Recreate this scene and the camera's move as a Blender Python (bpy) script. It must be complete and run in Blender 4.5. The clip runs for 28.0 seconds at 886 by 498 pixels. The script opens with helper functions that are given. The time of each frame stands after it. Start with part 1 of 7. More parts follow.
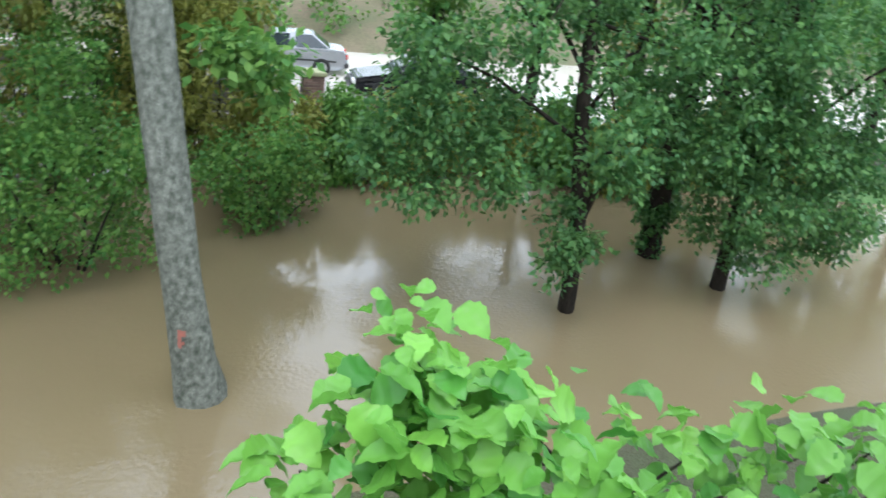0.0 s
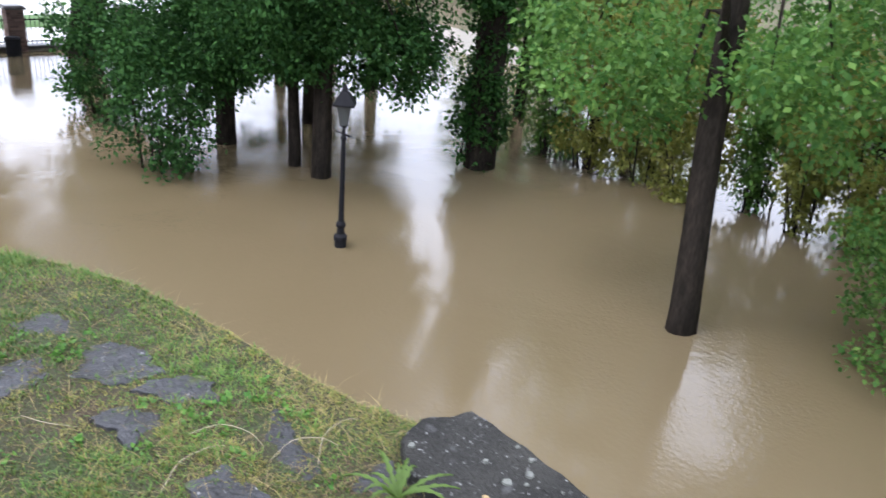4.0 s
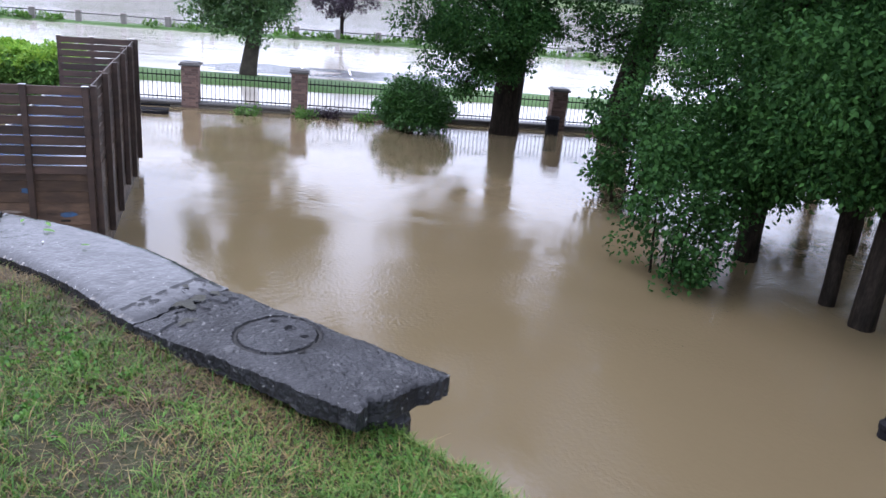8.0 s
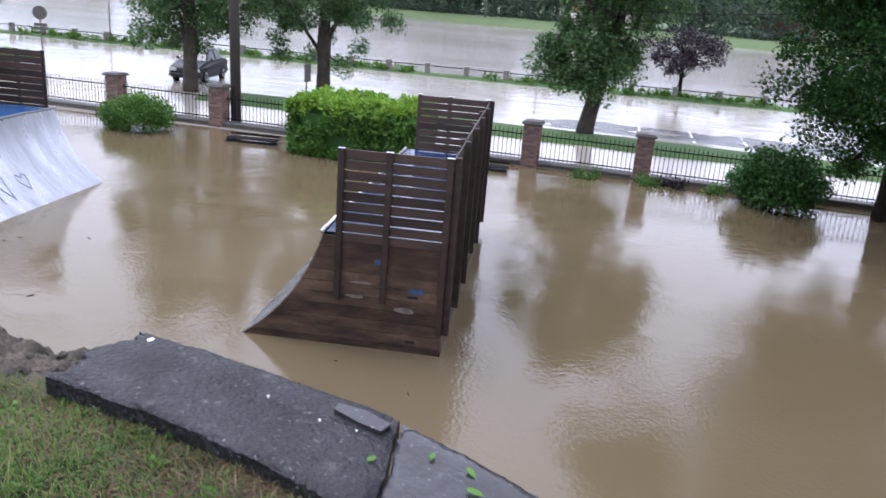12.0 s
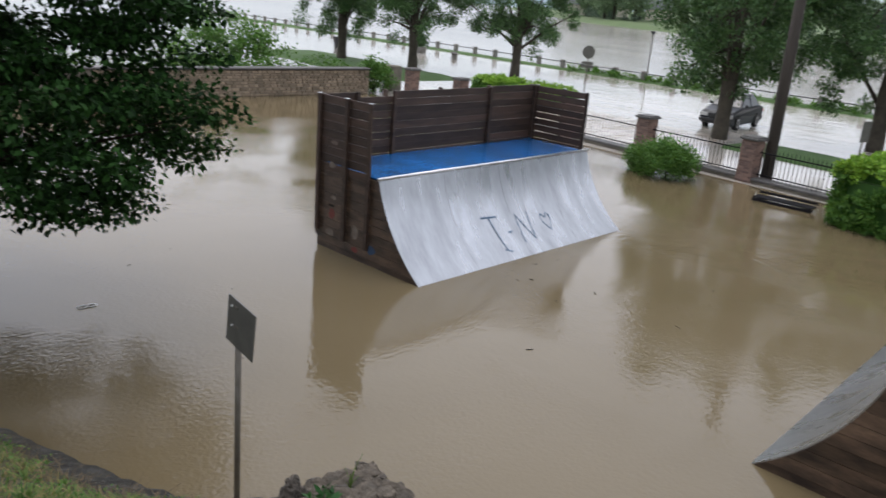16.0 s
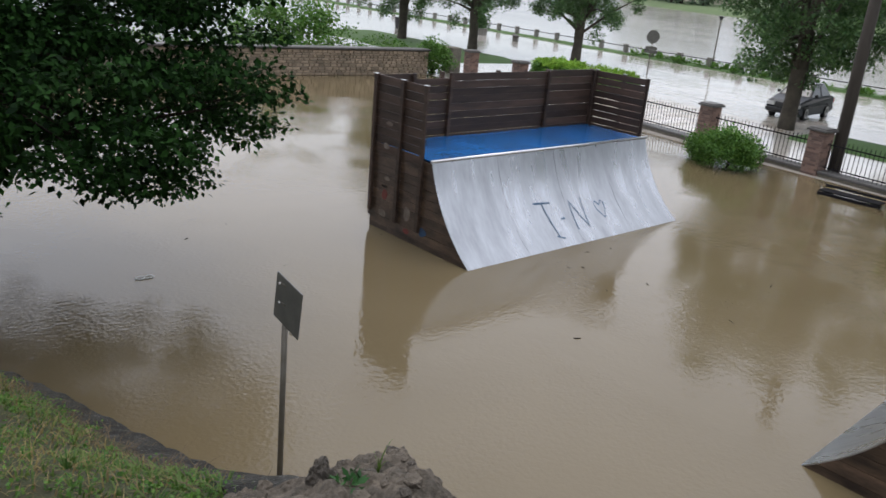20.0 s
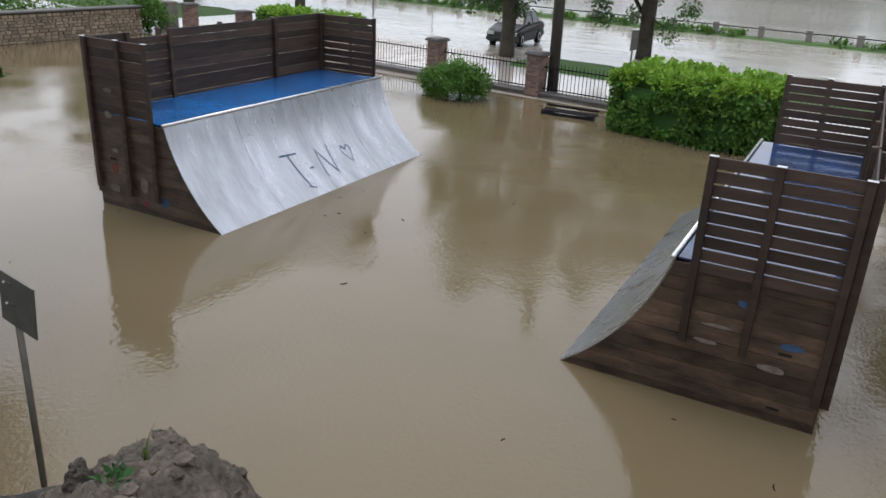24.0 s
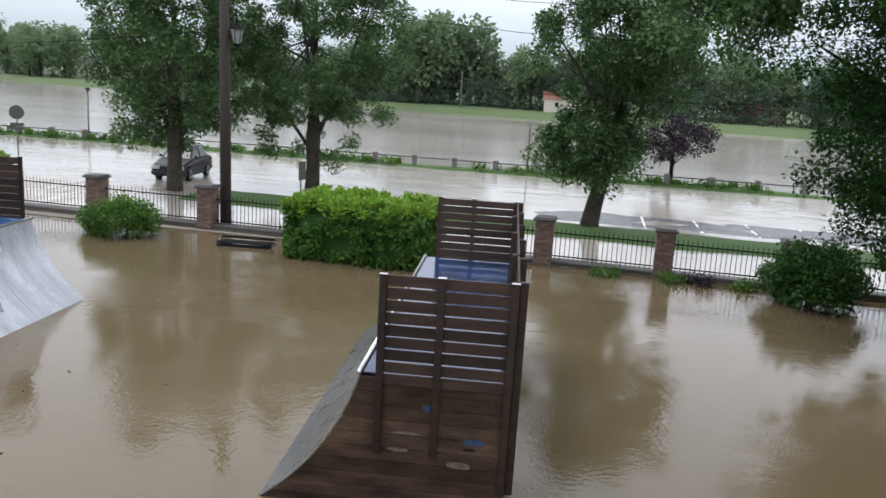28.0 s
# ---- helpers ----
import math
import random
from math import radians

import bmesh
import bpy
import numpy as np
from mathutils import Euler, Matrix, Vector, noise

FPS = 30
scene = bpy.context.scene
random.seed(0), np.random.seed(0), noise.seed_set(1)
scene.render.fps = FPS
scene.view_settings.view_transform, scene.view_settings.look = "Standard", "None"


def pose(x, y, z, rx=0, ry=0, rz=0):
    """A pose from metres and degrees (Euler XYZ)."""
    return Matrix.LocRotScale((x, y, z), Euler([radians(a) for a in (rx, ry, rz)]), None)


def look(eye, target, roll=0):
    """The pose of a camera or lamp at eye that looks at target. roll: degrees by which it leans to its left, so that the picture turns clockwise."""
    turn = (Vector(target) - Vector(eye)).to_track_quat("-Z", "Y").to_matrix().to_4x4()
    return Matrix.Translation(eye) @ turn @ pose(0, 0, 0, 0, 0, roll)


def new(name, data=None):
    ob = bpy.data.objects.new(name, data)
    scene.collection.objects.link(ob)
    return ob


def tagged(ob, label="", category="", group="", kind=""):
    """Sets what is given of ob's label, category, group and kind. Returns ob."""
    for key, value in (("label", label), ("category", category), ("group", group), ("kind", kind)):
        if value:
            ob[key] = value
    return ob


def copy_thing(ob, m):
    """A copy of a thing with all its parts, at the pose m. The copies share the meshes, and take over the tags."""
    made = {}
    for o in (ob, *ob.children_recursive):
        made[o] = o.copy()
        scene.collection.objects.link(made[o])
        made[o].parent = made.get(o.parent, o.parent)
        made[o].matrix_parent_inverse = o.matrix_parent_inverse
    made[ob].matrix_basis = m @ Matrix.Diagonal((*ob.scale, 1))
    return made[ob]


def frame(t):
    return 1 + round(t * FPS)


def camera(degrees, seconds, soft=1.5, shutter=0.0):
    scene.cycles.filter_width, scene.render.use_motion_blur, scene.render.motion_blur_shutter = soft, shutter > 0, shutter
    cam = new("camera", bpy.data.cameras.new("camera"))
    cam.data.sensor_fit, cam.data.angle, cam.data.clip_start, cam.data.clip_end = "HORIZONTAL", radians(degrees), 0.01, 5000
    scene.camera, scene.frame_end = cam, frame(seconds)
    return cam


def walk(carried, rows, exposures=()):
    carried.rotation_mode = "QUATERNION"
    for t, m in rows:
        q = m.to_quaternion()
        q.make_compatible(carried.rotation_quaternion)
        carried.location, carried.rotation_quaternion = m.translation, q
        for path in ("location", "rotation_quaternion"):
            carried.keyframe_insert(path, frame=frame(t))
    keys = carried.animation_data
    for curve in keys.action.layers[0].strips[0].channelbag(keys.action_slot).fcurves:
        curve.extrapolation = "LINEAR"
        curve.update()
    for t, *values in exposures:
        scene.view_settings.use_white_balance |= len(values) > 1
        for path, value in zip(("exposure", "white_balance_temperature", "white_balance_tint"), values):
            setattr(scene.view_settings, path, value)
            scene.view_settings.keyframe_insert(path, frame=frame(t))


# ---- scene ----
cam = camera(59.2, 28.0, 1.5, 0.3)
PATH = [
    (0, (0.464, 0.147, 5.185), (1.115, 1.877, 4.42), 6.5),
    (0.2, (0.441, 0.142, 5.204), (1.008, 1.895, 4.427), 7.7),
    (0.5, (0.426, 0.14, 5.197), (0.893, 1.923, 4.419), 6.5),
    (0.8, (0.411, 0.168, 5.183), (0.763, 1.972, 4.395), 8.1),
    (1, (0.396, 0.169, 5.184), (0.666, 1.981, 4.382), 6.9),
    (1.4, (0.359, 0.163, 5.184), (0.385, 1.989, 4.37), 6.2),
    (1.6, (0.338, 0.155, 5.194), (0.223, 1.974, 4.371), 6.2),
    (2, (0.303, 0.227, 5.177), (-0.159, 1.977, 4.325), 4.6),
    (2.5, (0.302, 0.281, 5.157), (-0.481, 1.913, 4.307), 3.3),
    (3, (0.322, 0.306, 5.142), (-0.647, 1.846, 4.313), 3.9),
    (3.5, (0.259, 0.308, 5.143), (-0.857, 1.764, 4.346), 4.8),
    (4, (0.011, 0.333, 5.139), (-1.24, 1.691, 4.37), 4.8),
    (4.5, (-0.261, 0.276, 5.122), (-1.626, 1.528, 4.368), 3.6),
    (6.5, (-1.396, 0.826, 4.969), (-3.126, 1.574, 4.3), 5.5),
    (7, (-1.661, 0.854, 4.964), (-3.449, 1.465, 4.307), 5.9),
    (7.5, (-1.866, 0.859, 4.953), (-3.704, 1.313, 4.308), 6.1),
    (8, (-2.104, 0.756, 5.002), (-3.955, 1.12, 4.337), 5.2),
    (8.5, (-2.345, 0.673, 4.991), (-4.194, 1.055, 4.331), 6.0),
    (9, (-2.631, 0.636, 5.005), (-4.502, 0.899, 4.349), 5.0),
    (9.5, (-2.85, 0.568, 4.997), (-4.711, 0.696, 4.275), 5.1),
    (10, (-3.121, 0.404, 5.036), (-4.99, 0.542, 4.338), 6.3),
    (10.5, (-3.37, 0.241, 5.012), (-5.246, 0.359, 4.33), 6.2),
    (11, (-3.669, 0.087, 5.023), (-5.551, -0.022, 4.357), 4.2),
    (11.5, (-3.933, -0.051, 4.993), (-5.799, -0.308, 4.322), 4.5),
    (12, (-4.229, -0.29, 5.018), (-6.094, -0.68, 4.409), 4.6),
    (12.5, (-4.478, -0.466, 4.981), (-6.325, -0.953, 4.387), 4.5),
    (14.5, (-5.523, -1.28, 5.036), (-7.138, -2.276, 4.403), 3.9),
    (15, (-5.665, -1.377, 5.017), (-7.156, -2.559, 4.401), 4.8),
    (15.5, (-5.774, -1.623, 5.03), (-7.165, -2.914, 4.397), 5.1),
    (16, (-5.806, -1.81, 5.041), (-7.07, -3.233, 4.427), 4.6),
    (16.5, (-5.834, -1.881, 5.033), (-6.887, -3.469, 4.428), 3.4),
    (17, (-5.874, -1.919, 5.01), (-6.742, -3.613, 4.398), 4.1),
    (17.5, (-5.856, -1.918, 5.016), (-6.6, -3.667, 4.392), 4.9),
    (18, (-5.861, -1.914, 5.019), (-6.532, -3.692, 4.398), 6.2),
    (18.5, (-5.859, -1.865, 5.036), (-6.707, -3.569, 4.421), 7.2),
    (19, (-5.866, -1.855, 5.04), (-6.823, -3.487, 4.392), 6.1),
    (19.5, (-5.876, -1.837, 5.048), (-6.92, -3.407, 4.382), 5.3),
    (20, (-5.879, -1.797, 5.053), (-7.028, -3.292, 4.386), 5.3),
    (20.5, (-5.895, -1.811, 5.065), (-7.111, -3.253, 4.398), 5.3),
    (21, (-5.912, -1.787, 5.074), (-7.221, -3.145, 4.41), 5.0),
    (21.5, (-5.92, -1.763, 5.081), (-7.314, -3.036, 4.422), 4.8),
    (22, (-5.933, -1.767, 5.061), (-7.384, -2.971, 4.396), 4.1),
    (22.5, (-5.938, -1.762, 5.058), (-7.427, -2.905, 4.37), 3.6),
    (24.5, (-5.947, -1.788, 5.015), (-7.519, -2.787, 4.287), 3.3),
    (25, (-5.9, -1.771, 5.062), (-7.518, -2.774, 4.449), 3.2),
    (25.5, (-5.913, -1.774, 5.066), (-7.574, -2.795, 4.621), 2.5),
    (26, (-5.904, -1.772, 5.067), (-7.574, -2.798, 4.67), 2.2),
    (26.5, (-5.898, -1.736, 5.07), (-7.591, -2.729, 4.69), 2.4),
    (27, (-5.9, -1.688, 5.067), (-7.733, -2.397, 4.696), 4.2),
    (27.5, (-5.865, -1.684, 5.059), (-7.771, -2.158, 4.683), 4.2),
    (28, (-5.836, -1.688, 5.057), (-7.764, -2.044, 4.662), 3.5),
]
EXPOSURE = [(0, 1.52, 6000, 7), (2, 1.6, 6150, 17), (4.5, 1.4, 6050, 18), (7, 1.15, 5850, 21), (9, 0.92, 5800, 23), (11, 0.74, 5900, 24), (12.5, 0.65, 6100, 21), (14.5, 0.25, 6550, 15),
            (18, 0.15, 6600, 14), (22.5, 0.15, 6570, 13), (25, 0.15, 6570, 13), (28, 0.2, 6580, 13)]
walk(cam, [(t, look(eye, target, roll)) for t, eye, target, roll in PATH], EXPOSURE)

# ---------------------------------------------------------------- light
world = bpy.data.worlds.new("world")
scene.world = world
world.use_nodes = True
wn, wl = world.node_tree.nodes, world.node_tree.links
sky = wn.new("ShaderNodeTexSky")
sky.sky_type, sky.sun_disc = "NISHITA", False
sky.sun_elevation, sky.sun_rotation = radians(55), radians(200)
sky.air_density, sky.dust_density, sky.ozone_density = 1.0, 2.0, 1.0
grey = wn.new("ShaderNodeHueSaturation")
grey.inputs["Saturation"].default_value = 0.5
wl.new(sky.outputs[0], grey.inputs["Color"])
# an even layer of cloud, brighter overhead than at the horizon
wco, wsep, wmap, cloud, over = (wn.new("ShaderNode" + k) for k in ("TexCoord", "SeparateXYZ", "MapRange", "Mix", "Mix"))
cloud.data_type = over.data_type = "RGBA"
wl.new(wco.outputs["Generated"], wsep.inputs[0])
wl.new(wsep.outputs["Z"], wmap.inputs[0])
wmap.inputs[1].default_value, wmap.inputs[2].default_value = 0.05, 0.23
cloud.inputs[6].default_value, cloud.inputs[7].default_value = (5.0, 6.0, 6.8, 1), (11.8, 12.6, 13.9, 1)
wl.new(wmap.outputs[0], cloud.inputs[0])
over.inputs[0].default_value = 0.88
wl.new(grey.outputs[0], over.inputs[6])
wl.new(cloud.outputs[2], over.inputs[7])
wl.new(over.outputs[2], wn["Background"].inputs["Color"])
wn["Background"].inputs["Strength"].default_value = 0.115
sun = new("sun", bpy.data.lights.new("sun", "SUN"))
sun.data.energy, sun.data.angle, sun.data.color = 0.8, radians(25), (1.0, 0.97, 0.93)
sun.matrix_basis = look((0, 0, 50), (8, 24, 0))

# ---------------------------------------------------------------- helpers


def part(name, bm, material, parent=None, label="", at=None):
    if isinstance(bm, bpy.types.Mesh):
        me = bm
    else:
        me = bpy.data.meshes.new(name)
        bm.to_mesh(me)
        bm.free()
    if material and not me.materials:
        me.materials.append(material)
    ob = new(name, me)
    if parent:
        ob.parent = parent
    if at is not None:
        ob.matrix_basis = at
    if label:
        ob["label"] = label
    return ob


def thing(name, label, category, at=None, group="", kind=""):
    ob = new(name)
    ob.empty_display_size = 0.2
    if at is not None:
        ob.matrix_basis = at
    return tagged(ob, label, category, group, kind)


def add_box(bm, x0, x1, y0, y1, z0, z1, m=None):
    c = Matrix.Translation(((x0 + x1) / 2, (y0 + y1) / 2, (z0 + z1) / 2)) @ Matrix.Diagonal((x1 - x0, y1 - y0, z1 - z0, 1))
    return bmesh.ops.create_cube(bm, size=1, matrix=(m @ c) if m else c)["verts"]


def box(x0, x1, y0, y1, z0, z1, bevel=0.0, m=None):
    bm = bmesh.new()
    add_box(bm, x0, x1, y0, y1, z0, z1, m)
    if bevel:
        bmesh.ops.bevel(bm, geom=list(bm.edges), offset=bevel, segments=1, affect="EDGES")
    return bm


def mesh_of(name, verts, faces, smooth=False):
    me = bpy.data.meshes.new(name)
    me.from_pydata([tuple(v) for v in verts], [], faces)
    if smooth:
        me.polygons.foreach_set("use_smooth", [True] * len(me.polygons))
    me.update()
    return me


def add_tube(verts, faces, pts, radii, n=8, wobble=0.0, seed=0):
    """A tapered round tube through pts, appended to lists of verts and faces."""
    pts = [Vector(p) for p in pts]
    start, side = len(verts), None
    for i, p in enumerate(pts):
        d = (pts[min(i + 1, len(pts) - 1)] - pts[max(i - 1, 0)]).normalized()
        if side is None:
            side = d.orthogonal().normalized()
        side = (side - d * side.dot(d)).normalized()
        up = d.cross(side)
        for k in range(n):
            a = 2 * math.pi * k / n
            r = radii[i]
            if wobble:
                r *= 1 + wobble * noise.noise(Vector((math.cos(a) * 1.3 + seed, math.sin(a) * 1.3, i * 0.45)))
            verts.append(p + (side * math.cos(a) + up * math.sin(a)) * r)
    for i in range(len(pts) - 1):
        for k in range(n):
            a, b = start + i * n + k, start + i * n + (k + 1) % n
            faces.append((a, b, b + n, a + n))
    faces.append(tuple(start + k for k in reversed(range(n))))
    faces.append(tuple(start + (len(pts) - 1) * n + k for k in range(n)))


def tube(name, pts, radii, n=8, wobble=0.0, seed=0):
    v, f = [], []
    if not isinstance(radii, (list, tuple)):
        radii = [radii] * len(pts)
    add_tube(v, f, pts, radii, n, wobble, seed)
    return mesh_of(name, v, f, True)


def lathe(name, profile, n=16):
    v, f = [], []
    for r, z in profile:
        v += [(r * math.cos(2 * math.pi * k / n), r * math.sin(2 * math.pi * k / n), z) for k in range(n)]
    for i in range(len(profile) - 1):
        for k in range(n):
            a, b = i * n + k, i * n + (k + 1) % n
            f.append((a, b, b + n, a + n))
    f.append(tuple(reversed(range(n))))
    f.append(tuple(range((len(profile) - 1) * n, len(profile) * n)))
    return mesh_of(name, v, f, False)


def along(line, t):
    """A smooth point on a list of control points, t from 0 to len - 1."""
    n = len(line) - 1
    i = min(int(t), n - 1)
    u = t - i
    p = [Vector(line[min(max(k, 0), n)]) for k in (i - 1, i, i + 1, i + 2)]
    return 0.5 * (2 * p[1] + (p[2] - p[0]) * u + (2 * p[0] - 5 * p[1] + 4 * p[2] - p[3]) * u * u + (3 * p[1] - p[0] - 3 * p[2] + p[3]) * u ** 3)


# ---------------------------------------------------------------- materials


def material(name, base, second=None, rough=0.7, metal=0.0, scale=3.0, fine=40.0, amount=0.5, grain=0.15, bump=0.2, bump_scale=None,
             stretch=(1, 1, 1), island=0.0, objects=0.0, ior=1.45, rough_var=0.0, world_space=False):
    m = bpy.data.materials.new(name)
    m.use_nodes = True
    nt = m.node_tree
    n, l = nt.nodes, nt.links
    p = n["Principled BSDF"]
    p.inputs["Roughness"].default_value, p.inputs["Metallic"].default_value, p.inputs["IOR"].default_value = rough, metal, ior
    co = n.new("ShaderNodeTexCoord")
    mp = n.new("ShaderNodeMapping")
    mp.inputs["Scale"].default_value = stretch
    if world_space:
        geo = n.new("ShaderNodeNewGeometry")
        l.new(geo.outputs["Position"], mp.inputs[0])
    else:
        l.new(co.outputs["Object"], mp.inputs[0])
    big = n.new("ShaderNodeTexNoise")
    big.inputs["Scale"].default_value, big.inputs["Detail"].default_value = scale, 5
    small = n.new("ShaderNodeTexNoise")
    small.inputs["Scale"].default_value, small.inputs["Detail"].default_value = fine, 4
    l.new(mp.outputs[0], big.inputs[0])
    l.new(mp.outputs[0], small.inputs[0])
    ramp = n.new("ShaderNodeMapRange")
    ramp.inputs[1].default_value, ramp.inputs[2].default_value = 0.5 - 0.25, 0.5 + 0.25
    ramp.inputs[3].default_value, ramp.inputs[4].default_value = 0.0, amount * 2 if amount < 0.5 else 1.0
    l.new(big.outputs[0], ramp.inputs[0])
    mix = n.new("ShaderNodeMix")
    mix.data_type = "RGBA"
    mix.inputs[6].default_value = (*base, 1)
    mix.inputs[7].default_value = (*(second or [c * 0.6 for c in base]), 1)
    l.new(ramp.outputs[0], mix.inputs[0])
    hsv = n.new("ShaderNodeHueSaturation")
    l.new(mix.outputs[2], hsv.inputs["Color"])
    val = n.new("ShaderNodeMath")
    val.operation, val.inputs[1].default_value, val.inputs[2].default_value = "MULTIPLY_ADD", 2 * grain, 1 - grain
    l.new(small.outputs[0], val.inputs[0])
    last = val.outputs[0]
    for use, node, out in ((island, "ShaderNodeNewGeometry", "Random Per Island"), (objects, "ShaderNodeObjectInfo", "Random")):
        if use:
            r = n.new(node)
            k = n.new("ShaderNodeMath")
            k.operation, k.inputs[1].default_value, k.inputs[2].default_value = "MULTIPLY_ADD", 2 * use, 1 - use
            l.new(r.outputs[out], k.inputs[0])
            t = n.new("ShaderNodeMath")
            t.operation = "MULTIPLY"
            l.new(last, t.inputs[0])
            l.new(k.outputs[0], t.inputs[1])
            last = t.outputs[0]
    l.new(last, hsv.inputs["Value"])
    l.new(hsv.outputs[0], p.inputs["Base Color"])
    if rough_var:
        rr = n.new("ShaderNodeMath")
        rr.operation, rr.inputs[1].default_value, rr.inputs[2].default_value = "MULTIPLY_ADD", 2 * rough_var, rough - rough_var
        l.new(big.outputs[0], rr.inputs[0])
        l.new(rr.outputs[0], p.inputs["Roughness"])
    if bump:
        b = n.new("ShaderNodeBump")
        b.inputs["Strength"].default_value, b.inputs["Distance"].default_value = bump, 0.02
        if bump_scale:
            bn = n.new("ShaderNodeTexNoise")
            bn.inputs["Scale"].default_value, bn.inputs["Detail"].default_value = bump_scale, 6
            l.new(mp.outputs[0], bn.inputs[0])
            l.new(bn.outputs[0], b.inputs["Height"])
        else:
            l.new(small.outputs[0], b.inputs["Height"])
        l.new(b.outputs[0], p.inputs["Normal"])
    return m


def leaf_material(name, base, second, through_light=0.35, rough=0.55, vary=0.35, gloss=0.28):
    """Foliage: each leaf has its own shade, and lets some light through."""
    m = bpy.data.materials.new(name)
    m.use_nodes = True
    n, l = m.node_tree.nodes, m.node_tree.links
    p = n["Principled BSDF"]
    p.inputs["Roughness"].default_value, p.inputs["Specular IOR Level"].default_value = rough, gloss
    g = n.new("ShaderNodeNewGeometry")
    mix = n.new("ShaderNodeMix")
    mix.data_type = "RGBA"
    mix.inputs[6].default_value, mix.inputs[7].default_value = (*base, 1), (*second, 1)
    l.new(g.outputs["Random Per Island"], mix.inputs[0])
    big = n.new("ShaderNodeTexNoise")
    big.inputs["Scale"].default_value = 0.8
    l.new(g.outputs["Position"], big.inputs[0])
    v = n.new("ShaderNodeMath")
    v.operation, v.inputs[1].default_value, v.inputs[2].default_value = "MULTIPLY_ADD", 2 * vary, 1 - vary
    l.new(big.outputs[0], v.inputs[0])
    h = n.new("ShaderNodeHueSaturation")
    l.new(mix.outputs[2], h.inputs["Color"])
    l.new(v.outputs[0], h.inputs["Value"])
    l.new(h.outputs[0], p.inputs["Base Color"])
    t = n.new("ShaderNodeBsdfTranslucent")
    l.new(h.outputs[0], t.inputs["Color"])
    s = n.new("ShaderNodeMixShader")
    s.inputs[0].default_value = through_light
    l.new(p.outputs[0], s.inputs[1])
    l.new(t.outputs[0], s.inputs[2])
    l.new(s.outputs[0], n["Material Output"].inputs["Surface"])
    return m


def water_material(name, base, second, wave, fine, strength, rough=0.04, patch=0.15, stretch=(1, 1, 1), ior=1.33, rain=0.0):
    """Muddy water: opaque silt colour under a clear rippled skin, ripples stronger in some patches than in others."""
    m = bpy.data.materials.new(name)
    m.use_nodes = True
    n, l = m.node_tree.nodes, m.node_tree.links
    p = n["Principled BSDF"]
    p.inputs["Roughness"].default_value, p.inputs["IOR"].default_value = rough, ior
    g = n.new("ShaderNodeNewGeometry")
    mp = n.new("ShaderNodeMapping")
    mp.inputs["Scale"].default_value = stretch
    l.new(g.outputs["Position"], mp.inputs[0])

    def wavy(scale, detail, rough_=0.5, distort=0.0):
        t = n.new("ShaderNodeTexNoise")
        t.inputs["Scale"].default_value, t.inputs["Detail"].default_value = scale, detail
        t.inputs["Roughness"].default_value, t.inputs["Distortion"].default_value = rough_, distort
        l.new(mp.outputs[0], t.inputs[0])
        return t

    tone = wavy(patch, 3, 0.5, 0.6)
    mix = n.new("ShaderNodeMix")
    mix.data_type = "RGBA"
    mix.inputs[6].default_value, mix.inputs[7].default_value = (*base, 1), (*second, 1)
    rg = n.new("ShaderNodeMapRange")
    rg.inputs[1].default_value, rg.inputs[2].default_value = 0.35, 0.65
    l.new(tone.outputs[0], rg.inputs[0])
    l.new(rg.outputs[0], mix.inputs[0])
    l.new(mix.outputs[2], p.inputs["Base Color"])
    a, b, c = wavy(wave, 3, 0.5, 0.4), wavy(fine, 2, 0.5, 0.3), wavy(patch * 1.7, 2)
    cm = n.new("ShaderNodeMapRange")
    cm.inputs[1].default_value, cm.inputs[2].default_value, cm.inputs[3].default_value, cm.inputs[4].default_value = 0.38, 0.62, 0.25, 1.0
    l.new(c.outputs[0], cm.inputs[0])
    fm = n.new("ShaderNodeMath")
    fm.operation = "MULTIPLY"
    l.new(b.outputs[0], fm.inputs[0])
    l.new(cm.outputs[0], fm.inputs[1])
    b1, b2 = n.new("ShaderNodeBump"), n.new("ShaderNodeBump")
    b1.inputs["Strength"].default_value, b1.inputs["Distance"].default_value = strength * 0.6, 0.05
    b2.inputs["Strength"].default_value, b2.inputs["Distance"].default_value = min(1, strength * 1.4), 0.012
    l.new(a.outputs[0], b1.inputs["Height"])
    l.new(fm.outputs[0], b2.inputs["Height"])
    l.new(b1.outputs[0], b2.inputs["Normal"])
    last = b2.outputs[0]
    if rain:
        d, e = wavy(rain, 2, 0.6), wavy(0.33, 3, 0.55, 0.8)
        em = n.new("ShaderNodeMapRange")
        em.inputs[1].default_value, em.inputs[2].default_value, em.inputs[3].default_value, em.inputs[4].default_value = 0.48, 0.70, 0.12, 1.0
        l.new(e.outputs[0], em.inputs[0])
        dm = n.new("ShaderNodeMath")
        dm.operation = "MULTIPLY"
        l.new(d.outputs[0], dm.inputs[0])
        l.new(em.outputs[0], dm.inputs[1])
        b3 = n.new("ShaderNodeBump")
        b3.inputs["Strength"].default_value, b3.inputs["Distance"].default_value = 0.6, 0.016
        l.new(dm.outputs[0], b3.inputs["Height"])
        l.new(last, b3.inputs["Normal"])
        last = b3.outputs[0]
    l.new(last, p.inputs["Normal"])
    return m


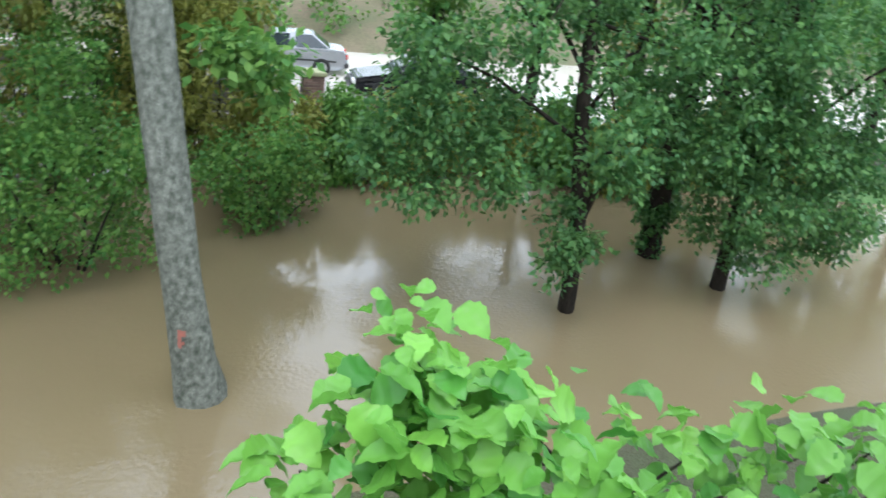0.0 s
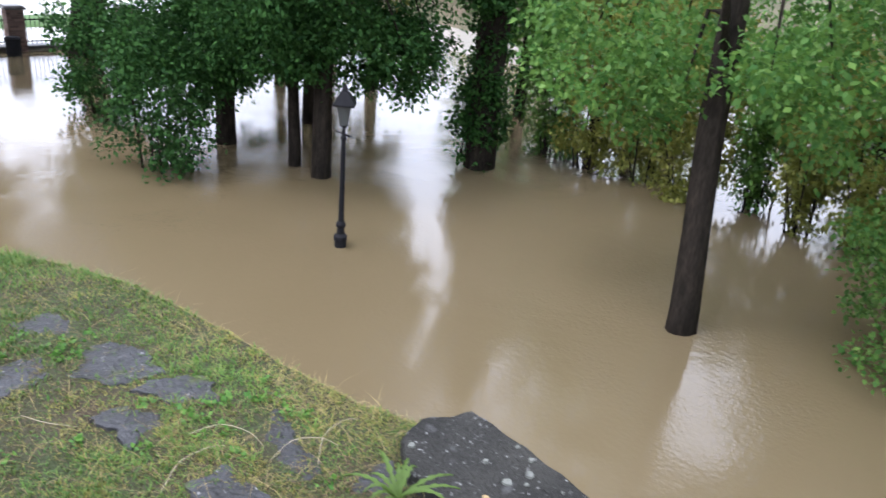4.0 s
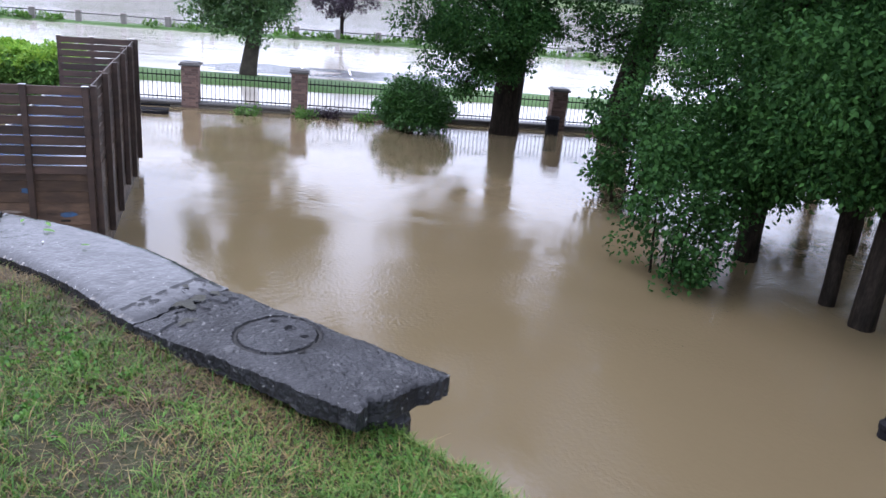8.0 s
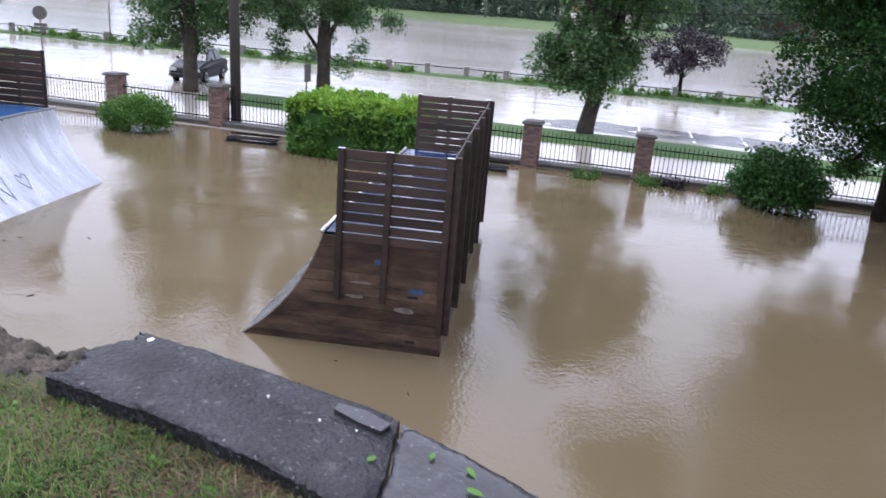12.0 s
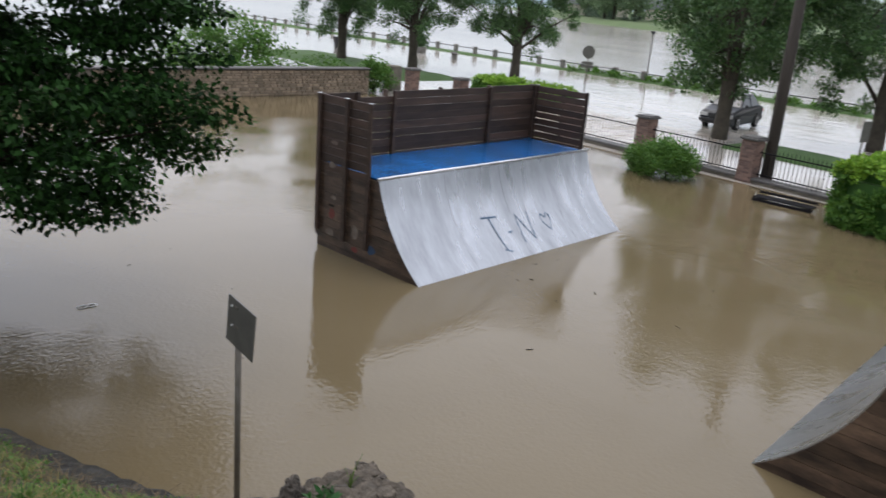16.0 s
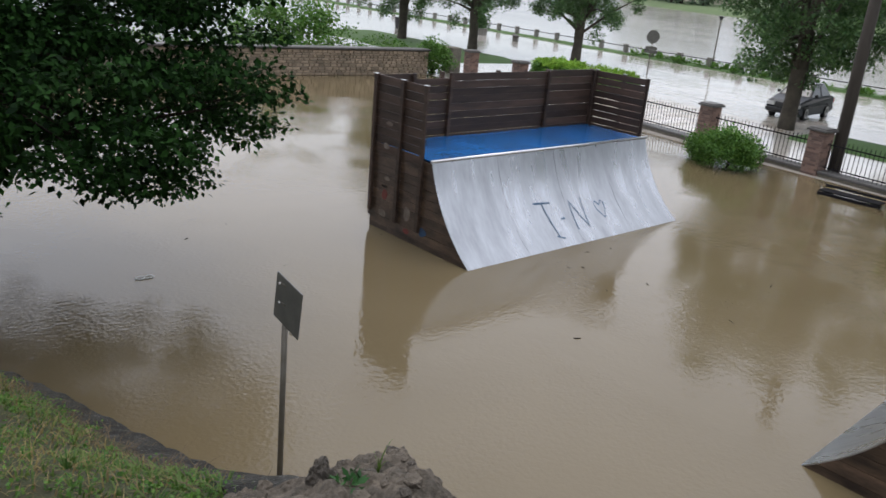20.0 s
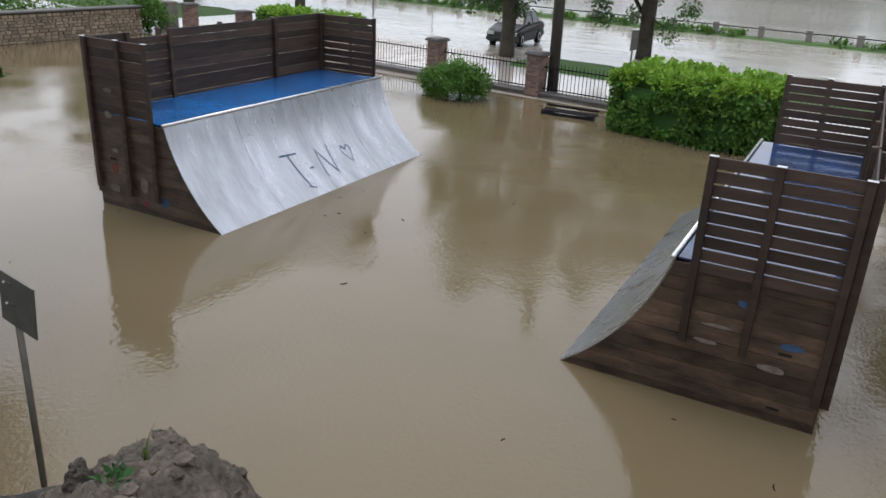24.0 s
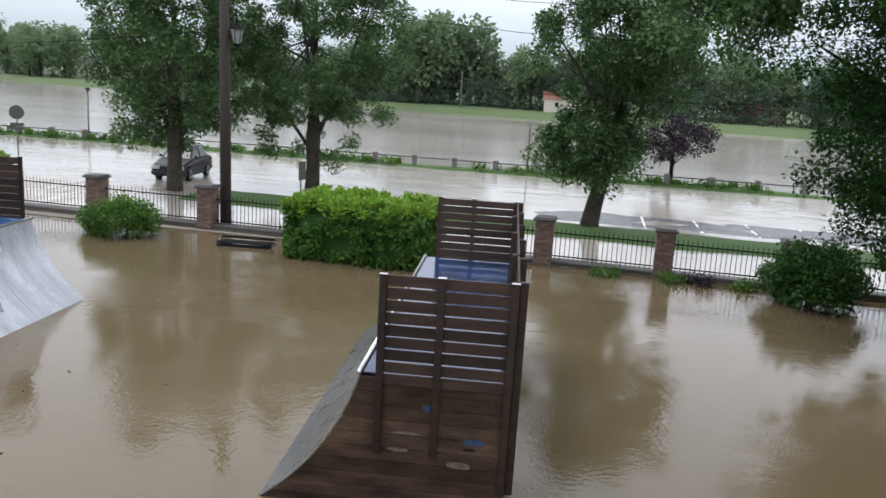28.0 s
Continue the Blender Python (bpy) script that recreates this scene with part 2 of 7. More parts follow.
WATER = water_material("flood_water", (0.142, 0.111, 0.064), (0.122, 0.094, 0.051), 0.8, 7.5, 0.17, rough=0.012, ior=1.42, rain=15.0)
# base paler than the silt: part of the sky's reflection is painted in
SHALLOW = water_material("shallow_water", (0.46, 0.43, 0.385), (0.37, 0.34, 0.295), 0.9, 5.0, 0.6, rough=0.08, patch=0.12, stretch=(1, 0.5, 1), ior=1.45)
RIVER = water_material("river_water", (0.37, 0.348, 0.315), (0.22, 0.2, 0.174), 0.6, 2.6, 1.0, rough=0.15, patch=0.06, stretch=(1, 0.22, 1))
SOIL = material("soil", (0.10, 0.075, 0.045), (0.06, 0.045, 0.028), 0.9, scale=1.5, fine=25, bump=0.6)
GRASSY = material("grassy_ground", (0.028, 0.044, 0.011), (0.042, 0.029, 0.016), 0.95, scale=2.6, fine=90, amount=0.6, grain=0.6, bump=1.0)
VERGE = material("verge_grass", (0.06, 0.125, 0.03), (0.045, 0.09, 0.022), 0.9, scale=0.5, fine=14, grain=0.35, bump=0.7)
def stone_material(name, base, second, rough, flecks, moss=0.0, ior=1.5, bump=0.35, uneven=0.16, pits=38):
    """Wet dark stone: cloudy tone, small pale lichen flecks, and matt patches where it is mossy."""
    m = material(name, base, second, rough, scale=3.5, fine=70, amount=0.6, grain=0.5, bump=bump, bump_scale=pits, ior=ior, rough_var=uneven)
    n, l = m.node_tree.nodes, m.node_tree.links
    p = n["Principled BSDF"]
    base_out = p.inputs["Base Color"].links[0].from_socket
    mp = [k for k in n if k.type == "MAPPING"][0]

    def layer(previous, scale, lo, hi, colour):
        t, r, x = n.new("ShaderNodeTexNoise"), n.new("ShaderNodeMapRange"), n.new("ShaderNodeMix")
        t.inputs["Scale"].default_value, t.inputs["Detail"].default_value = scale, 4
        l.new(mp.outputs[0], t.inputs[0])
        r.inputs[1].default_value, r.inputs[2].default_value = lo, hi
        l.new(t.outputs[0], r.inputs[0])
        x.data_type = "RGBA"
        x.inputs[7].default_value = (*colour, 1)
        l.new(r.outputs[0], x.inputs[0])
        l.new(previous, x.inputs[6])
        return x.outputs[2]

    out = layer(base_out, 48, 0.70 - 0.08 * flecks, 0.82 - 0.08 * flecks, (0.27, 0.27, 0.26))
    out = layer(out, 9, 0.66 - 0.05 * flecks, 0.86 - 0.05 * flecks, (0.10, 0.10, 0.10))
    if moss:
        out = layer(out, 6, 0.62 - 0.12 * moss, 0.70 - 0.1 * moss, (0.035, 0.045, 0.014))
    l.new(out, p.inputs["Base Color"])
    return m


SLATE = stone_material("dark_wet_stone", (0.028, 0.029, 0.031), (0.012, 0.012, 0.013), 0.2, 0.5, bump=0.1, ior=1.48)
SLATE_FLECKED = stone_material("flecked_wet_stone", (0.026, 0.027, 0.030), (0.005, 0.005, 0.006), 0.4, 0.72, bump=1.0, ior=1.36, uneven=0.40)
MASONRY = material("old_masonry", (0.17, 0.15, 0.12), (0.08, 0.075, 0.06), 0.85, scale=2.5, fine=22, grain=0.4, bump=0.7, island=0.3)
RUBBLE = material("broken_mortar", (0.135, 0.11, 0.084), (0.034, 0.030, 0.023), 0.9, scale=9, fine=60, amount=0.8, grain=0.75, bump=1.0, bump_scale=45)
WET_CORE = material("wet_mortar", (0.07, 0.056, 0.042), (0.022, 0.019, 0.015), 0.75, scale=14, fine=80, amount=0.6, grain=0.6, bump=1.0, bump_scale=60)
BRICK = material("brick", (0.19, 0.118, 0.092), (0.13, 0.092, 0.08), 0.85, scale=2, fine=40, grain=0.3, bump=0.4, island=0.4)
COPING = material("coping_slate", (0.10, 0.095, 0.09), (0.06, 0.058, 0.056), 0.5, scale=3, fine=30, bump=0.4)
IRON = material("black_iron", (0.016, 0.016, 0.018), (0.011, 0.011, 0.012), 0.7, scale=8, fine=60, bump=0.15, ior=1.16)
WOOD = material("dark_stained_wood", (0.058, 0.034, 0.024), (0.024, 0.016, 0.012), 0.55, scale=1.2, fine=14, grain=0.4, bump=0.35, stretch=(1.2, 1.2, 7), objects=0.4, rough_var=0.15)
PANEL = material("wet_plywood", (0.118, 0.076, 0.05), (0.015, 0.010, 0.008), 0.4, scale=2.3, fine=14, amount=0.6, grain=0.5, bump=0.35, stretch=(3, 0.8, 2.6), objects=0.45, rough_var=0.2)
STEEL = material("galvanised_steel", (0.45, 0.47, 0.50), (0.27, 0.282, 0.30), 0.3, metal=0.9, scale=1.6, fine=9, amount=0.4, grain=0.18, bump=0.06, bump_scale=3.0, rough_var=0.2, stretch=(1.6, 0.5, 0.35))
CHROME = material("bright_coping", (0.72, 0.73, 0.74), (0.55, 0.55, 0.56), 0.3, metal=0.8, bump=0.05)
BLUE = material("blue_deck", (0.012, 0.125, 0.36), (0.012, 0.05, 0.14), 0.2, scale=0.8, fine=14, amount=0.45, grain=0.25, bump=0.1, rough_var=0.15)
BLUE_WET = material("wet_blue_deck", (0.02, 0.06, 0.17), (0.012, 0.02, 0.045), 0.12, scale=1.2, fine=14, amount=0.6, grain=0.25, bump=0.05, rough_var=0.08)
PAINT_BLUE = material("blue_marker", (0.03, 0.075, 0.14), (0.08, 0.14, 0.21), 0.5, bump=0)
PAINT_RED = material("red_spray", (0.30, 0.09, 0.06), (0.2, 0.09, 0.07), 0.7, scale=20, bump=0)
BARK = material("grey_bark", (0.185, 0.19, 0.16), (0.026, 0.034, 0.021), 0.95, scale=15.0, fine=60, amount=0.6, grain=0.85, bump=1.0, bump_scale=34, stretch=(1, 1, 0.8))
BARK_D = material("dark_bark", (0.034, 0.027, 0.021), (0.011, 0.010, 0.008), 0.95, scale=9, fine=34, grain=0.85, bump=1.0, bump_scale=18, stretch=(1, 1, 0.25), ior=1.15)
BARK_P = material("plane_bark", (0.075, 0.063, 0.047), (0.032, 0.028, 0.021), 0.9, scale=3, fine=14, grain=0.3, bump=0.6)
POLEWOOD = material("pole_wood", (0.05, 0.041, 0.033), (0.03, 0.025, 0.02), 0.8, scale=3, fine=20, bump=0.5, stretch=(3, 3, 0.3))
CONCRETE = material("concrete_post", (0.22, 0.21, 0.19), (0.14, 0.135, 0.12), 0.85, scale=4, fine=30, bump=0.4)
ASPHALT = material("wet_asphalt", (0.05, 0.05, 0.052), (0.035, 0.035, 0.038), 0.25, scale=0.6, fine=60, bump=0.1, rough_var=0.06, ior=1.4)
WHITE = material("white_paint", (0.75, 0.75, 0.74), (0.6, 0.6, 0.59), 0.5, scale=6, bump=0.05)
SIGN_BACK = material("grey_sign_back", (0.115, 0.115, 0.10), (0.08, 0.08, 0.07), 0.5, metal=0.3, scale=6, bump=0.1)
GALV = material("galvanised_pole", (0.13, 0.12, 0.10), (0.08, 0.07, 0.055), 0.5, metal=0.4, scale=6, bump=0.1)
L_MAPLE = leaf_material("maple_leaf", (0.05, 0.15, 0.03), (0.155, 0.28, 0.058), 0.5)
# darker copy of the maple leaf, with the trees' shade in its colour
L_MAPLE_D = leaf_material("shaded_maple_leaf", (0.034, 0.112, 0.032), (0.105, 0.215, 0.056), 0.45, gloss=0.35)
# near-black leaves: the thick crown's inner shade is put into their colour
L_DARK = leaf_material("shaded_hornbeam_leaf", (0.003, 0.011, 0.003), (0.020, 0.060, 0.012), 0.06, rough=0.75, gloss=0.08)
L_PLANE = leaf_material("plane_leaf", (0.03, 0.09, 0.026), (0.105, 0.195, 0.06), 0.28, rough=0.45, gloss=0.45)
L_LIME = leaf_material("lime_leaf", (0.045, 0.13, 0.022), (0.11, 0.22, 0.035), 0.3)
# leaf colour darkened to carry the shade under the grove's canopy
L_GROVE = leaf_material("shaded_grove_leaf", (0.011, 0.040, 0.010), (0.040, 0.105, 0.022), 0.25, rough=0.7, vary=0.5, gloss=0.12)
L_WEED = leaf_material("weed_leaf", (0.02, 0.075, 0.02), (0.05, 0.15, 0.04), 0.2)
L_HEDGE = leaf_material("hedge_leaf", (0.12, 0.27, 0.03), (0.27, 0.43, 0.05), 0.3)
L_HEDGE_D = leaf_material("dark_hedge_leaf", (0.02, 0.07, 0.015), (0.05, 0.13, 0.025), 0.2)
L_BRIGHT = leaf_material("hazel_leaf", (0.05, 0.18, 0.028), (0.18, 0.38, 0.06), 0.45, rough=0.35, vary=0.45)
L_YELLOW = leaf_material("yellow_green_leaf", (0.125, 0.15, 0.026), (0.25, 0.25, 0.052), 0.4)
L_PURPLE = leaf_material("purple_leaf", (0.015, 0.011, 0.017), (0.034, 0.021, 0.031), 0.15)
# far foliage: the haze of distance is mixed into these paler leaf colours
L_FAR = leaf_material("hazed_far_leaf", (0.135, 0.205, 0.115), (0.19, 0.265, 0.14), 0.5, gloss=0.1)
L_FAR_D = leaf_material("hazed_dark_leaf", (0.085, 0.135, 0.095), (0.125, 0.175, 0.12), 0.5, gloss=0.1)
BLADE = leaf_material("grass_blade", (0.036, 0.105, 0.014), (0.115, 0.165, 0.035), 0.35, vary=0.8)

# ---------------------------------------------------------------- water and ground
def sheet(name, x0, x1, y0, y1, z, nx, ny, mat, label, category):
    xs, ys = np.linspace(x0, x1, nx + 1), np.linspace(y0, y1, ny + 1)
    v = [(x, y, z) for y in ys for x in xs]
    f = [(j * (nx + 1) + i, j * (nx + 1) + i + 1, (j + 1) * (nx + 1) + i + 1, (j + 1) * (nx + 1) + i) for j in range(ny) for i in range(nx)]
    ob = part(name, mesh_of(name, v, f), mat)
    return tagged(ob, label, category, kind="structure")


QUAY_X = -57.6
sheet("ground", -3000, 3000, -3000, 3000, -1.6, 20, 20, SOIL, "muddy ground under the flood water", "ground")
sheet("shallow_water", QUAY_X, -29.62, -1500, 1500, 0.0, 10, 60, SHALLOW, "pale shallow flood water over the riverside road", "water")
sheet("water", -29.6, 600, -1500, 1500, 0.0, 40, 40, WATER, "muddy brown flood water over the park", "water")
sheet("river_water", -2500, QUAY_X - 0.02, -2500, 2500, 0.0, 20, 40, RIVER, "fast brown river in flood beyond the quay", "water")

# top edge of the raised bank, from the near shrub round to the slope
EDGE = [(9, 2.7, 3.2), (4, 2.4, 3.35), (1.3, 2.15, 3.45), (0.1, 2.06, 3.44), (-0.6, 2.1, 3.42), (-1.5, 2.15, 3.38), (-2.0, 2.02, 3.39), (-2.6, 1.93, 3.40), (-3.3, 1.83, 3.40),
        (-3.95, 1.6, 3.38), (-4.55, 1.24, 3.33), (-5.2, 0.45, 3.40), (-5.85, -0.2, 3.42), (-6.35, -0.9, 3.42), (-6.68, -1.6, 3.4), (-6.85, -2.3, 3.34), (-7.15, -3.1, 3.1), (-7.3, -4.2, 2.85),
        (-7.27, -5.8, 2.0), (-7.1, -7.8, 1.3), (-6.7, -9.9, 0.75), (-5.95, -12.3, 0.12), (-4.9, -13.6, 0.2), (-3.5, -14.9, 0.25), (-1.0, -17, 0.3), (4, -22, 0.4)]
BACK = [(9, -4, 3.7), (5, -4, 3.7), (3, -4, 3.65), (2, -4, 3.6), (1.5, -4, 3.6), (1, -4, 3.6), (0.5, -4, 3.55), (0, -4, 3.5), (-0.3, -4, 3.5),
        (-0.6, -4, 3.5), (-0.9, -4, 3.5), (-1.2, -4.2, 3.5), (-1.5, -4.4, 3.5), (-1.7, -4.7, 3.5), (-1.8, -5, 3.5), (-1.8, -5.5, 3.5), (-1.6, -6, 3.5), (-1.4, -6.7, 3.45),
        (-1, -7.5, 3.4), (-0.5, -8.5, 3.3), (0, -9.8, 3.2), (0.8, -11, 3.0), (1.5, -12, 2.9), (2.5, -13, 2.9), (4, -14.5, 2.9), (9, -18, 2.9)]


def bank(s, u):
    """The bank's surface: s along the edge, u from the edge (0) inland (1)."""
    a, b = along(EDGE, s), along(BACK, s)
    p = a.lerp(b, u)
    ease = 1 - (1 - u) ** 2.2
    p.z = a.z + (b.z - a.z) * ease + 0.05 * min(1, u * 8) * noise.noise(Vector((p.x * 1.6, p.y * 1.6, 0))) + 0.02 * noise.noise(Vector((p.x * 7, p.y * 7, 3)))
    return p


NS, NU = (len(EDGE) - 1) * 8, 40
rows = [[bank(i / 8, (k / NU) ** 1.5) for k in range(NU + 1)] for i in range(NS + 1)]
bv = [p for r in rows for p in r]
bf = [(i * (NU + 1) + k, i * (NU + 1) + k + 1, (i + 1) * (NU + 1) + k + 1, (i + 1) * (NU + 1) + k) for i in range(NS) for k in range(NU)]
tagged(part("bank_ground", mesh_of("bank_ground", bv, bf, True), GRASSY), "raised grassy bank with worn brown patches", "ground", kind="structure")
# the land behind the walker
lv = [(p.x, p.y, p.z) for p in (r[-1] for r in rows)]
n0 = len(lv)
lv += [(40 + 0 * i, y, 3.8) for i, y in enumerate(np.linspace(-4, -40, n0))]
tagged(part("lawn_ground", mesh_of("lawn_ground", lv, [(i, i + 1, n0 + i + 1, n0 + i) for i in range(n0 - 1)]), GRASSY), "grassy ground behind the bank", "ground", kind="structure")

# retaining wall below the edge
wall = thing("wall_retaining", "old rough stone retaining wall under the bank", "wall", kind="structure")
wv, wf = [], []
LEVELS = [0.0, 0.12, 0.3, 0.6, 1.0]
for i in range(NS + 1):
    s = i / 8
    p, q = along(EDGE, s), along(EDGE, min(s + 0.05, len(EDGE) - 1.001))
    d = (q - along(EDGE, max(s - 0.05, 0)))
    out = Vector((d.y, -d.x, 0)).normalized()
    if out.dot(p - Vector((-2, -5, 0))) < 0:
        out = -out
    for k, h in enumerate(LEVELS):
        z = p.z - 0.03 - (p.z + 1.5) * h
        r = 0.08 + 0.05 * noise.noise(Vector((p.x * 3, p.y * 3, z * 3))) + 0.05 * h
        wv.append((p.x + out.x * (r if k else -0.12), p.y + out.y * (r if k else -0.12), z))
nl = len(LEVELS)
wf = [(i * nl + k, (i + 1) * nl + k, (i + 1) * nl + k + 1, i * nl + k + 1) for i in range(NS) for k in range(nl - 1)]
part("masonry", mesh_of("masonry", wv, wf), MASONRY, wall)

# curved coping stones on the wall
OUTER = [(-4.78, 1.36), (-5.19, 0.94), (-5.68, 0.43), (-6.32, -0.17), (-6.75, -0.93), (-6.96, -1.62), (-7.09, -2.27)]
INNER = [(-4.50, 0.98), (-4.88, 0.55), (-5.28, 0.07), (-5.75, -0.35), (-6.13, -0.85), (-6.40, -1.5), (-6.60, -2.36)]


RING = Vector((-5.135, 0.68, 0))
PITS = [(RING + Vector(d), r) for d, r in (((-0.06, 0.05, 0), 0.022), ((-0.13, -0.02, 0), 0.012), ((0.02, 0.11, 0), 0.012), ((0.17, 0.1, 0), 0.016))]


def coping_stone(name, s0, s1, label, ragged, z=3.5, seed=0, thick=0.10, mat=None, n=60, m=20, ring=False, worn=1.0):
    """One thick slab of the curved coping, with worn edges; ragged: how broken its two ends are."""
    v, f = [], []
    for layer in range(2):
        for i in range(n + 1):
            for k in range(m + 1):
                u = k / m
                s = s0 + (s1 - s0) * i / n
                cut = ragged[0] * (1 - i / n) ** 6 - ragged[1] * (i / n) ** 6
                s += cut * (noise.noise(Vector((u * 3 + seed, 0, 0))) + 0.45 * noise.noise(Vector((u * 13 + seed, 0, 0))) + 0.2)
                p = along([(*q, 0) for q in OUTER], s).lerp(along([(*q, 0) for q in INNER], s), u)
                rim = (0.004 * noise.noise(Vector((s * 7, seed, u * 2))) + 0.004 * noise.noise(Vector((s * 26, seed, u * 2)))) * (abs(u - 0.5) * 2) ** 6
                p += (p - Vector((-2, -3, 0))).normalized() * rim * 2
                edge = (abs(u - 0.5) * 2) ** 10 + (abs(i / n - 0.5) * 2) ** 24
                zl = z + max(0.0, 2.0 - s) * 0.016
                zz = zl + 0.007 * noise.noise(Vector((p.x * 2.5, p.y * 2.5, seed))) + 0.0012 * noise.noise(Vector((p.x * 14, p.y * 14, seed))) - 0.02 * min(1, edge)
                leaf_ = noise.noise(Vector((s * 3.5, u * 2.2, seed + 5))) + 0.55 * noise.noise(Vector((s * 11, u * 8, seed))) + 0.3 * noise.noise(Vector((s * 34, u * 26, seed)))
                zz += worn * 0.007 * (round(leaf_ * 4.5) / 4.5)
                flake = noise.noise(Vector((p.x * 5, p.y * 5, 20))) + 0.5 * noise.noise(Vector((p.x * 16, p.y * 16, 20)))
                if flake > 0.12 and 1.72 < s < 2.22:
                    zz -= 0.009
                if ring:
                    d = (Vector((p.x, p.y, 0)) - RING).length
                    if 0.166 < d < 0.188 or any((Vector((p.x, p.y, 0)) - c).length < r for c, r in PITS):
                        zz -= 0.014
                v.append((p.x, p.y, zz if layer == 0 else zl - thick + 0.02 * noise.noise(Vector((p.x * 4, p.y * 4, 9)))))
    w = m + 1
    q = (n + 1) * w
    for i in range(n):
        for k in range(m):
            a = i * w + k
            f.append((a, a + 1, a + w + 1, a + w))
            f.append((q + a, q + a + w, q + a + w + 1, q + a + 1))
    border = [i * w for i in range(n + 1)] + [n * w + k for k in range(1, m + 1)] + [i * w + m for i in range(n - 1, -1, -1)] + [k for k in range(m - 1, 0, -1)]
    for a, b in zip(border, border[1:] + border[:1]):
        f.append((a, q + a, q + b, b))
    ob = part(name, mesh_of(name, v, f), mat or SLATE)
    tagged(ob, label, "coping stone", "coping stones of the wall")
    return ob


cap_a = coping_stone("coping_stone", 0.0, 1.998, "dark wet coping stone with a carved ring, broken at its end", (0.13, 0.04), 3.5, 1, mat=SLATE_FLECKED, n=190, m=80, ring=True)
cap_b = coping_stone("coping_stone", 2.0, 3.99, "smooth dark wet curved coping stone with small leaves on it", (0.03, 0.03), 3.505, 2, n=150, m=56, worn=0.45)
cap_c = coping_stone("coping_stone", 3.995, 6.0, "dark wet coping stone, chipped and broken off at its end", (0.02, 0.25), 3.51, 3, mat=SLATE_FLECKED, n=150, m=56, worn=0.7)
# crumbled mossy layer over the joint
pv, pf = [], []
for i in range(60):
    for k in range(60):
        quad = []
        for di, dk in ((0, 0), (1, 0), (1, 1), (0, 1)):
            s, u = 1.66 + 0.62 * (i + di) / 60, 0.03 + 0.94 * (k + dk) / 60
            p = along([(*q, 0) for q in OUTER], s).lerp(along([(*q, 0) for q in INNER], s), u)
            quad.append((p.x, p.y, 3.505 + max(0.0, 2.0 - s) * 0.016 + 0.003 * noise.noise(Vector((p.x * 30, p.y * 30, 0)))))
        x, y = quad[0][0], quad[0][1]
        if noise.noise(Vector((x * 5, y * 5, 20))) + 0.5 * noise.noise(Vector((x * 16, y * 16, 20))) > 0.2 + 0.9 * abs((i - 30) / 60):
            pf.append(tuple(range(len(pv), len(pv) + 4)))
            pv += quad
tagged(part("crumbled_layer", mesh_of("crumbled_layer", pv, pf), material("crumbled_slate", (0.034, 0.034, 0.02), (0.012, 0.012, 0.009), 0.7, scale=20, fine=80, bump=0.5), cap_a), "brown mossy crumbled layer at the joint", kind="stuff")
# flat near-black ring: the shade inside the carved groove, put in as colour
ring_v, ring_f = [], []
NR = 72
for k in range(NR):
    a = 2 * math.pi * k / NR
    for r in (0.171, 0.184):
        x, y = RING.x + r * math.cos(a), RING.y + r * math.sin(a)
        near = min(cap_a.data.vertices, key=lambda q: (q.co.x - x) ** 2 + (q.co.y - y) ** 2 + 4 * (q.co.z < 3.4))
        ring_v.append((x, y, near.co.z + 0.006))
ring_f = [(2 * k, 2 * k + 1, (2 * k + 3) % (2 * NR), (2 * k + 2) % (2 * NR)) for k in range(NR)]
part("carved_ring", mesh_of("carved_ring", ring_v, ring_f), material("groove_shade", (0.014, 0.013, 0.011), (0.008, 0.008, 0.007), 0.8), cap_a, "carved ring with its groove shade painted dark")
part("pier", box(-4.93, -4.66, 0.92, 1.2, 2.6, 3.4, 0.03, Matrix.Identity(4)), SLATE_FLECKED, wall, "rough stone pier under the coping's end")

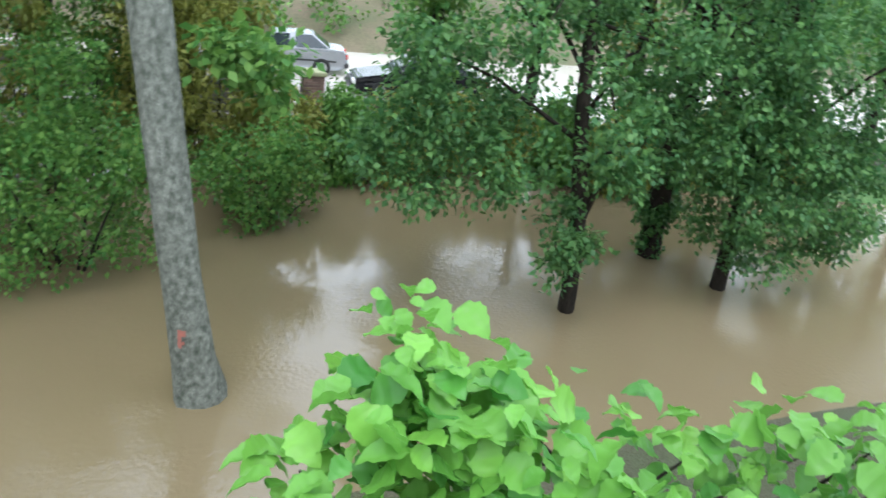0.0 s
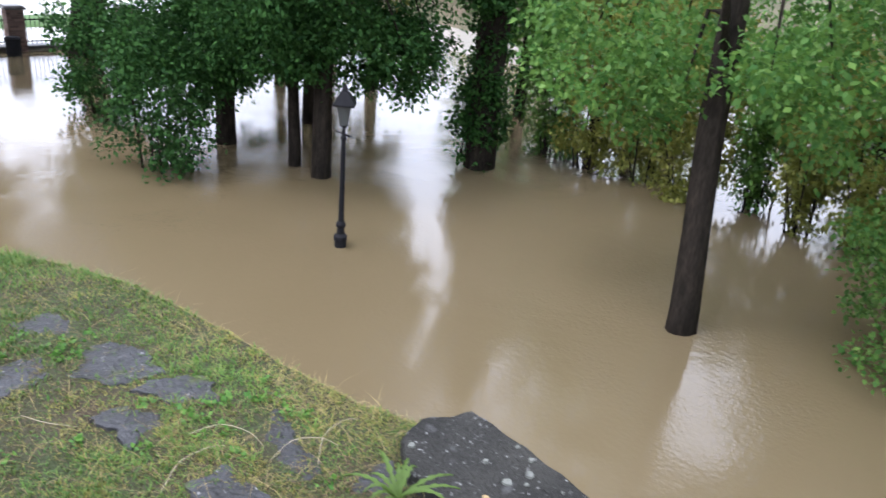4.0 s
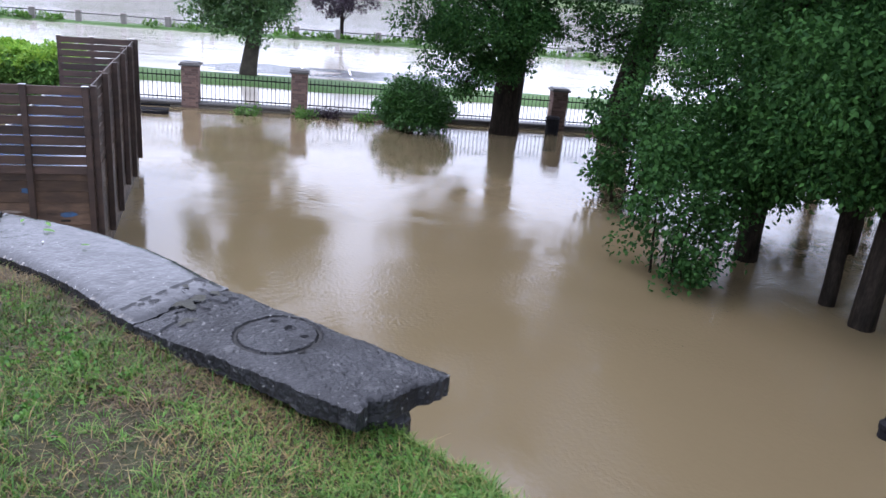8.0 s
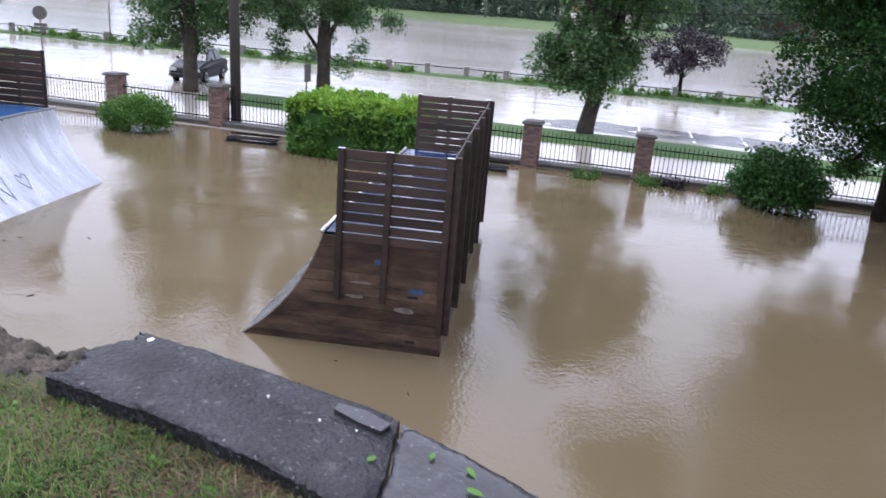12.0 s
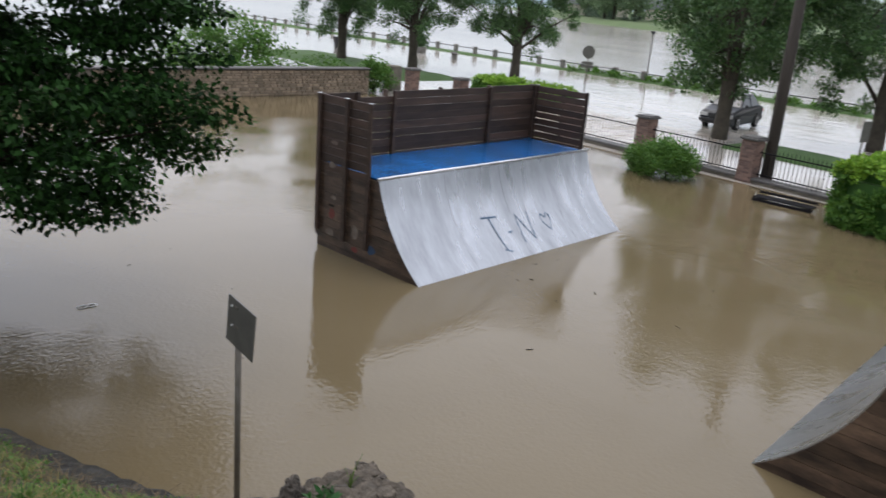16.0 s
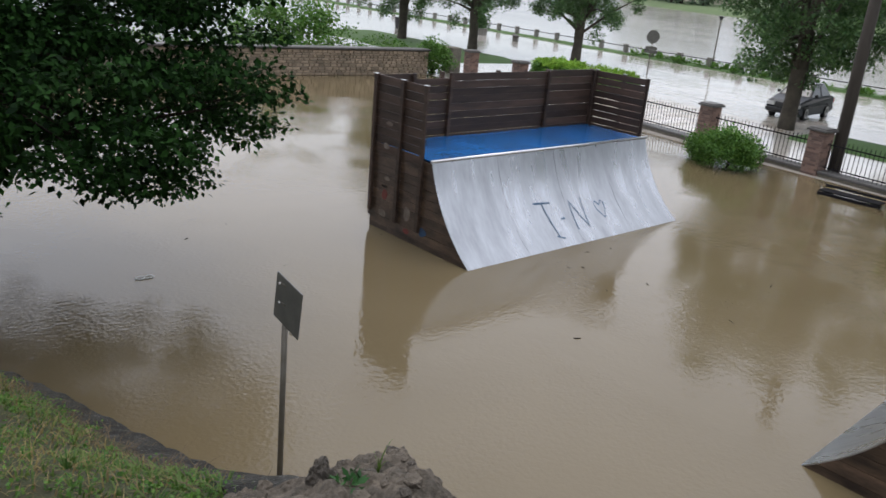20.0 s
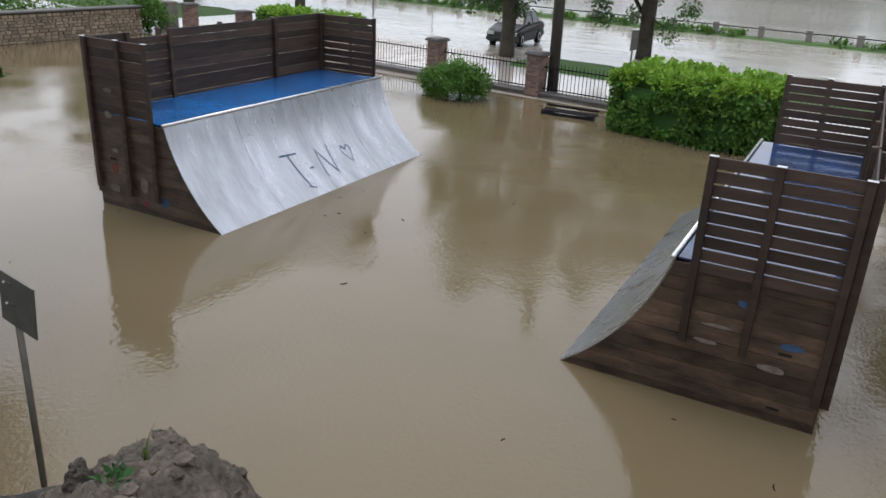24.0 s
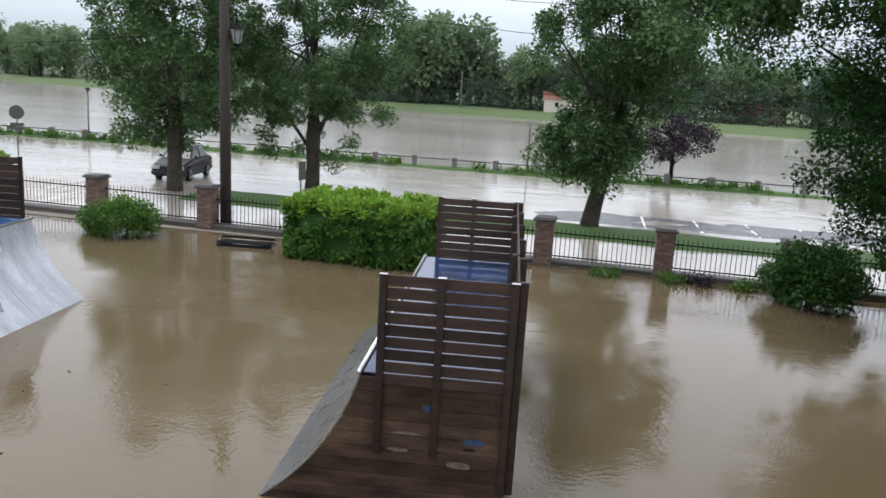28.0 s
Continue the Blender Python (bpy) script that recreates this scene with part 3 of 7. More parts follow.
# ---------------------------------------------------------------- foliage
def leaf_cloud(name, clumps, per, size, seed, spread=0.5, droop=0.4, flat=1.0, long=1.7):
    """Many single folded leaves, gathered in clumps of given centres (x, y, z, radius)."""
    rng = np.random.default_rng(seed)
    c = np.array(clumps, float)
    idx = np.repeat(np.arange(len(c)), per)
    n = len(idx)
    d = rng.normal(size=(n, 3))
    d /= np.linalg.norm(d, axis=1, keepdims=True) + 1e-9
    r = rng.random(n) ** 0.55
    pos = c[idx, :3] + d * (r * c[idx, 3])[:, None] * np.array([1, 1, flat])
    pos += rng.normal(size=(n, 3)) * 0.12 * spread
    out = d * 0.7 + rng.normal(size=(n, 3)) * 0.7
    out[:, 2] -= droop
    out /= np.linalg.norm(out, axis=1, keepdims=True) + 1e-9
    side = np.cross(out, rng.normal(size=(n, 3)) * 0.6 + np.array([0, 0, 1.0]))
    side /= np.linalg.norm(side, axis=1, keepdims=True) + 1e-9
    up = np.cross(side, out)
    s = (size * (0.6 + 0.8 * rng.random(n)))[:, None]
    a = pos
    tip = pos + out * s * long
    mid = pos + out * s * long * 0.45 - up * s * 0.12
    left, right = mid + side * s * 0.5 + up * s * 0.24, mid - side * s * 0.5 + up * s * 0.24
    v = np.stack([a, left, tip, right], 1).reshape(-1, 3)
    k = np.arange(n) * 4
    f = np.stack([k, k + 1, k + 2, k, k + 2, k + 3], 1).reshape(-1, 3)
    me = bpy.data.meshes.new(name)
    me.vertices.add(len(v))
    me.vertices.foreach_set("co", v.ravel())
    me.loops.add(f.size)
    me.loops.foreach_set("vertex_index", f.ravel())
    me.polygons.add(len(f))
    me.polygons.foreach_set("loop_start", np.arange(len(f)) * 3)
    me.update(calc_edges=True)
    return me


def crown_clumps(centre, radii, count, clump, seed, low=-1.0, hollow=0.45):
    """Clump centres over an uneven ellipsoid, most of them near its surface."""
    rng = np.random.default_rng(seed)
    made = []
    while len(made) < count:
        d = rng.normal(size=3)
        d /= np.linalg.norm(d)
        if d[2] < low:
            continue
        bulge = 0.8 + 0.4 * (0.5 + 0.5 * math.sin(3 * math.atan2(d[1], d[0]) + seed) * math.cos(4 * d[2] + seed))
        r = (hollow + (1 - hollow) * rng.random() ** 0.6) * bulge
        made.append((*(np.array(centre) + d * r * np.array(radii)), clump * (0.65 + 0.7 * rng.random())))
    return made


def tree(name, label, base, trunk, radii, bark, clumps, per, size, leaf, seed, limbs=9, droop=0.4, flat=0.8, long=1.5, category="tree", group="", limb_from=0.45, n=12):
    """A tapered trunk through the given points, limbs that reach into the crown, and a crown of single leaves."""
    root = thing(name, label, category, Matrix.Translation(base), group)
    part("trunk", tube("trunk", trunk, radii, n, 0.25, seed), bark, root)
    rng = random.Random(seed)
    fork = [Vector(p) for p in trunk]
    for c in rng.sample(clumps, min(limbs, len(clumps))):
        k = rng.uniform(limb_from, 0.98) * (len(fork) - 1)
        b = Vector(c[:3])
        a = fork[int(k)].lerp(fork[min(int(k) + 1, len(fork) - 1)], k - int(k))
        m = a.lerp(b, 0.5) + Vector((rng.uniform(-0.3, 0.3), rng.uniform(-0.3, 0.3), rng.uniform(0.1, 0.5)))
        r = radii[min(int(k), len(radii) - 1)] * 0.34
        part("limb", tube("limb", [a, a.lerp(m, 0.5), m, m.lerp(b, 0.6), b], [r, r * 0.75, r * 0.55, r * 0.35, r * 0.12], 6, 0.2, seed), bark, root)
    part("crown", leaf_cloud("crown", clumps, per, size, seed, droop=droop, flat=flat, long=long), leaf, root)
    return root


def bush(name, label, base, clumps, per, size, leaf, seed, droop=0.2, category="bush", long=1.4, group=""):
    root = thing(name, label, category, Matrix.Translation(base), group)
    rng = random.Random(seed)
    for c in rng.sample(clumps, min(9, len(clumps))):
        b = Vector(c[:3])
        a = Vector((rng.uniform(-0.15, 0.15) + b.x * 0.3, rng.uniform(-0.15, 0.15) + b.y * 0.3, -0.3))
        part("stem", tube("stem", [a, a.lerp(b, 0.5) + Vector((0, 0, 0.05)), b], [0.03, 0.02, 0.006], 5), BARK_D, root)
    part("foliage", leaf_cloud("foliage", clumps, per, size, seed, droop=droop, long=long), leaf, root)
    return root


# solid dark colour for the shade inside the ramps' hand slots
SLOT_SHADE = material("slot_shade", (0.01, 0.009, 0.008), (0.008, 0.007, 0.006), 0.9, bump=0)

# ---------------------------------------------------------------- skate ramps
LIP, DEPTH, RUN_R, BED = 1.735, 1.78, 3.2, -0.6


def profile(z):
    """How far the riding surface stands out in front of the lip at height z."""
    c = BED + RUN_R
    return math.sqrt(RUN_R ** 2 - (LIP - c) ** 2) - math.sqrt(max(RUN_R ** 2 - (z - c) ** 2, 0))


def riding_sheet(x0, x1, seed):
    zs = sorted(set([BED + 0.02 + (LIP - BED - 0.02) * (i / 20) ** 1.7 for i in range(21)]))
    v, f = [], []
    m = 6
    n = len(zs)
    for k in range(m + 1):
        x = x0 + (x1 - x0) * k / m
        for z in zs:
            dent = 0.006 * noise.noise(Vector((x * 1.4 + seed * 3, z * 1.2, 0)))
            v.append((x, -profile(z) + dent, z))
    for k in range(m):
        for i in range(n - 1):
            f.append((k * n + i, k * n + i + 1, (k + 1) * n + i + 1, (k + 1) * n + i))
    for x in (x0, x1):
        q = len(v)
        for z in zs:
            v += [(x, -profile(z) + 0.001, z), (x, -profile(z) + 0.014, z - 0.012)]
        f += [(q + 2 * i, q + 2 * i + 1, q + 2 * i + 3, q + 2 * i + 2) for i in range(n - 1)]
    return mesh_of("riding_sheet", v, f, True)


def side_board(z0, z1, x, thick=0.03):
    """A board of the side cladding, cut along the ramp's curve at its front end."""
    bm = bmesh.new()
    pts = [(-profile(z0) + 0.02, z0), (DEPTH, z0), (DEPTH, z1), (min(0.0, -profile(z1)) + 0.02, z1)]
    zm = (z0 + z1) / 2
    pts.append((-profile(zm) + 0.02, zm))
    a = [bm.verts.new((x, y, z)) for y, z in pts]
    b = [bm.verts.new((x + thick, y, z)) for y, z in pts]
    bm.faces.new(a[::-1])
    bm.faces.new(b)
    for i in range(len(pts)):
        j = (i + 1) % len(pts)
        bm.faces.new((a[i], a[j], b[j], b[i]))
    bmesh.ops.recalc_face_normals(bm, faces=bm.faces)
    return bm


def slatted(root, axis, a0, a1, at, z0, z1, count, gap, thick, rng, open_from=None, depth_dir=1):
    """Horizontal boards between a0 and a1, at a fixed place on the other axis."""
    pitch = (z1 - z0) / count
    for i in range(count):
        lo, hi = z0 + i * pitch + gap / 2, z0 + (i + 1) * pitch - gap / 2
        j = rng.uniform(-0.004, 0.004)
        if axis == "y":
            part("slat", box(at, at + thick, a0, a1, lo + j, hi + j, 0.004), WOOD, root)
        else:
            part("slat", box(a0, a1, at, at + thick, lo + j, hi + j, 0.004), WOOD, root)


def ramp(label, at, top, near_x, seed, posts_back, low_posts, LEN, bays, back_gap):
    """A quarter pipe: near_x tells which end (0 or LEN) looks at the bank."""
    rng = random.Random(seed)
    root = thing("skate_ramp", label, "skate ramp", at, "ramps in the flooded skate park")
    n = 4
    for i in range(n):
        part("riding_sheet", riding_sheet(LEN * i / n + 0.003, LEN * (i + 1) / n - 0.003, i), STEEL, root)
    v, f = [], []
    add_tube(v, f, [(-0.03, -0.01, LIP + 0.01), (LEN / 2, -0.01, LIP + 0.01), (LEN + 0.03, -0.01, LIP + 0.01)], [0.03] * 3, 10)
    part("coping_tube", mesh_of("coping_tube", v, f, True), CHROME, root, "bright steel coping tube")
    for i in range(3):
        part("deck_panel", box(max(0.05, LEN * i / 3 + 0.004), min(LEN - 0.05, LEN * (i + 1) / 3 - 0.004), 0.03, DEPTH - 0.02, LIP - 0.03, LIP - 0.002 * i, 0.003), BLUE_WET if near_x else BLUE, root, "blue painted deck panel")
    for x in (0.0, LEN - 0.03):
        zs = [BED + (LIP - 0.04 - BED) * i / 13 for i in range(14)]
        for a, b in zip(zs, zs[1:]):
            part("side_board", side_board(a + 0.003, b - 0.003, x + rng.uniform(-0.003, 0.003)), PANEL, root)
    # guard rails round the deck
    for x in (-0.028, LEN + 0.002):
        slatted(root, "y", 0.24, DEPTH, x, LIP - 0.12, top, 9, 0.02 if x > 1 or near_x else 0.012, 0.026, rng)
        out = -0.085 if x < 1 else LEN + 0.028
        for y in (0.24, 0.92, DEPTH - 0.02):
            foot = low_posts if y < DEPTH - 0.1 else 0.35
            part("post", box(out, out + 0.057, y - 0.045, y + 0.045, foot, top + 0.01, 0.006), WOOD, root)
    for b, (f0, f1, drop) in enumerate(bays):
        x0, x1 = LEN * f0 + 0.006, LEN * f1 - 0.006
        slatted(root, "x", x0, x1, DEPTH + 0.002, LIP - 0.12, top - drop + rng.uniform(-0.02, 0.012), 9, back_gap * rng.uniform(0.6, 1.5), 0.026, rng)
    for b in range(9):
        a, c = BED + (LIP - 0.14 - BED) * b / 9, BED + (LIP - 0.14 - BED) * (b + 1) / 9
        part("back_board", box(0, LEN, DEPTH + 0.003, DEPTH + 0.028, a + 0.003, c - 0.003), PANEL, root)
    for i in range(posts_back):
        x = 0.05 + (LEN - 0.1) * i / (posts_back - 1)
        part("post", box(x - 0.035, x + 0.035, DEPTH + 0.03, DEPTH + 0.125, rng.uniform(0.1, 0.4), top + 0.012, 0.006), WOOD, root)
    for x in [0.05] + [LEN * q[1] for q in bays[:-1]] + [LEN - 0.05]:
        part("inner_post", box(x - 0.04, x + 0.04, DEPTH - 0.075, DEPTH - 0.002, LIP, top - 0.005, 0.006), WOOD, root)
    for x in (-0.06, LEN + 0.06):
        for y in (0.24, 0.92, DEPTH - 0.02):
            part("bracket", box(x - 0.035, x + 0.035, y - 0.05, y + 0.05, top + 0.008, top + 0.016, 0.002), CHROME, root, "small bright metal cap")
    return root


ramp_a = ramp("dark wooden quarter pipe with blue deck and marked steel face", pose(-14.2, -13.19, 0, 0, 0, 185.5), 3.09, 0, 5, 5, 0.3, 6.78, [(0.0, 0.13, 0.0), (0.13, 0.28, 0.12), (0.28, 0.74, 0.0), (0.74, 1.0, 0.0)], 0.007)
ramp_b = ramp("dark wooden quarter pipe with slatted guard rails, half under water", pose(-21.17, -4.87, 0, 0, 0, 5.9), 2.965, 1, 6, 6, 0.75, 6.9, [(0.0, 0.25, 0.0), (0.25, 0.5, 0.0), (0.5, 0.75, 0.0), (0.75, 1.0, 0.0)], 0.014)


def on_face(x, z):
    d = 0.03
    slope = (profile(z - d) - profile(z + d)) / (2 * d)
    nrm = Vector((0, -1, slope)).normalized()
    return Vector((x, -profile(z), z)) + nrm * 0.004, nrm


def stroke(name, pts, width, root, mat):
    """A painted line on the riding surface."""
    fine = []
    for (xa, za), (xb, zb) in zip(pts, pts[1:]):
        fine += [(xa + (xb - xa) * t / 5, za + (zb - za) * t / 5) for t in range(5)]
    fine.append(pts[-1])
    v, f = [], []
    for i, (x, z) in enumerate(fine):
        a, b = fine[max(i - 1, 0)], fine[min(i + 1, len(fine) - 1)]
        d = Vector((b[0] - a[0], b[1] - a[1]))
        d = d.normalized() if d.length else Vector((1, 0))
        w = width * (0.8 + 0.4 * noise.noise(Vector((x * 9, z * 9, 0))))
        for s in (-1, 1):
            v.append(on_face(x - d.y * w * s, z + d.x * w * s)[0])
    f = [(2 * i, 2 * i + 1, 2 * i + 3, 2 * i + 2) for i in range(len(fine) - 1)]
    part(name, mesh_of(name, v, f), mat, root, "blue hand-painted mark")


stroke("painted_letter_t", [(2.42, 0.75), (2.92, 0.72)], 0.021, ramp_a, PAINT_BLUE)
stroke("painted_letter_t", [(2.66, 0.73), (2.78, 0.16)], 0.019, ramp_a, PAINT_BLUE)
stroke("painted_letter_t", [(2.7, 0.17), (2.9, 0.12)], 0.012, ramp_a, PAINT_BLUE)
stroke("painted_dash", [(3.07, 0.42), (3.2, 0.42)], 0.016, ramp_a, PAINT_BLUE)
stroke("painted_letter_n", [(3.44, 0.2), (3.5, 0.7), (3.82, 0.21), (3.9, 0.72)], 0.015, ramp_a, PAINT_BLUE)
stroke("painted_heart", [(4.46, 0.3), (4.3, 0.45), (4.27, 0.55), (4.33, 0.61), (4.43, 0.53), (4.52, 0.61), (4.6, 0.55), (4.57, 0.45), (4.46, 0.3)], 0.014, ramp_a, PAINT_BLUE)

# slots and old paint on the sides of the ramps
def patch(root, x, y, z, w, h, mat, seed, label, out):
    r = random.Random(seed)
    n = 10
    v = [(x, y + w * r.uniform(0.7, 1.1) * math.cos(a), z + h * r.uniform(0.7, 1.1) * math.sin(a)) for a in np.linspace(0, 2 * math.pi, n + 1)[:-1]]
    v += [(x - out * 0.004, q[1], q[2]) for q in v]
    part("paint_patch", mesh_of("paint_patch", v, [tuple(range(n))] + [(i, n + i, n + (i + 1) % n, (i + 1) % n) for i in range(n)]), mat, root, label)


FADED = material("faded_white_paint", (0.22, 0.19, 0.16), (0.10, 0.075, 0.06), 0.7, scale=9, amount=0.6, bump=0.2)
OLD_BLUE = material("old_blue_paint", (0.03, 0.10, 0.22), (0.04, 0.05, 0.07), 0.6, scale=9, bump=0.2)
OLD_RED = material("old_red_paint", (0.22, 0.04, 0.035), (0.10, 0.04, 0.035), 0.7, scale=9, bump=0.2)
for y, z, w, h, mat in ((0.85, 1.36, 0.10, 0.05, OLD_BLUE), (1.4, 0.98, 0.16, 0.05, OLD_BLUE), (1.25, 0.66, 0.18, 0.05, FADED), (0.5, 0.8, 0.14, 0.03, FADED), (0.6, 1.02, 0.2, 0.025, FADED)):
    patch(ramp_b, 6.9 + 0.006, y, z, w, h, mat, int(z * 100), "worn paint patch", 1)
for z in (0.86, 0.16):
    part("hand_slot", box(6.88, 6.905, 1.28, 1.42, z, z + 0.035, 0.004), SLOT_SHADE, ramp_b, "dark hand slot")
for y, z, w, h, mat in ((0.12, 0.32, 0.12, 0.1, OLD_BLUE), (1.35, 0.75, 0.1, 0.12, OLD_RED), (1.4, 0.35, 0.14, 0.08, FADED), (0.62, 0.55, 0.12, 0.16, FADED), (1.3, 1.1, 0.1, 0.05, FADED), (0.6, 0.2, 0.1, 0.06, OLD_RED), (1.35, 1.75, 0.1, 0.07, FADED), (1.3, 2.2, 0.12, 0.05, FADED)):
    patch(ramp_a, -0.034 if z > 1.7 else -0.006, y, z, w, h, mat, int(z * 100), "worn paint patch", -1)
part("hand_slot", box(-0.006, 0.01, 1.3, 1.46, 0.9, 0.94, 0.004), SLOT_SHADE, ramp_a, "dark hand slot")

# ---------------------------------------------------------------- boundary fence
FX = lambda y: -29.6 + 0.04 * y
PILLARS = [-33.5, -29.6, -25.7, -22.4, -18.7, -14.4, -10.4, -6.6, -2.95, 0.65, 4.2, 9.8, 13.6, 17.4, 21.2]
TURN = pose(0, 0, 0, 0, 0, -2.3)


def brickwork(w, d, h, name="brickwork"):
    v, f = [], []
    rng = random.Random(3)
    course = 0.072
    for r in range(int(h / course)):
        z0, z1 = r * course + 0.006, (r + 1) * course - 0.004
        off = 0.11 if r % 2 else 0.0
        for ax, ln, dp in ((0, w, d), (1, d, w)):
            x = -ln / 2 - off + (0.012 if ax else 0)
            while x < ln / 2 - 0.02:
                a, b = max(x + 0.004, -ln / 2), min(x + 0.216, ln / 2)
                x += 0.22
                if b - a < 0.03:
                    continue
                for s in (-1, 1):
                    o = dp / 2 + rng.uniform(-0.004, 0.004)
                    lo, hi = sorted((s * o, s * (o - 0.05)))
                    q = [(a, lo), (b, lo), (b, hi), (a, hi)]
                    if ax:
                        q = [(c, e) for e, c in q]
                    k = len(v)
                    v += [(px, py, z0) for px, py in q] + [(px, py, z1) for px, py in q]
                    f += [(k, k + 1, k + 2, k + 3), (k + 4, k + 5, k + 6, k + 7)] + [(k + i, k + (i + 1) % 4, k + 4 + (i + 1) % 4, k + 4 + i) for i in range(4)]
    return mesh_of(name, v, f)


pillar = thing("brick_pillar", "weathered red brick fence pillar with dark cap", "pillar", group="pillars of the boundary fence")
part("core", box(-0.25, 0.25, -0.25, 0.25, -1.2, 1.39), MASONRY, pillar)
part("brickwork", brickwork(0.54, 0.54, 1.4), BRICK, pillar, at=Matrix.Translation((0, 0, 0.0)))
part("cap", box(-0.34, 0.34, -0.34, 0.34, 1.39, 1.46, 0.012), COPING, pillar)
part("upper_cap", box(-0.29, 0.29, -0.29, 0.29, 1.46, 1.5, 0.012), COPING, pillar)
for i, y in enumerate(PILLARS):
    m = pose(FX(y), y, 0, 0, 0, -2.3)
    if i:
        copy_thing(pillar, m)
    else:
        pillar.matrix_basis = m

bar_v, bar_f = [], []
add_tube(bar_v, bar_f, [(0, 0, 0.2), (0, 0, 1.12), (0, 0, 1.2)], [0.011, 0.011, 0.002], 6)
bar_mesh = mesh_of("bar", bar_v, bar_f)
bar_mesh.materials.append(IRON)
for a, b in zip(PILLARS, PILLARS[1:]):
    if a < -30:
        continue
    low = thing("fence_bay", "low dark coped wall with black iron railings", "fence", pose(FX(a), a, 0, 0, 0, -2.3), "bays of the boundary fence")
    ln = (b - a)
    part("low_wall", box(-0.2, 0.2, 0.28, ln - 0.28, -1.2, 0.1), MASONRY, low)
    part("coping", box(-0.27, 0.27, 0.285, ln - 0.285, 0.1, 0.19, 0.02), COPING, low)
    for z in (0.3, 1.02):
        part("rail", box(-0.012, 0.012, 0.29, ln - 0.29, z - 0.018, z + 0.018), IRON, low)
    n = int((ln - 0.6) / 0.14)
    for k in range(n):
        part("bar", bar_mesh, None, low, at=Matrix.Translation((0, 0.3 + (ln - 0.6) * (k + 0.5) / n, 0)))

# ---------------------------------------------------------------- hedges and shrubs by the fence
def hedge_block(name, label, at, sx, sy, sz, per, seed, bright=True):
    """A clipped hedge: dense leaves over a rounded block, lighter leaves on top."""
    rng = np.random.default_rng(seed)
    side, top = [], []
    for _ in range(int(125 * (sx * sy + sx * sz + sy * sz) / 8)):
        p = rng.uniform(-1, 1, 3)
        k = rng.integers(0, 5)
        ax = (0, 0, 1, 1, 2)[k]
        p[ax] = 1.0 if k in (0, 2, 4) else -1.0
        p /= (np.abs(p) ** 11).sum() ** (1 / 11)
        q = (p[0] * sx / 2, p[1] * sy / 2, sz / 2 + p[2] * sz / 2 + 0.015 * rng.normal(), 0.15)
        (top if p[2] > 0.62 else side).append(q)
    root = thing(name, label, "hedge", at)
    bm = bmesh.new()
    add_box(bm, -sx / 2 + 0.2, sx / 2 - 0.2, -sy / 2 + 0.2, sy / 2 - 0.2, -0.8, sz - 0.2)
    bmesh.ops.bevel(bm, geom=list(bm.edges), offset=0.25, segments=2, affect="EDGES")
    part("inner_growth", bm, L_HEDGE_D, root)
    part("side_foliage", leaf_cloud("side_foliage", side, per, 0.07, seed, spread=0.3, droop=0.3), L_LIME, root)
    part("top_foliage", leaf_cloud("top_foliage", top, per, 0.07, seed + 1, spread=0.3, droop=-0.3), L_HEDGE, root, "brighter leaves on top")
    return root


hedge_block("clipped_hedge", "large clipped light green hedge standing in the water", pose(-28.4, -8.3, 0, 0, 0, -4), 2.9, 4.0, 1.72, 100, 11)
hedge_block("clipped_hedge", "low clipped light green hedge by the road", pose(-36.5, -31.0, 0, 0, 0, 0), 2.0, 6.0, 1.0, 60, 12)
bush("shrub", "rounded light green shrub standing in the water", (-27.9, -16.2, 0), [(c[0], c[1], max(c[2], 0.05), c[3]) for c in crown_clumps((0, 0, 0.45), (0.95, 1.2, 0.6), 190, 0.24, 13, -0.6)], 80, 0.055, L_LIME, 13, droop=-0.1)
bush("round_bush", "dark green round bush at the fence", (-27.9, 4.5, 0), [(c[0], c[1], max(c[2], 0.05), c[3]) for c in crown_clumps((0, 0, 0.75), (1.1, 1.25, 0.85), 200, 0.28, 14, -0.7)], 80, 0.07, L_HEDGE_D, 14)

# ---------------------------------------------------------------- far side of the road: verge, car park, quay
vv, vf = [], []
for y in np.linspace(-18.5, 30, 61):
    for k, x in enumerate((-34.6, -35.0, -37.6, -38.4)):
        w = 0.35 * noise.noise(Vector((y * 0.35, k, 0)))
        vv.append((x + FX(y) + 29.6 + w, y, (-0.04, 0.10, 0.12, -0.04)[k]))
vf = [(i * 4 + k, i * 4 + k + 1, (i + 1) * 4 + k + 1, (i + 1) * 4 + k) for i in range(60) for k in range(3)]
VERGE_F = vf
tagged(part("verge", mesh_of("verge", vv, vf, True), VERGE), "strip of mown green grass above the flood", "grass", kind="structure")
v2 = []
for y in np.linspace(-60, -39, 61):
    ease = min(1, (y + 60) / 2, (-39 - y) / 3)
    for k, x in enumerate((-34.0, -35.0, -40.0, -41.2)):
        v2.append((x + 0.6 * noise.noise(Vector((y * 0.3, k, 6))), y, (-0.05, 0.14, 0.15, -0.05)[k] * ease - 0.05 * (1 - ease)))
tagged(part("verge", mesh_of("verge", v2, VERGE_F, True), VERGE), "patch of green grass under the street trees", "grass", kind="structure")
# fast shallow water pouring across the road towards the fence
RAPIDS = water_material("fast_water", (0.40, 0.34, 0.27), (0.52, 0.47, 0.41), 1.4, 5.0, 1.0, rough=0.12, patch=0.9, stretch=(0.45, 1.5, 1))
qn, qm = 90, 110
fw = []
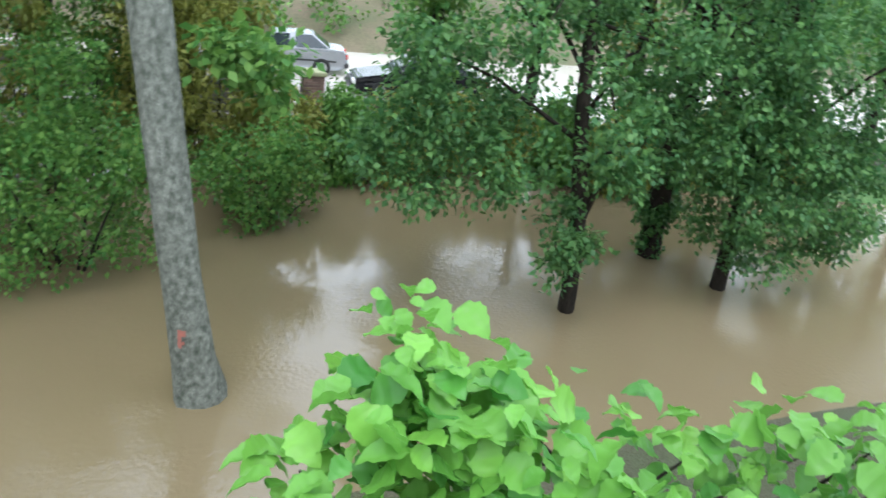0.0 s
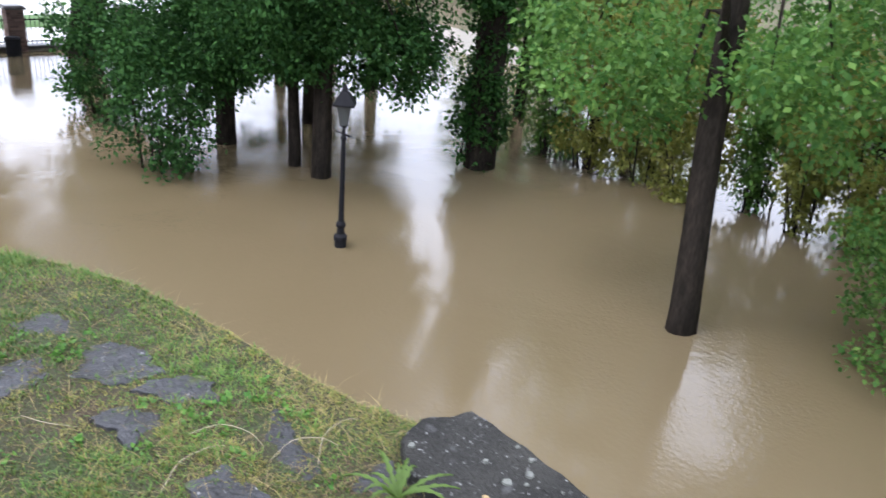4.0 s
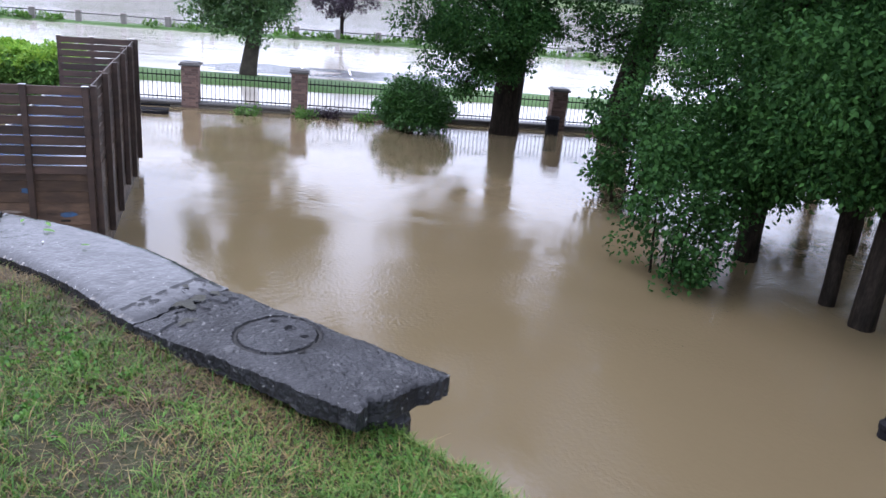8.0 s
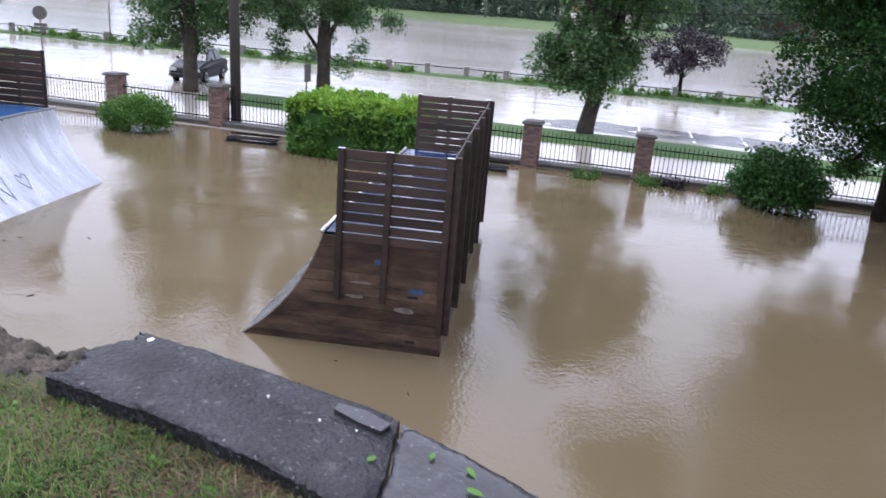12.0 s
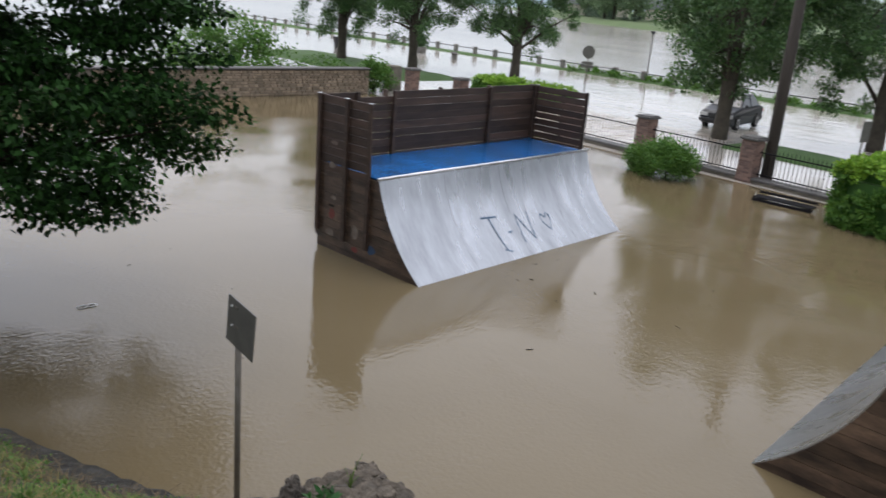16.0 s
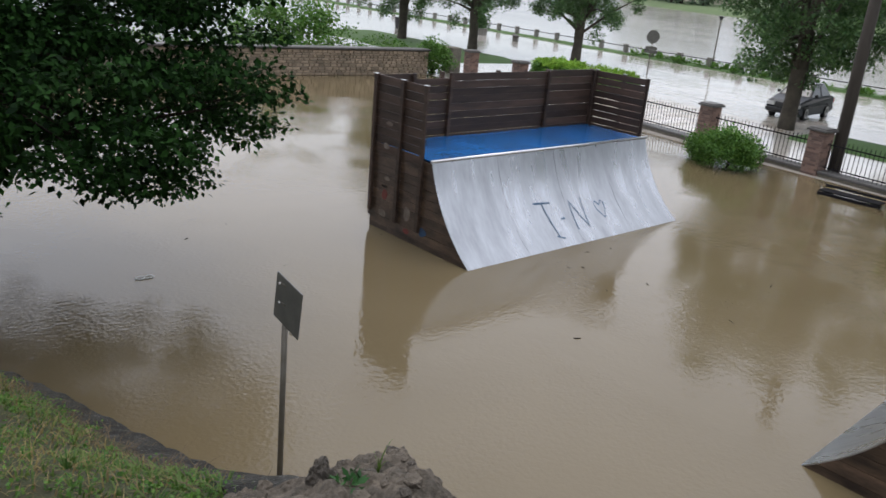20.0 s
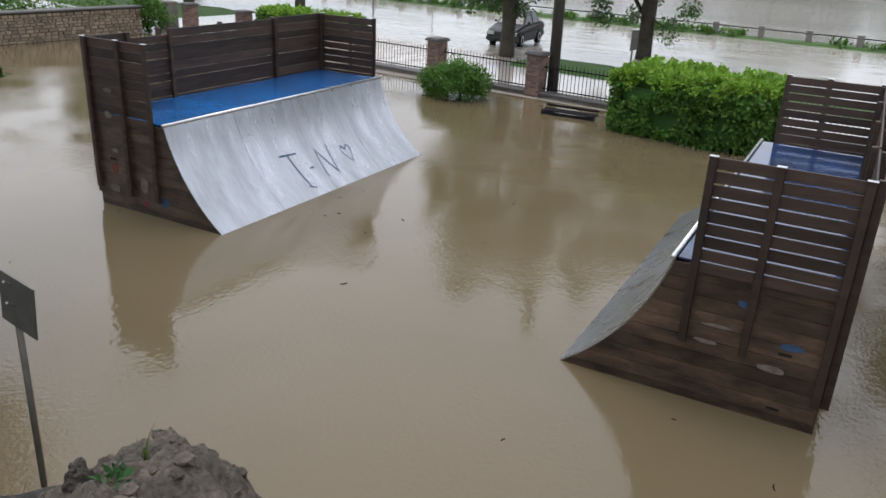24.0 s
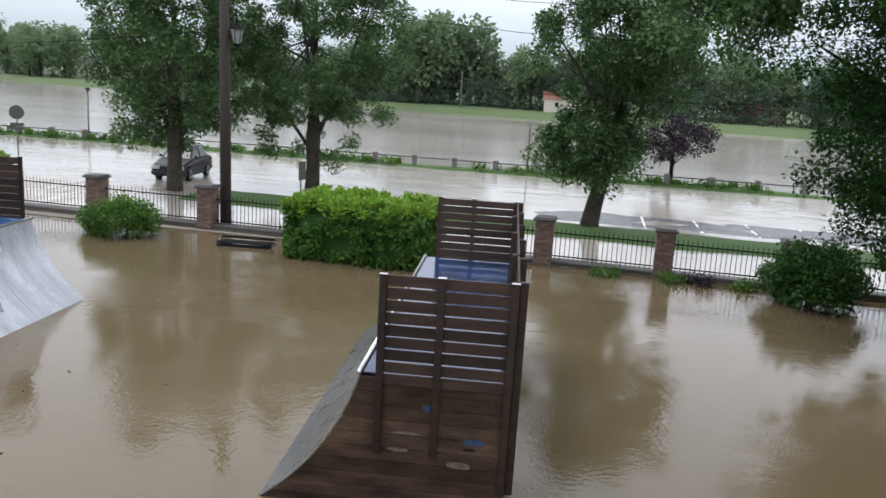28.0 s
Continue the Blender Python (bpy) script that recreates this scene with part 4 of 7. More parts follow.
for j in range(qm + 1):
    y = -33 + 15 * j / qm
    for i in range(qn + 1):
        x = -29.9 + 0.04 * y - 8.5 * i / qn
        ease = min(1, i / 12, (qn - i) / 25, j / 20, (qm - j) / 20)
        fw.append((x, y, -0.012 + ease * (0.02 + 0.035 * abs(noise.noise(Vector((x * 0.8, y * 2.2, 3)))) + 0.025 * noise.noise(Vector((x * 2.4, y * 5.5, 8))))))
ff_ = [(j * (qn + 1) + i, j * (qn + 1) + i + 1, (j + 1) * (qn + 1) + i + 1, (j + 1) * (qn + 1) + i) for j in range(qm) for i in range(qn)]
tagged(part("fast_water", mesh_of("fast_water", fw, ff_, True), RAPIDS), "ruffled flood water streaming over the road", "water", kind="structure")
rv, rf = [], []
NX, NY = 24, 80
for j in range(NY + 1):
    y = -6 + 20 * j / NY
    for i in range(NX + 1):
        x = -38.4 - 4.6 * i / NX
        edge = min(1, min(i, NX - i) / 5, min(j, NY - j) / 14)
        rv.append((x, y, -0.03 + edge * (0.041 + 0.03 * noise.noise(Vector((x * 0.7, y * 0.45, 11))) + 0.012 * noise.noise(Vector((x * 3, y * 2, 4))))))
rf = [(j * (NX + 1) + i, j * (NX + 1) + i + 1, (j + 1) * (NX + 1) + i + 1, (j + 1) * (NX + 1) + i) for j in range(NY) for i in range(NX)]
tagged(part("road", mesh_of("road", rv, rf), ASPHALT), "wet dark asphalt of the car park", "road", kind="structure")
for y in (-1.6, 0.7, 3.0, 5.25, 7.5):
    tagged(part("parking_line", box(-42.2, -38.9, y - 0.05, y + 0.05, -0.03, 0.012, m=pose(0, 0, 0)), WHITE), "white painted parking line on wet asphalt", "road marking", "parking lines")
# quay edge with posts and rail
qv, qf = [], []
for y in np.linspace(-140, 70, 211):
    for k, (x, z) in enumerate(((-56.6, -0.05), (-56.9, 0.12), (-57.8, 0.15), (-58.3, -0.4))):
        vis = noise.noise(Vector((y * 0.09, 1, 0)))
        zz = z + 0.14 * vis if k in (1, 2) else z
        qv.append((x + 0.2 * noise.noise(Vector((y * 0.4, k, 2))), y, zz))
qf = [(i * 4 + k, i * 4 + k + 1, (i + 1) * 4 + k + 1, (i + 1) * 4 + k) for i in range(210) for k in range(3)]
tagged(part("quay_edge", mesh_of("quay_edge", qv, qf), VERGE), "grassy quay edge just above the water", "ground", kind="structure")
bollard = thing("quay_post", "squat grey concrete post on the quay", "post", group="posts along the quay")
part("shaft", box(-0.17, 0.17, -0.17, 0.17, -0.5, 0.72, 0.03), CONCRETE, bollard)
part("head", box(-0.19, 0.19, -0.19, 0.19, 0.72, 0.8, 0.03), CONCRETE, bollard)
first = True
for i in range(64):
    y = -118 + 2.75 * i
    if y > 40:
        break
    m = pose(-57.3, y, 0, 0, 0, random.uniform(-8, 8))
    if first:
        bollard.matrix_basis, first = m, False
    else:
        copy_thing(bollard, m)
tagged(part("quay_rail", tube("quay_rail", [(-57.3, -140, 0.62), (-57.3, 60, 0.62)], 0.03, 6), IRON), "thin dark rail through the quay posts", "rail")
weeds = [(x, y, 0.12, 0.28) for x, y in zip(np.random.uniform(-57.9, -56.8, 340), np.random.uniform(-46, 32, 340)) if noise.noise(Vector((y * 0.12, 1, 0))) > -0.15]
tagged(part("quay_weeds", leaf_cloud("quay_weeds", weeds, 40, 0.09, 21, droop=-0.8, long=3), L_LIME), "rough grass and weeds along the quay", "grass", kind="stuff")

# ---------------------------------------------------------------- street trees
def plane_tree(x, y, h, w, seed, label, lean=0.0, low=1.6, crowns=None):
    w *= 1.06
    if crowns:
        c = [q for k, (centre, rad, count) in enumerate(crowns) for q in crown_clumps(centre, rad, count, 0.62, seed * 7 + k, hollow=0.45)]
    else:
        c = crown_clumps((0, lean, (h + low) / 2 + 0.2), (w / 2, w / 2, (h - low) / 2), 190, 0.64, seed, hollow=0.45)
    tree("street_tree", label, (x, y, 0), [(0, 0, -0.6), (0, 0, 0.3), (0, lean * 0.15, 1.3), (0.05, lean * 0.4, 2.6), (0, lean * 0.8, 4.4), (0, lean, h * 0.75)],
         [0.42, 0.36, 0.31, 0.33, 0.2, 0.06], BARK_P, c, 330, 0.09, L_PLANE, seed, limbs=18, group="trees along the riverside road")


plane_tree(-38.8, -52.0, 11.8, 7.6, 31, "broad leafy street tree standing in shallow water")
plane_tree(-40.2, -45.3, 11.8, 7.4, 32, "broad leafy street tree standing in shallow water")
plane_tree(-46.0, -41.0, 12.4, 8.0, 33, "broad leafy street tree standing in shallow water")
plane_tree(-37.7, -19.9, 11.2, 6.8, 34, "broad leafy street tree beside the parked car")
plane_tree(-42.6, -15.3, 12.0, 8.2, 35, "broad leafy street tree on the road's edge")
plane_tree(-37.6, -1.6, 10.5, 6.6, 36, "leaning street tree on the grass verge", lean=1.0, crowns=[((0, 0.8, 7.6), (3.0, 3.2, 3.0), 150), ((0, -0.3, 3.3), (1.6, 2.1, 1.6), 60)])
c = crown_clumps((0, 0, 3.1), (2.9, 2.9, 1.5), 70, 0.5, 37, hollow=0.35)
tree("plum_tree", "small dark purple tree on the quay", (-58.2, 3.3, 0), [(0, 0, -0.5), (0, 0, 0.8), (0.1, 0, 1.8), (0, 0, 3)], [0.16, 0.14, 0.12, 0.06], BARK_D, c, 110, 0.1, L_PURPLE, 37)

# ---------------------------------------------------------------- big trees at the fence
def big_tree(name, label, base, trunk, radii, crowns, per, size, leaf, seed, bark=None, limbs=14, droop=0.5, long=1.5, limb_from=0.45):
    c = []
    for k, (centre, rad, count, cl) in enumerate(crowns):
        c += crown_clumps(centre, rad, count, cl, seed * 10 + k, hollow=0.35)
    return tree(name, label, base, trunk, radii, bark or BARK_D, c, per, size, leaf, seed, limbs=limbs, droop=droop, long=long, limb_from=limb_from)


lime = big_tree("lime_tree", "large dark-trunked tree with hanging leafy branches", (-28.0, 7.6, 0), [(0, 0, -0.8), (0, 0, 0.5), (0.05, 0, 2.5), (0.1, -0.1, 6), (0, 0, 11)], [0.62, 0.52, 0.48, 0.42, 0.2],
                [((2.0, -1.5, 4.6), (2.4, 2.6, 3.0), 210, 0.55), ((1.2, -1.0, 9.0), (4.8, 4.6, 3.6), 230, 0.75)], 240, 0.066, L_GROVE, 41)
# same tree, but a lighter leaf colour paints this branch as sunlit
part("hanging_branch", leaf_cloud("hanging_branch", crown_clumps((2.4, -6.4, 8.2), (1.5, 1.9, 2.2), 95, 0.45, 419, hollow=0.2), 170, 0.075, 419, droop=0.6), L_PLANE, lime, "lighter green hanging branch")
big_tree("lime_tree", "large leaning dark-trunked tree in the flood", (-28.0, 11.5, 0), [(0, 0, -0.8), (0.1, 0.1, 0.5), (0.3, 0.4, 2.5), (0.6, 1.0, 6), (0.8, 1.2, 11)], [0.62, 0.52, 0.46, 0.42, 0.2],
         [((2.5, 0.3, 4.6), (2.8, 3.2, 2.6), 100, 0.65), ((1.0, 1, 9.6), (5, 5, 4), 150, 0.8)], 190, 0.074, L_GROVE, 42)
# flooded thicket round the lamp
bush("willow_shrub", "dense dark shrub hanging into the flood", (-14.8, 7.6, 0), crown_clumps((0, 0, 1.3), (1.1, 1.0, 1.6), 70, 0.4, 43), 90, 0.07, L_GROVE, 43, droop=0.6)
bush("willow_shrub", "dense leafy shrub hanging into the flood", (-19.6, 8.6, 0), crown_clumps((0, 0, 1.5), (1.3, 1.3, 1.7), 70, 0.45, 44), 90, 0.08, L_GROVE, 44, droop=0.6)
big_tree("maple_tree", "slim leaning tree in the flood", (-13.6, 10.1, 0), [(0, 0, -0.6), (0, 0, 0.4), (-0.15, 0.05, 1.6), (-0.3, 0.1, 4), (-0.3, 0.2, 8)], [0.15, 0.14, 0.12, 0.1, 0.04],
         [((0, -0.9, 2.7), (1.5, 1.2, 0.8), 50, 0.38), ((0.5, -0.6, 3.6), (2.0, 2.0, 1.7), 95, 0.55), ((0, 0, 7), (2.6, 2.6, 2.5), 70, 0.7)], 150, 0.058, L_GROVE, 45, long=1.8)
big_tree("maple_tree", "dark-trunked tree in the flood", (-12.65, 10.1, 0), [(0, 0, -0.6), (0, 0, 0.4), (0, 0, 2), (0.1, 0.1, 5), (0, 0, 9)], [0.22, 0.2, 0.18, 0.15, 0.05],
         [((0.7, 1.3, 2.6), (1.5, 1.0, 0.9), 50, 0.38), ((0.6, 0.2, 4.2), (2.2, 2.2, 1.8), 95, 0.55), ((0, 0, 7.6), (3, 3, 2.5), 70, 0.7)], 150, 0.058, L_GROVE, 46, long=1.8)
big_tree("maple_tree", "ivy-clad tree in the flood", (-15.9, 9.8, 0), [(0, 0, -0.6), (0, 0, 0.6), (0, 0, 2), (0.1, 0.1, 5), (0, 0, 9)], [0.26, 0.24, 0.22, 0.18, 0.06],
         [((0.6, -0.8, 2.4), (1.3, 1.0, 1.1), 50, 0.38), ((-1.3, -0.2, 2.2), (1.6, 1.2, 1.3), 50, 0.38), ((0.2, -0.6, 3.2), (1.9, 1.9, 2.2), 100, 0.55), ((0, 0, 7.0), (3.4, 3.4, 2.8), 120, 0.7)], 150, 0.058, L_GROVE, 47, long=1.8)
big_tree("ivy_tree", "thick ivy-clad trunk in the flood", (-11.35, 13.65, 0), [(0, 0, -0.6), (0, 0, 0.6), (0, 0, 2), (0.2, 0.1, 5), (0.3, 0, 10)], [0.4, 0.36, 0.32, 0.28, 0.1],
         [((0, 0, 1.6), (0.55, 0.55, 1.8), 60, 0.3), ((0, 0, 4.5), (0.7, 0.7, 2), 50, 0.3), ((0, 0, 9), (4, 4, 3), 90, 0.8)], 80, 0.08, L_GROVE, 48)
big_tree("maple_tree", "dark straight tree rising from the flood", (-4.25, 10.12, 0), [(0.02, 0, -0.6), (0, 0, 0.3), (-0.06, 0, 1.5), (-0.14, 0, 3), (-0.2, 0, 6), (-0.3, 0, 10)], [0.24, 0.215, 0.195, 0.18, 0.15, 0.05],
         [((-1.6, 0.2, 3.6), (1.7, 1.7, 1.0), 50, 0.5), ((1.2, 0.8, 4.0), (1.6, 1.8, 1.2), 50, 0.5), ((-0.2, 1.6, 7.6), (4.4, 4.2, 2.2), 150, 0.7)], 105, 0.068, L_MAPLE, 49, limb_from=0.62)
t1 = big_tree("maple_tree", "tall grey-barked tree with a red paint mark", (0.66, 8.0, 0), [(0.02, -0.02, -0.6), (0.0, 0, 0.05), (-0.04, 0, 0.5), (-0.14, 0.02, 1.5), (-0.27, 0.05, 3), (-0.42, 0.1, 5), (-0.7, 0.2, 9)], [0.38, 0.31, 0.25, 0.225, 0.215, 0.2, 0.1],
              [((0.55, 0.4, 3.7), (0.5, 0.5, 0.7), 9, 0.3), ((-0.6, 3.0, 7.4), (4.0, 3.8, 2.0), 135, 0.7)], 95, 0.085, L_MAPLE, 50, BARK, limbs=8, limb_from=0.75)
big_tree("maple_tree", "slender dark tree rising from the flood", (6.04, 9.45, 0), [(0, 0, -0.6), (0, 0, 0.3), (-0.03, 0, 1.2), (-0.28, 0, 3), (-0.5, 0.1, 6)], [0.14, 0.125, 0.12, 0.1, 0.04],
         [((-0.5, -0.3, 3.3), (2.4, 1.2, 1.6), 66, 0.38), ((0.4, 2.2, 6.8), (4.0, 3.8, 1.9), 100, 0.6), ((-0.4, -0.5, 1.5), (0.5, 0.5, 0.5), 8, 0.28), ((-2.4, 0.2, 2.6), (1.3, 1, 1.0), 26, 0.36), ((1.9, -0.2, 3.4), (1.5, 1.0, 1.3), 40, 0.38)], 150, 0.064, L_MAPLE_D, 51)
big_tree("ivy_tree", "ivy-clad tree standing in the flood", (8.68, 11.35, 0), [(0, 0, -0.6), (0, 0, 0.3), (0, 0, 1.8), (0.2, 0, 4), (0.3, 0.1, 8)], [0.22, 0.2, 0.18, 0.15, 0.06],
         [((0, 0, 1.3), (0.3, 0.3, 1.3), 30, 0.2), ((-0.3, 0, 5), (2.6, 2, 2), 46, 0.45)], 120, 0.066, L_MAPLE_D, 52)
big_tree("maple_tree", "leafy tree with branches hanging to the water", (9.15, 9.9, 0), [(0, 0, -0.6), (0, 0, 0.3), (0, 0, 1.8), (0.1, 0, 4), (0.3, 0.1, 8)], [0.14, 0.13, 0.12, 0.1, 0.05],
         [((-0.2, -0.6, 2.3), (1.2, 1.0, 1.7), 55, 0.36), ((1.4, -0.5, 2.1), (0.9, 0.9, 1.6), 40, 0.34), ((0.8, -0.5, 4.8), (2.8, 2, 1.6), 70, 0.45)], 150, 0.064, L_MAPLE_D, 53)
bush("overhanging_shrub", "leafy shrub hanging over the flood", (-1.1, 11.7, 0), crown_clumps((0, 0, 1.5), (1.8, 1.5, 2.0), 80, 0.36, 54, hollow=0.2), 140, 0.062, L_MAPLE, 54, droop=0.5)
bush("overhanging_shrub", "leafy shrub hanging over the flood", (1.9, 13.4, 0), crown_clumps((0, 0, 0.9), (1.2, 1.1, 1.0), 44, 0.34, 55), 100, 0.068, L_MAPLE, 55, droop=0.5)

# hornbeam on the slope
c = []
rng = np.random.default_rng(61)
for layer in range(10):
    z = 2.5 + layer * 0.52
    reach = (6.3 if layer else 5.4) * (1 - (layer / 11) ** 4.5)
    for k in range(122):
        a = rng.random() * 2 * math.pi
        r = reach * (0.1 + 0.92 * rng.random() ** 0.65)
        y = r * math.sin(a)
        c.append((r * math.cos(a), (y * (0.5 if layer < 4 else 0.25) if y > 0 else y) - 0.3, z - 0.09 * r + 0.13 * rng.normal(), 0.52))
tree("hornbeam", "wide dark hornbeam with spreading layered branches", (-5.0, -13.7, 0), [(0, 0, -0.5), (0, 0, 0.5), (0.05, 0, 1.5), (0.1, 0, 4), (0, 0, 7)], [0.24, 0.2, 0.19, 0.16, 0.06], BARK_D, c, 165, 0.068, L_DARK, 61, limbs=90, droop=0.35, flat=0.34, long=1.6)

# ---------------------------------------------------------------- lamp post in the flood
lamp = thing("lamp_post", "old black cast-iron lamp post with lantern, in the flood", "lamp post", pose(-9.45, 8.05, 0, 1, 1.5, 0))
part("post", lathe("post", [(0.1, -1), (0.1, 0.1), (0.115, 0.14), (0.115, 0.2), (0.07, 0.24), (0.06, 0.34), (0.085, 0.38), (0.085, 0.42), (0.05, 0.47), (0.045, 0.9), (0.036, 1.85), (0.05, 1.87), (0.05, 1.9), (0.028, 1.93), (0.028, 2.08)], 12), IRON, lamp)
part("cross_bar", box(-0.18, 0.18, -0.012, 0.012, 1.94, 1.965), IRON, lamp)
lan = part("lantern_frame", lathe("lantern_frame", [(0.07, 2.07), (0.09, 2.09), (0.03, 2.1)], 4), IRON, lamp)
GLASS = bpy.data.materials.new("lantern_glass")
GLASS.use_nodes = True
gp = GLASS.node_tree.nodes["Principled BSDF"]
gp.inputs["Base Color"].default_value, gp.inputs["Roughness"].default_value, gp.inputs["Transmission Weight"].default_value = (0.09, 0.1, 0.1, 1), 0.15, 0.4
part("lantern_glass", lathe("lantern_glass", [(0.09, 2.1), (0.16, 2.42)], 4), GLASS, lamp)
part("lantern_roof", lathe("lantern_roof", [(0.24, 2.42), (0.24, 2.45), (0.09, 2.62), (0.06, 2.64), (0.05, 2.7), (0.015, 2.74)], 4), IRON, lamp)

# road sign seen from behind
sg = thing("road_sign", "square sign plate seen from behind on a thin pole", "sign", pose(-8.8, -7.97, 0, 1.5, -1.5, 0))
part("pole", tube("pole", [(0, 0, -1), (0, 0, 2.2)], 0.029, 10), GALV, sg)
pl = part("plate", box(-0.006, 0.006, -0.15, 0.36, -0.235, 0.235, 0.002), SIGN_BACK, sg, at=pose(0.045, 0.03, 2.03, -7, 0, 1))
for z in (2.0, 2.19):
    part("bracket", box(0.052, 0.062, -0.04, 0.1, z - 0.012, z + 0.012, 0.003), GALV, sg)
    part("bolt", tube("bolt", [(0.06, 0.0, z), (0.075, 0.0, z)], 0.012, 8), CHROME, sg, "bright bolt")

# pole with wires
pole = thing("utility_pole", "dark wooden utility pole behind the fence", "utility pole", pose(-30.7, -14.0, 0, 0.5, 0.5, 0))
part("pole", tube("pole", [(0, 0, -1), (0, 0, 4), (0, 0, 9.5)], [0.2, 0.18, 0.14], 10), POLEWOOD, pole)
part("bracket_arm", tube("bracket_arm", [(0, 0.1, 7.15), (0.0, 0.4, 7.3), (0, 0.45, 6.85)], 0.025, 6), IRON, pole)
part("lantern", lathe("lantern", [(0.12, 6.2), (0.22, 6.65)], 6), material("milk_glass", (0.3, 0.31, 0.31), (0.24, 0.25, 0.25), 0.25, bump=0), pole, at=Matrix.Translation((0, 0.45, 0)))
part("lantern_foot", lathe("lantern_foot", [(0.05, 6.1), (0.14, 6.14), (0.14, 6.2)], 6), IRON, pole, at=Matrix.Translation((0, 0.45, 0)))
for k in range(6):
    a = math.pi * k / 3
    part("lantern_rib", tube("lantern_rib", [(0.125 * math.cos(a), 0.45 + 0.125 * math.sin(a), 6.2), (0.225 * math.cos(a), 0.45 + 0.225 * math.sin(a), 6.65)], 0.014, 5), IRON, pole)
part("lantern_roof", lathe("lantern_roof", [(0.27, 6.65), (0.1, 6.8), (0.03, 6.9)], 6), IRON, pole, at=Matrix.Translation((0, 0.45, 0)))
for k, (z0, z1, dx) in enumerate(((9.2, 8.9, 0), (8.9, 8.6, 0.3), (8.2, 7.9, 0), (6.6, 6.2, 0))):
    for end in (-52, 26):
        pts = [(-30.7 + dx, -14 + (end) * t / 8, z0 - (0.9 + 0.2 * k) * 4 * (t / 8) * (1 - t / 8)) for t in range(9)]
        tagged(part("overhead_cable", tube("overhead_cable", pts, 0.009, 5), IRON), "thin black overhead cable from the pole", "cable", "overhead cables")

# ---------------------------------------------------------------- park wall at the left
lw = thing("wall_park", "low old stone garden wall along the flood", "wall", kind="structure")
part("core", box(-29.4, -2, -35.6, -35.2, -1.2, 1.2), MASONRY, lw)
sv, sf = [], []
rng = random.Random(8)
z = 0.0
while z < 1.2:
    h = rng.uniform(0.09, 0.16)
    x = -29.45
    while x < -16:
        w = rng.uniform(0.16, 0.42)
        d = rng.uniform(0.0, 0.035)
        k = len(sv)
        x0, x1, z0, z1 = x + 0.012, x + w - 0.012, z + 0.01, min(z + h, 1.24) - 0.01
        sv += [(x0, -35.2, z0), (x1, -35.2, z0), (x1, -35.2, z1), (x0, -35.2, z1), (x0 + 0.02, -35.15 + d, z0 + 0.01), (x1 - 0.02, -35.15 + d, z0 + 0.01), (x1 - 0.02, -35.15 + d, z1 - 0.01), (x0 + 0.02, -35.15 + d, z1 - 0.01)]
        sf += [(k + 4, k + 5, k + 6, k + 7)] + [(k + i, k + (i + 1) % 4, k + 4 + (i + 1) % 4, k + 4 + i) for i in range(4)]
        x += w
    z += h
tagged(part("stonework", mesh_of("stonework", sv, sf), material("wall_stone", (0.30, 0.235, 0.165), (0.21, 0.165, 0.12), 0.9, island=0.3, bump=0.5), lw), "buff field stones in rough courses", kind="stuff")
part("wall_top", box(-29.5, -2, -35.75, -35.05, 1.2, 1.3, 0.03), COPING, lw)
bush("wall_shrub", "green shrubs growing on the garden wall", (-22, -36.4, 1.2), [(x, 0.3 * math.sin(x * 3), 0.15 + 0.15 * math.sin(x * 2.1), 0.35) for x in np.linspace(-7, 8, 60)], 40, 0.09, L_LIME, 71)
bush("garden_shrub", "large bright green shrub behind the garden wall", (-23.5, -39.5, 0), crown_clumps((0, 0, 1.6), (3.4, 2, 1.8), 120, 0.6, 72), 60, 0.12, L_LIME, 72)
bush("garden_shrub", "green shrub at the wall's end", (-30.2, -35.6, 0), crown_clumps((0, 0, 0.9), (0.9, 0.9, 0.9), 60, 0.35, 73), 50, 0.09, L_LIME, 73)

# ---------------------------------------------------------------- far bank
FARB = [(-420, -420), (-330, -300), (-236, -193), (-205, -90), (-192, -36), (-181, 27), (-172, 90), (-165, 200)]
fv, ff = [], []
N = (len(FARB) - 1) * 8
for i in range(N + 1):
    p = along([(*q, 0) for q in FARB], i / 8)
    for d, z in ((0, -0.2), (2.5, 1.0), (8, 1.6), (25, 2.2), (120, 4), (400, 18)):
        fv.append((p.x - d, p.y, z + 0.2 * noise.noise(Vector((p.x * 0.05, p.y * 0.05, d)))))
ff = [(i * 6 + k, i * 6 + k + 1, (i + 1) * 6 + k + 1, (i + 1) * 6 + k) for i in range(N) for k in range(5)]
tagged(part("far_bank_ground", mesh_of("far_bank_ground", fv, ff, True), material("far_grass", (0.11, 0.16, 0.065), (0.085, 0.125, 0.05), 0.9, scale=0.05, fine=1.0, world_space=True)), "grassy far bank of the river", "ground", kind="structure")
rng = np.random.default_rng(81)


def far_tree(s, d, h, w, leaf, seed, label, category="tree", slim=False):
    p = along([(*q, 0) for q in FARB], s)
    c = crown_clumps((0, 0, h * 0.56), (w / 2, w / 2, h * 0.44), 46, w * 0.17, seed, hollow=0.25)
    tree("riverside_tree", label, (p.x - d, p.y, 2.0), [(0, 0, -0.5), (0, 0, h * 0.3), (0, 0, h * 0.9)], [w * 0.045, w * 0.035, 0.05], BARK_P, c, 44, w * 0.05, leaf, seed, limbs=3, n=6, group="trees on the far bank")


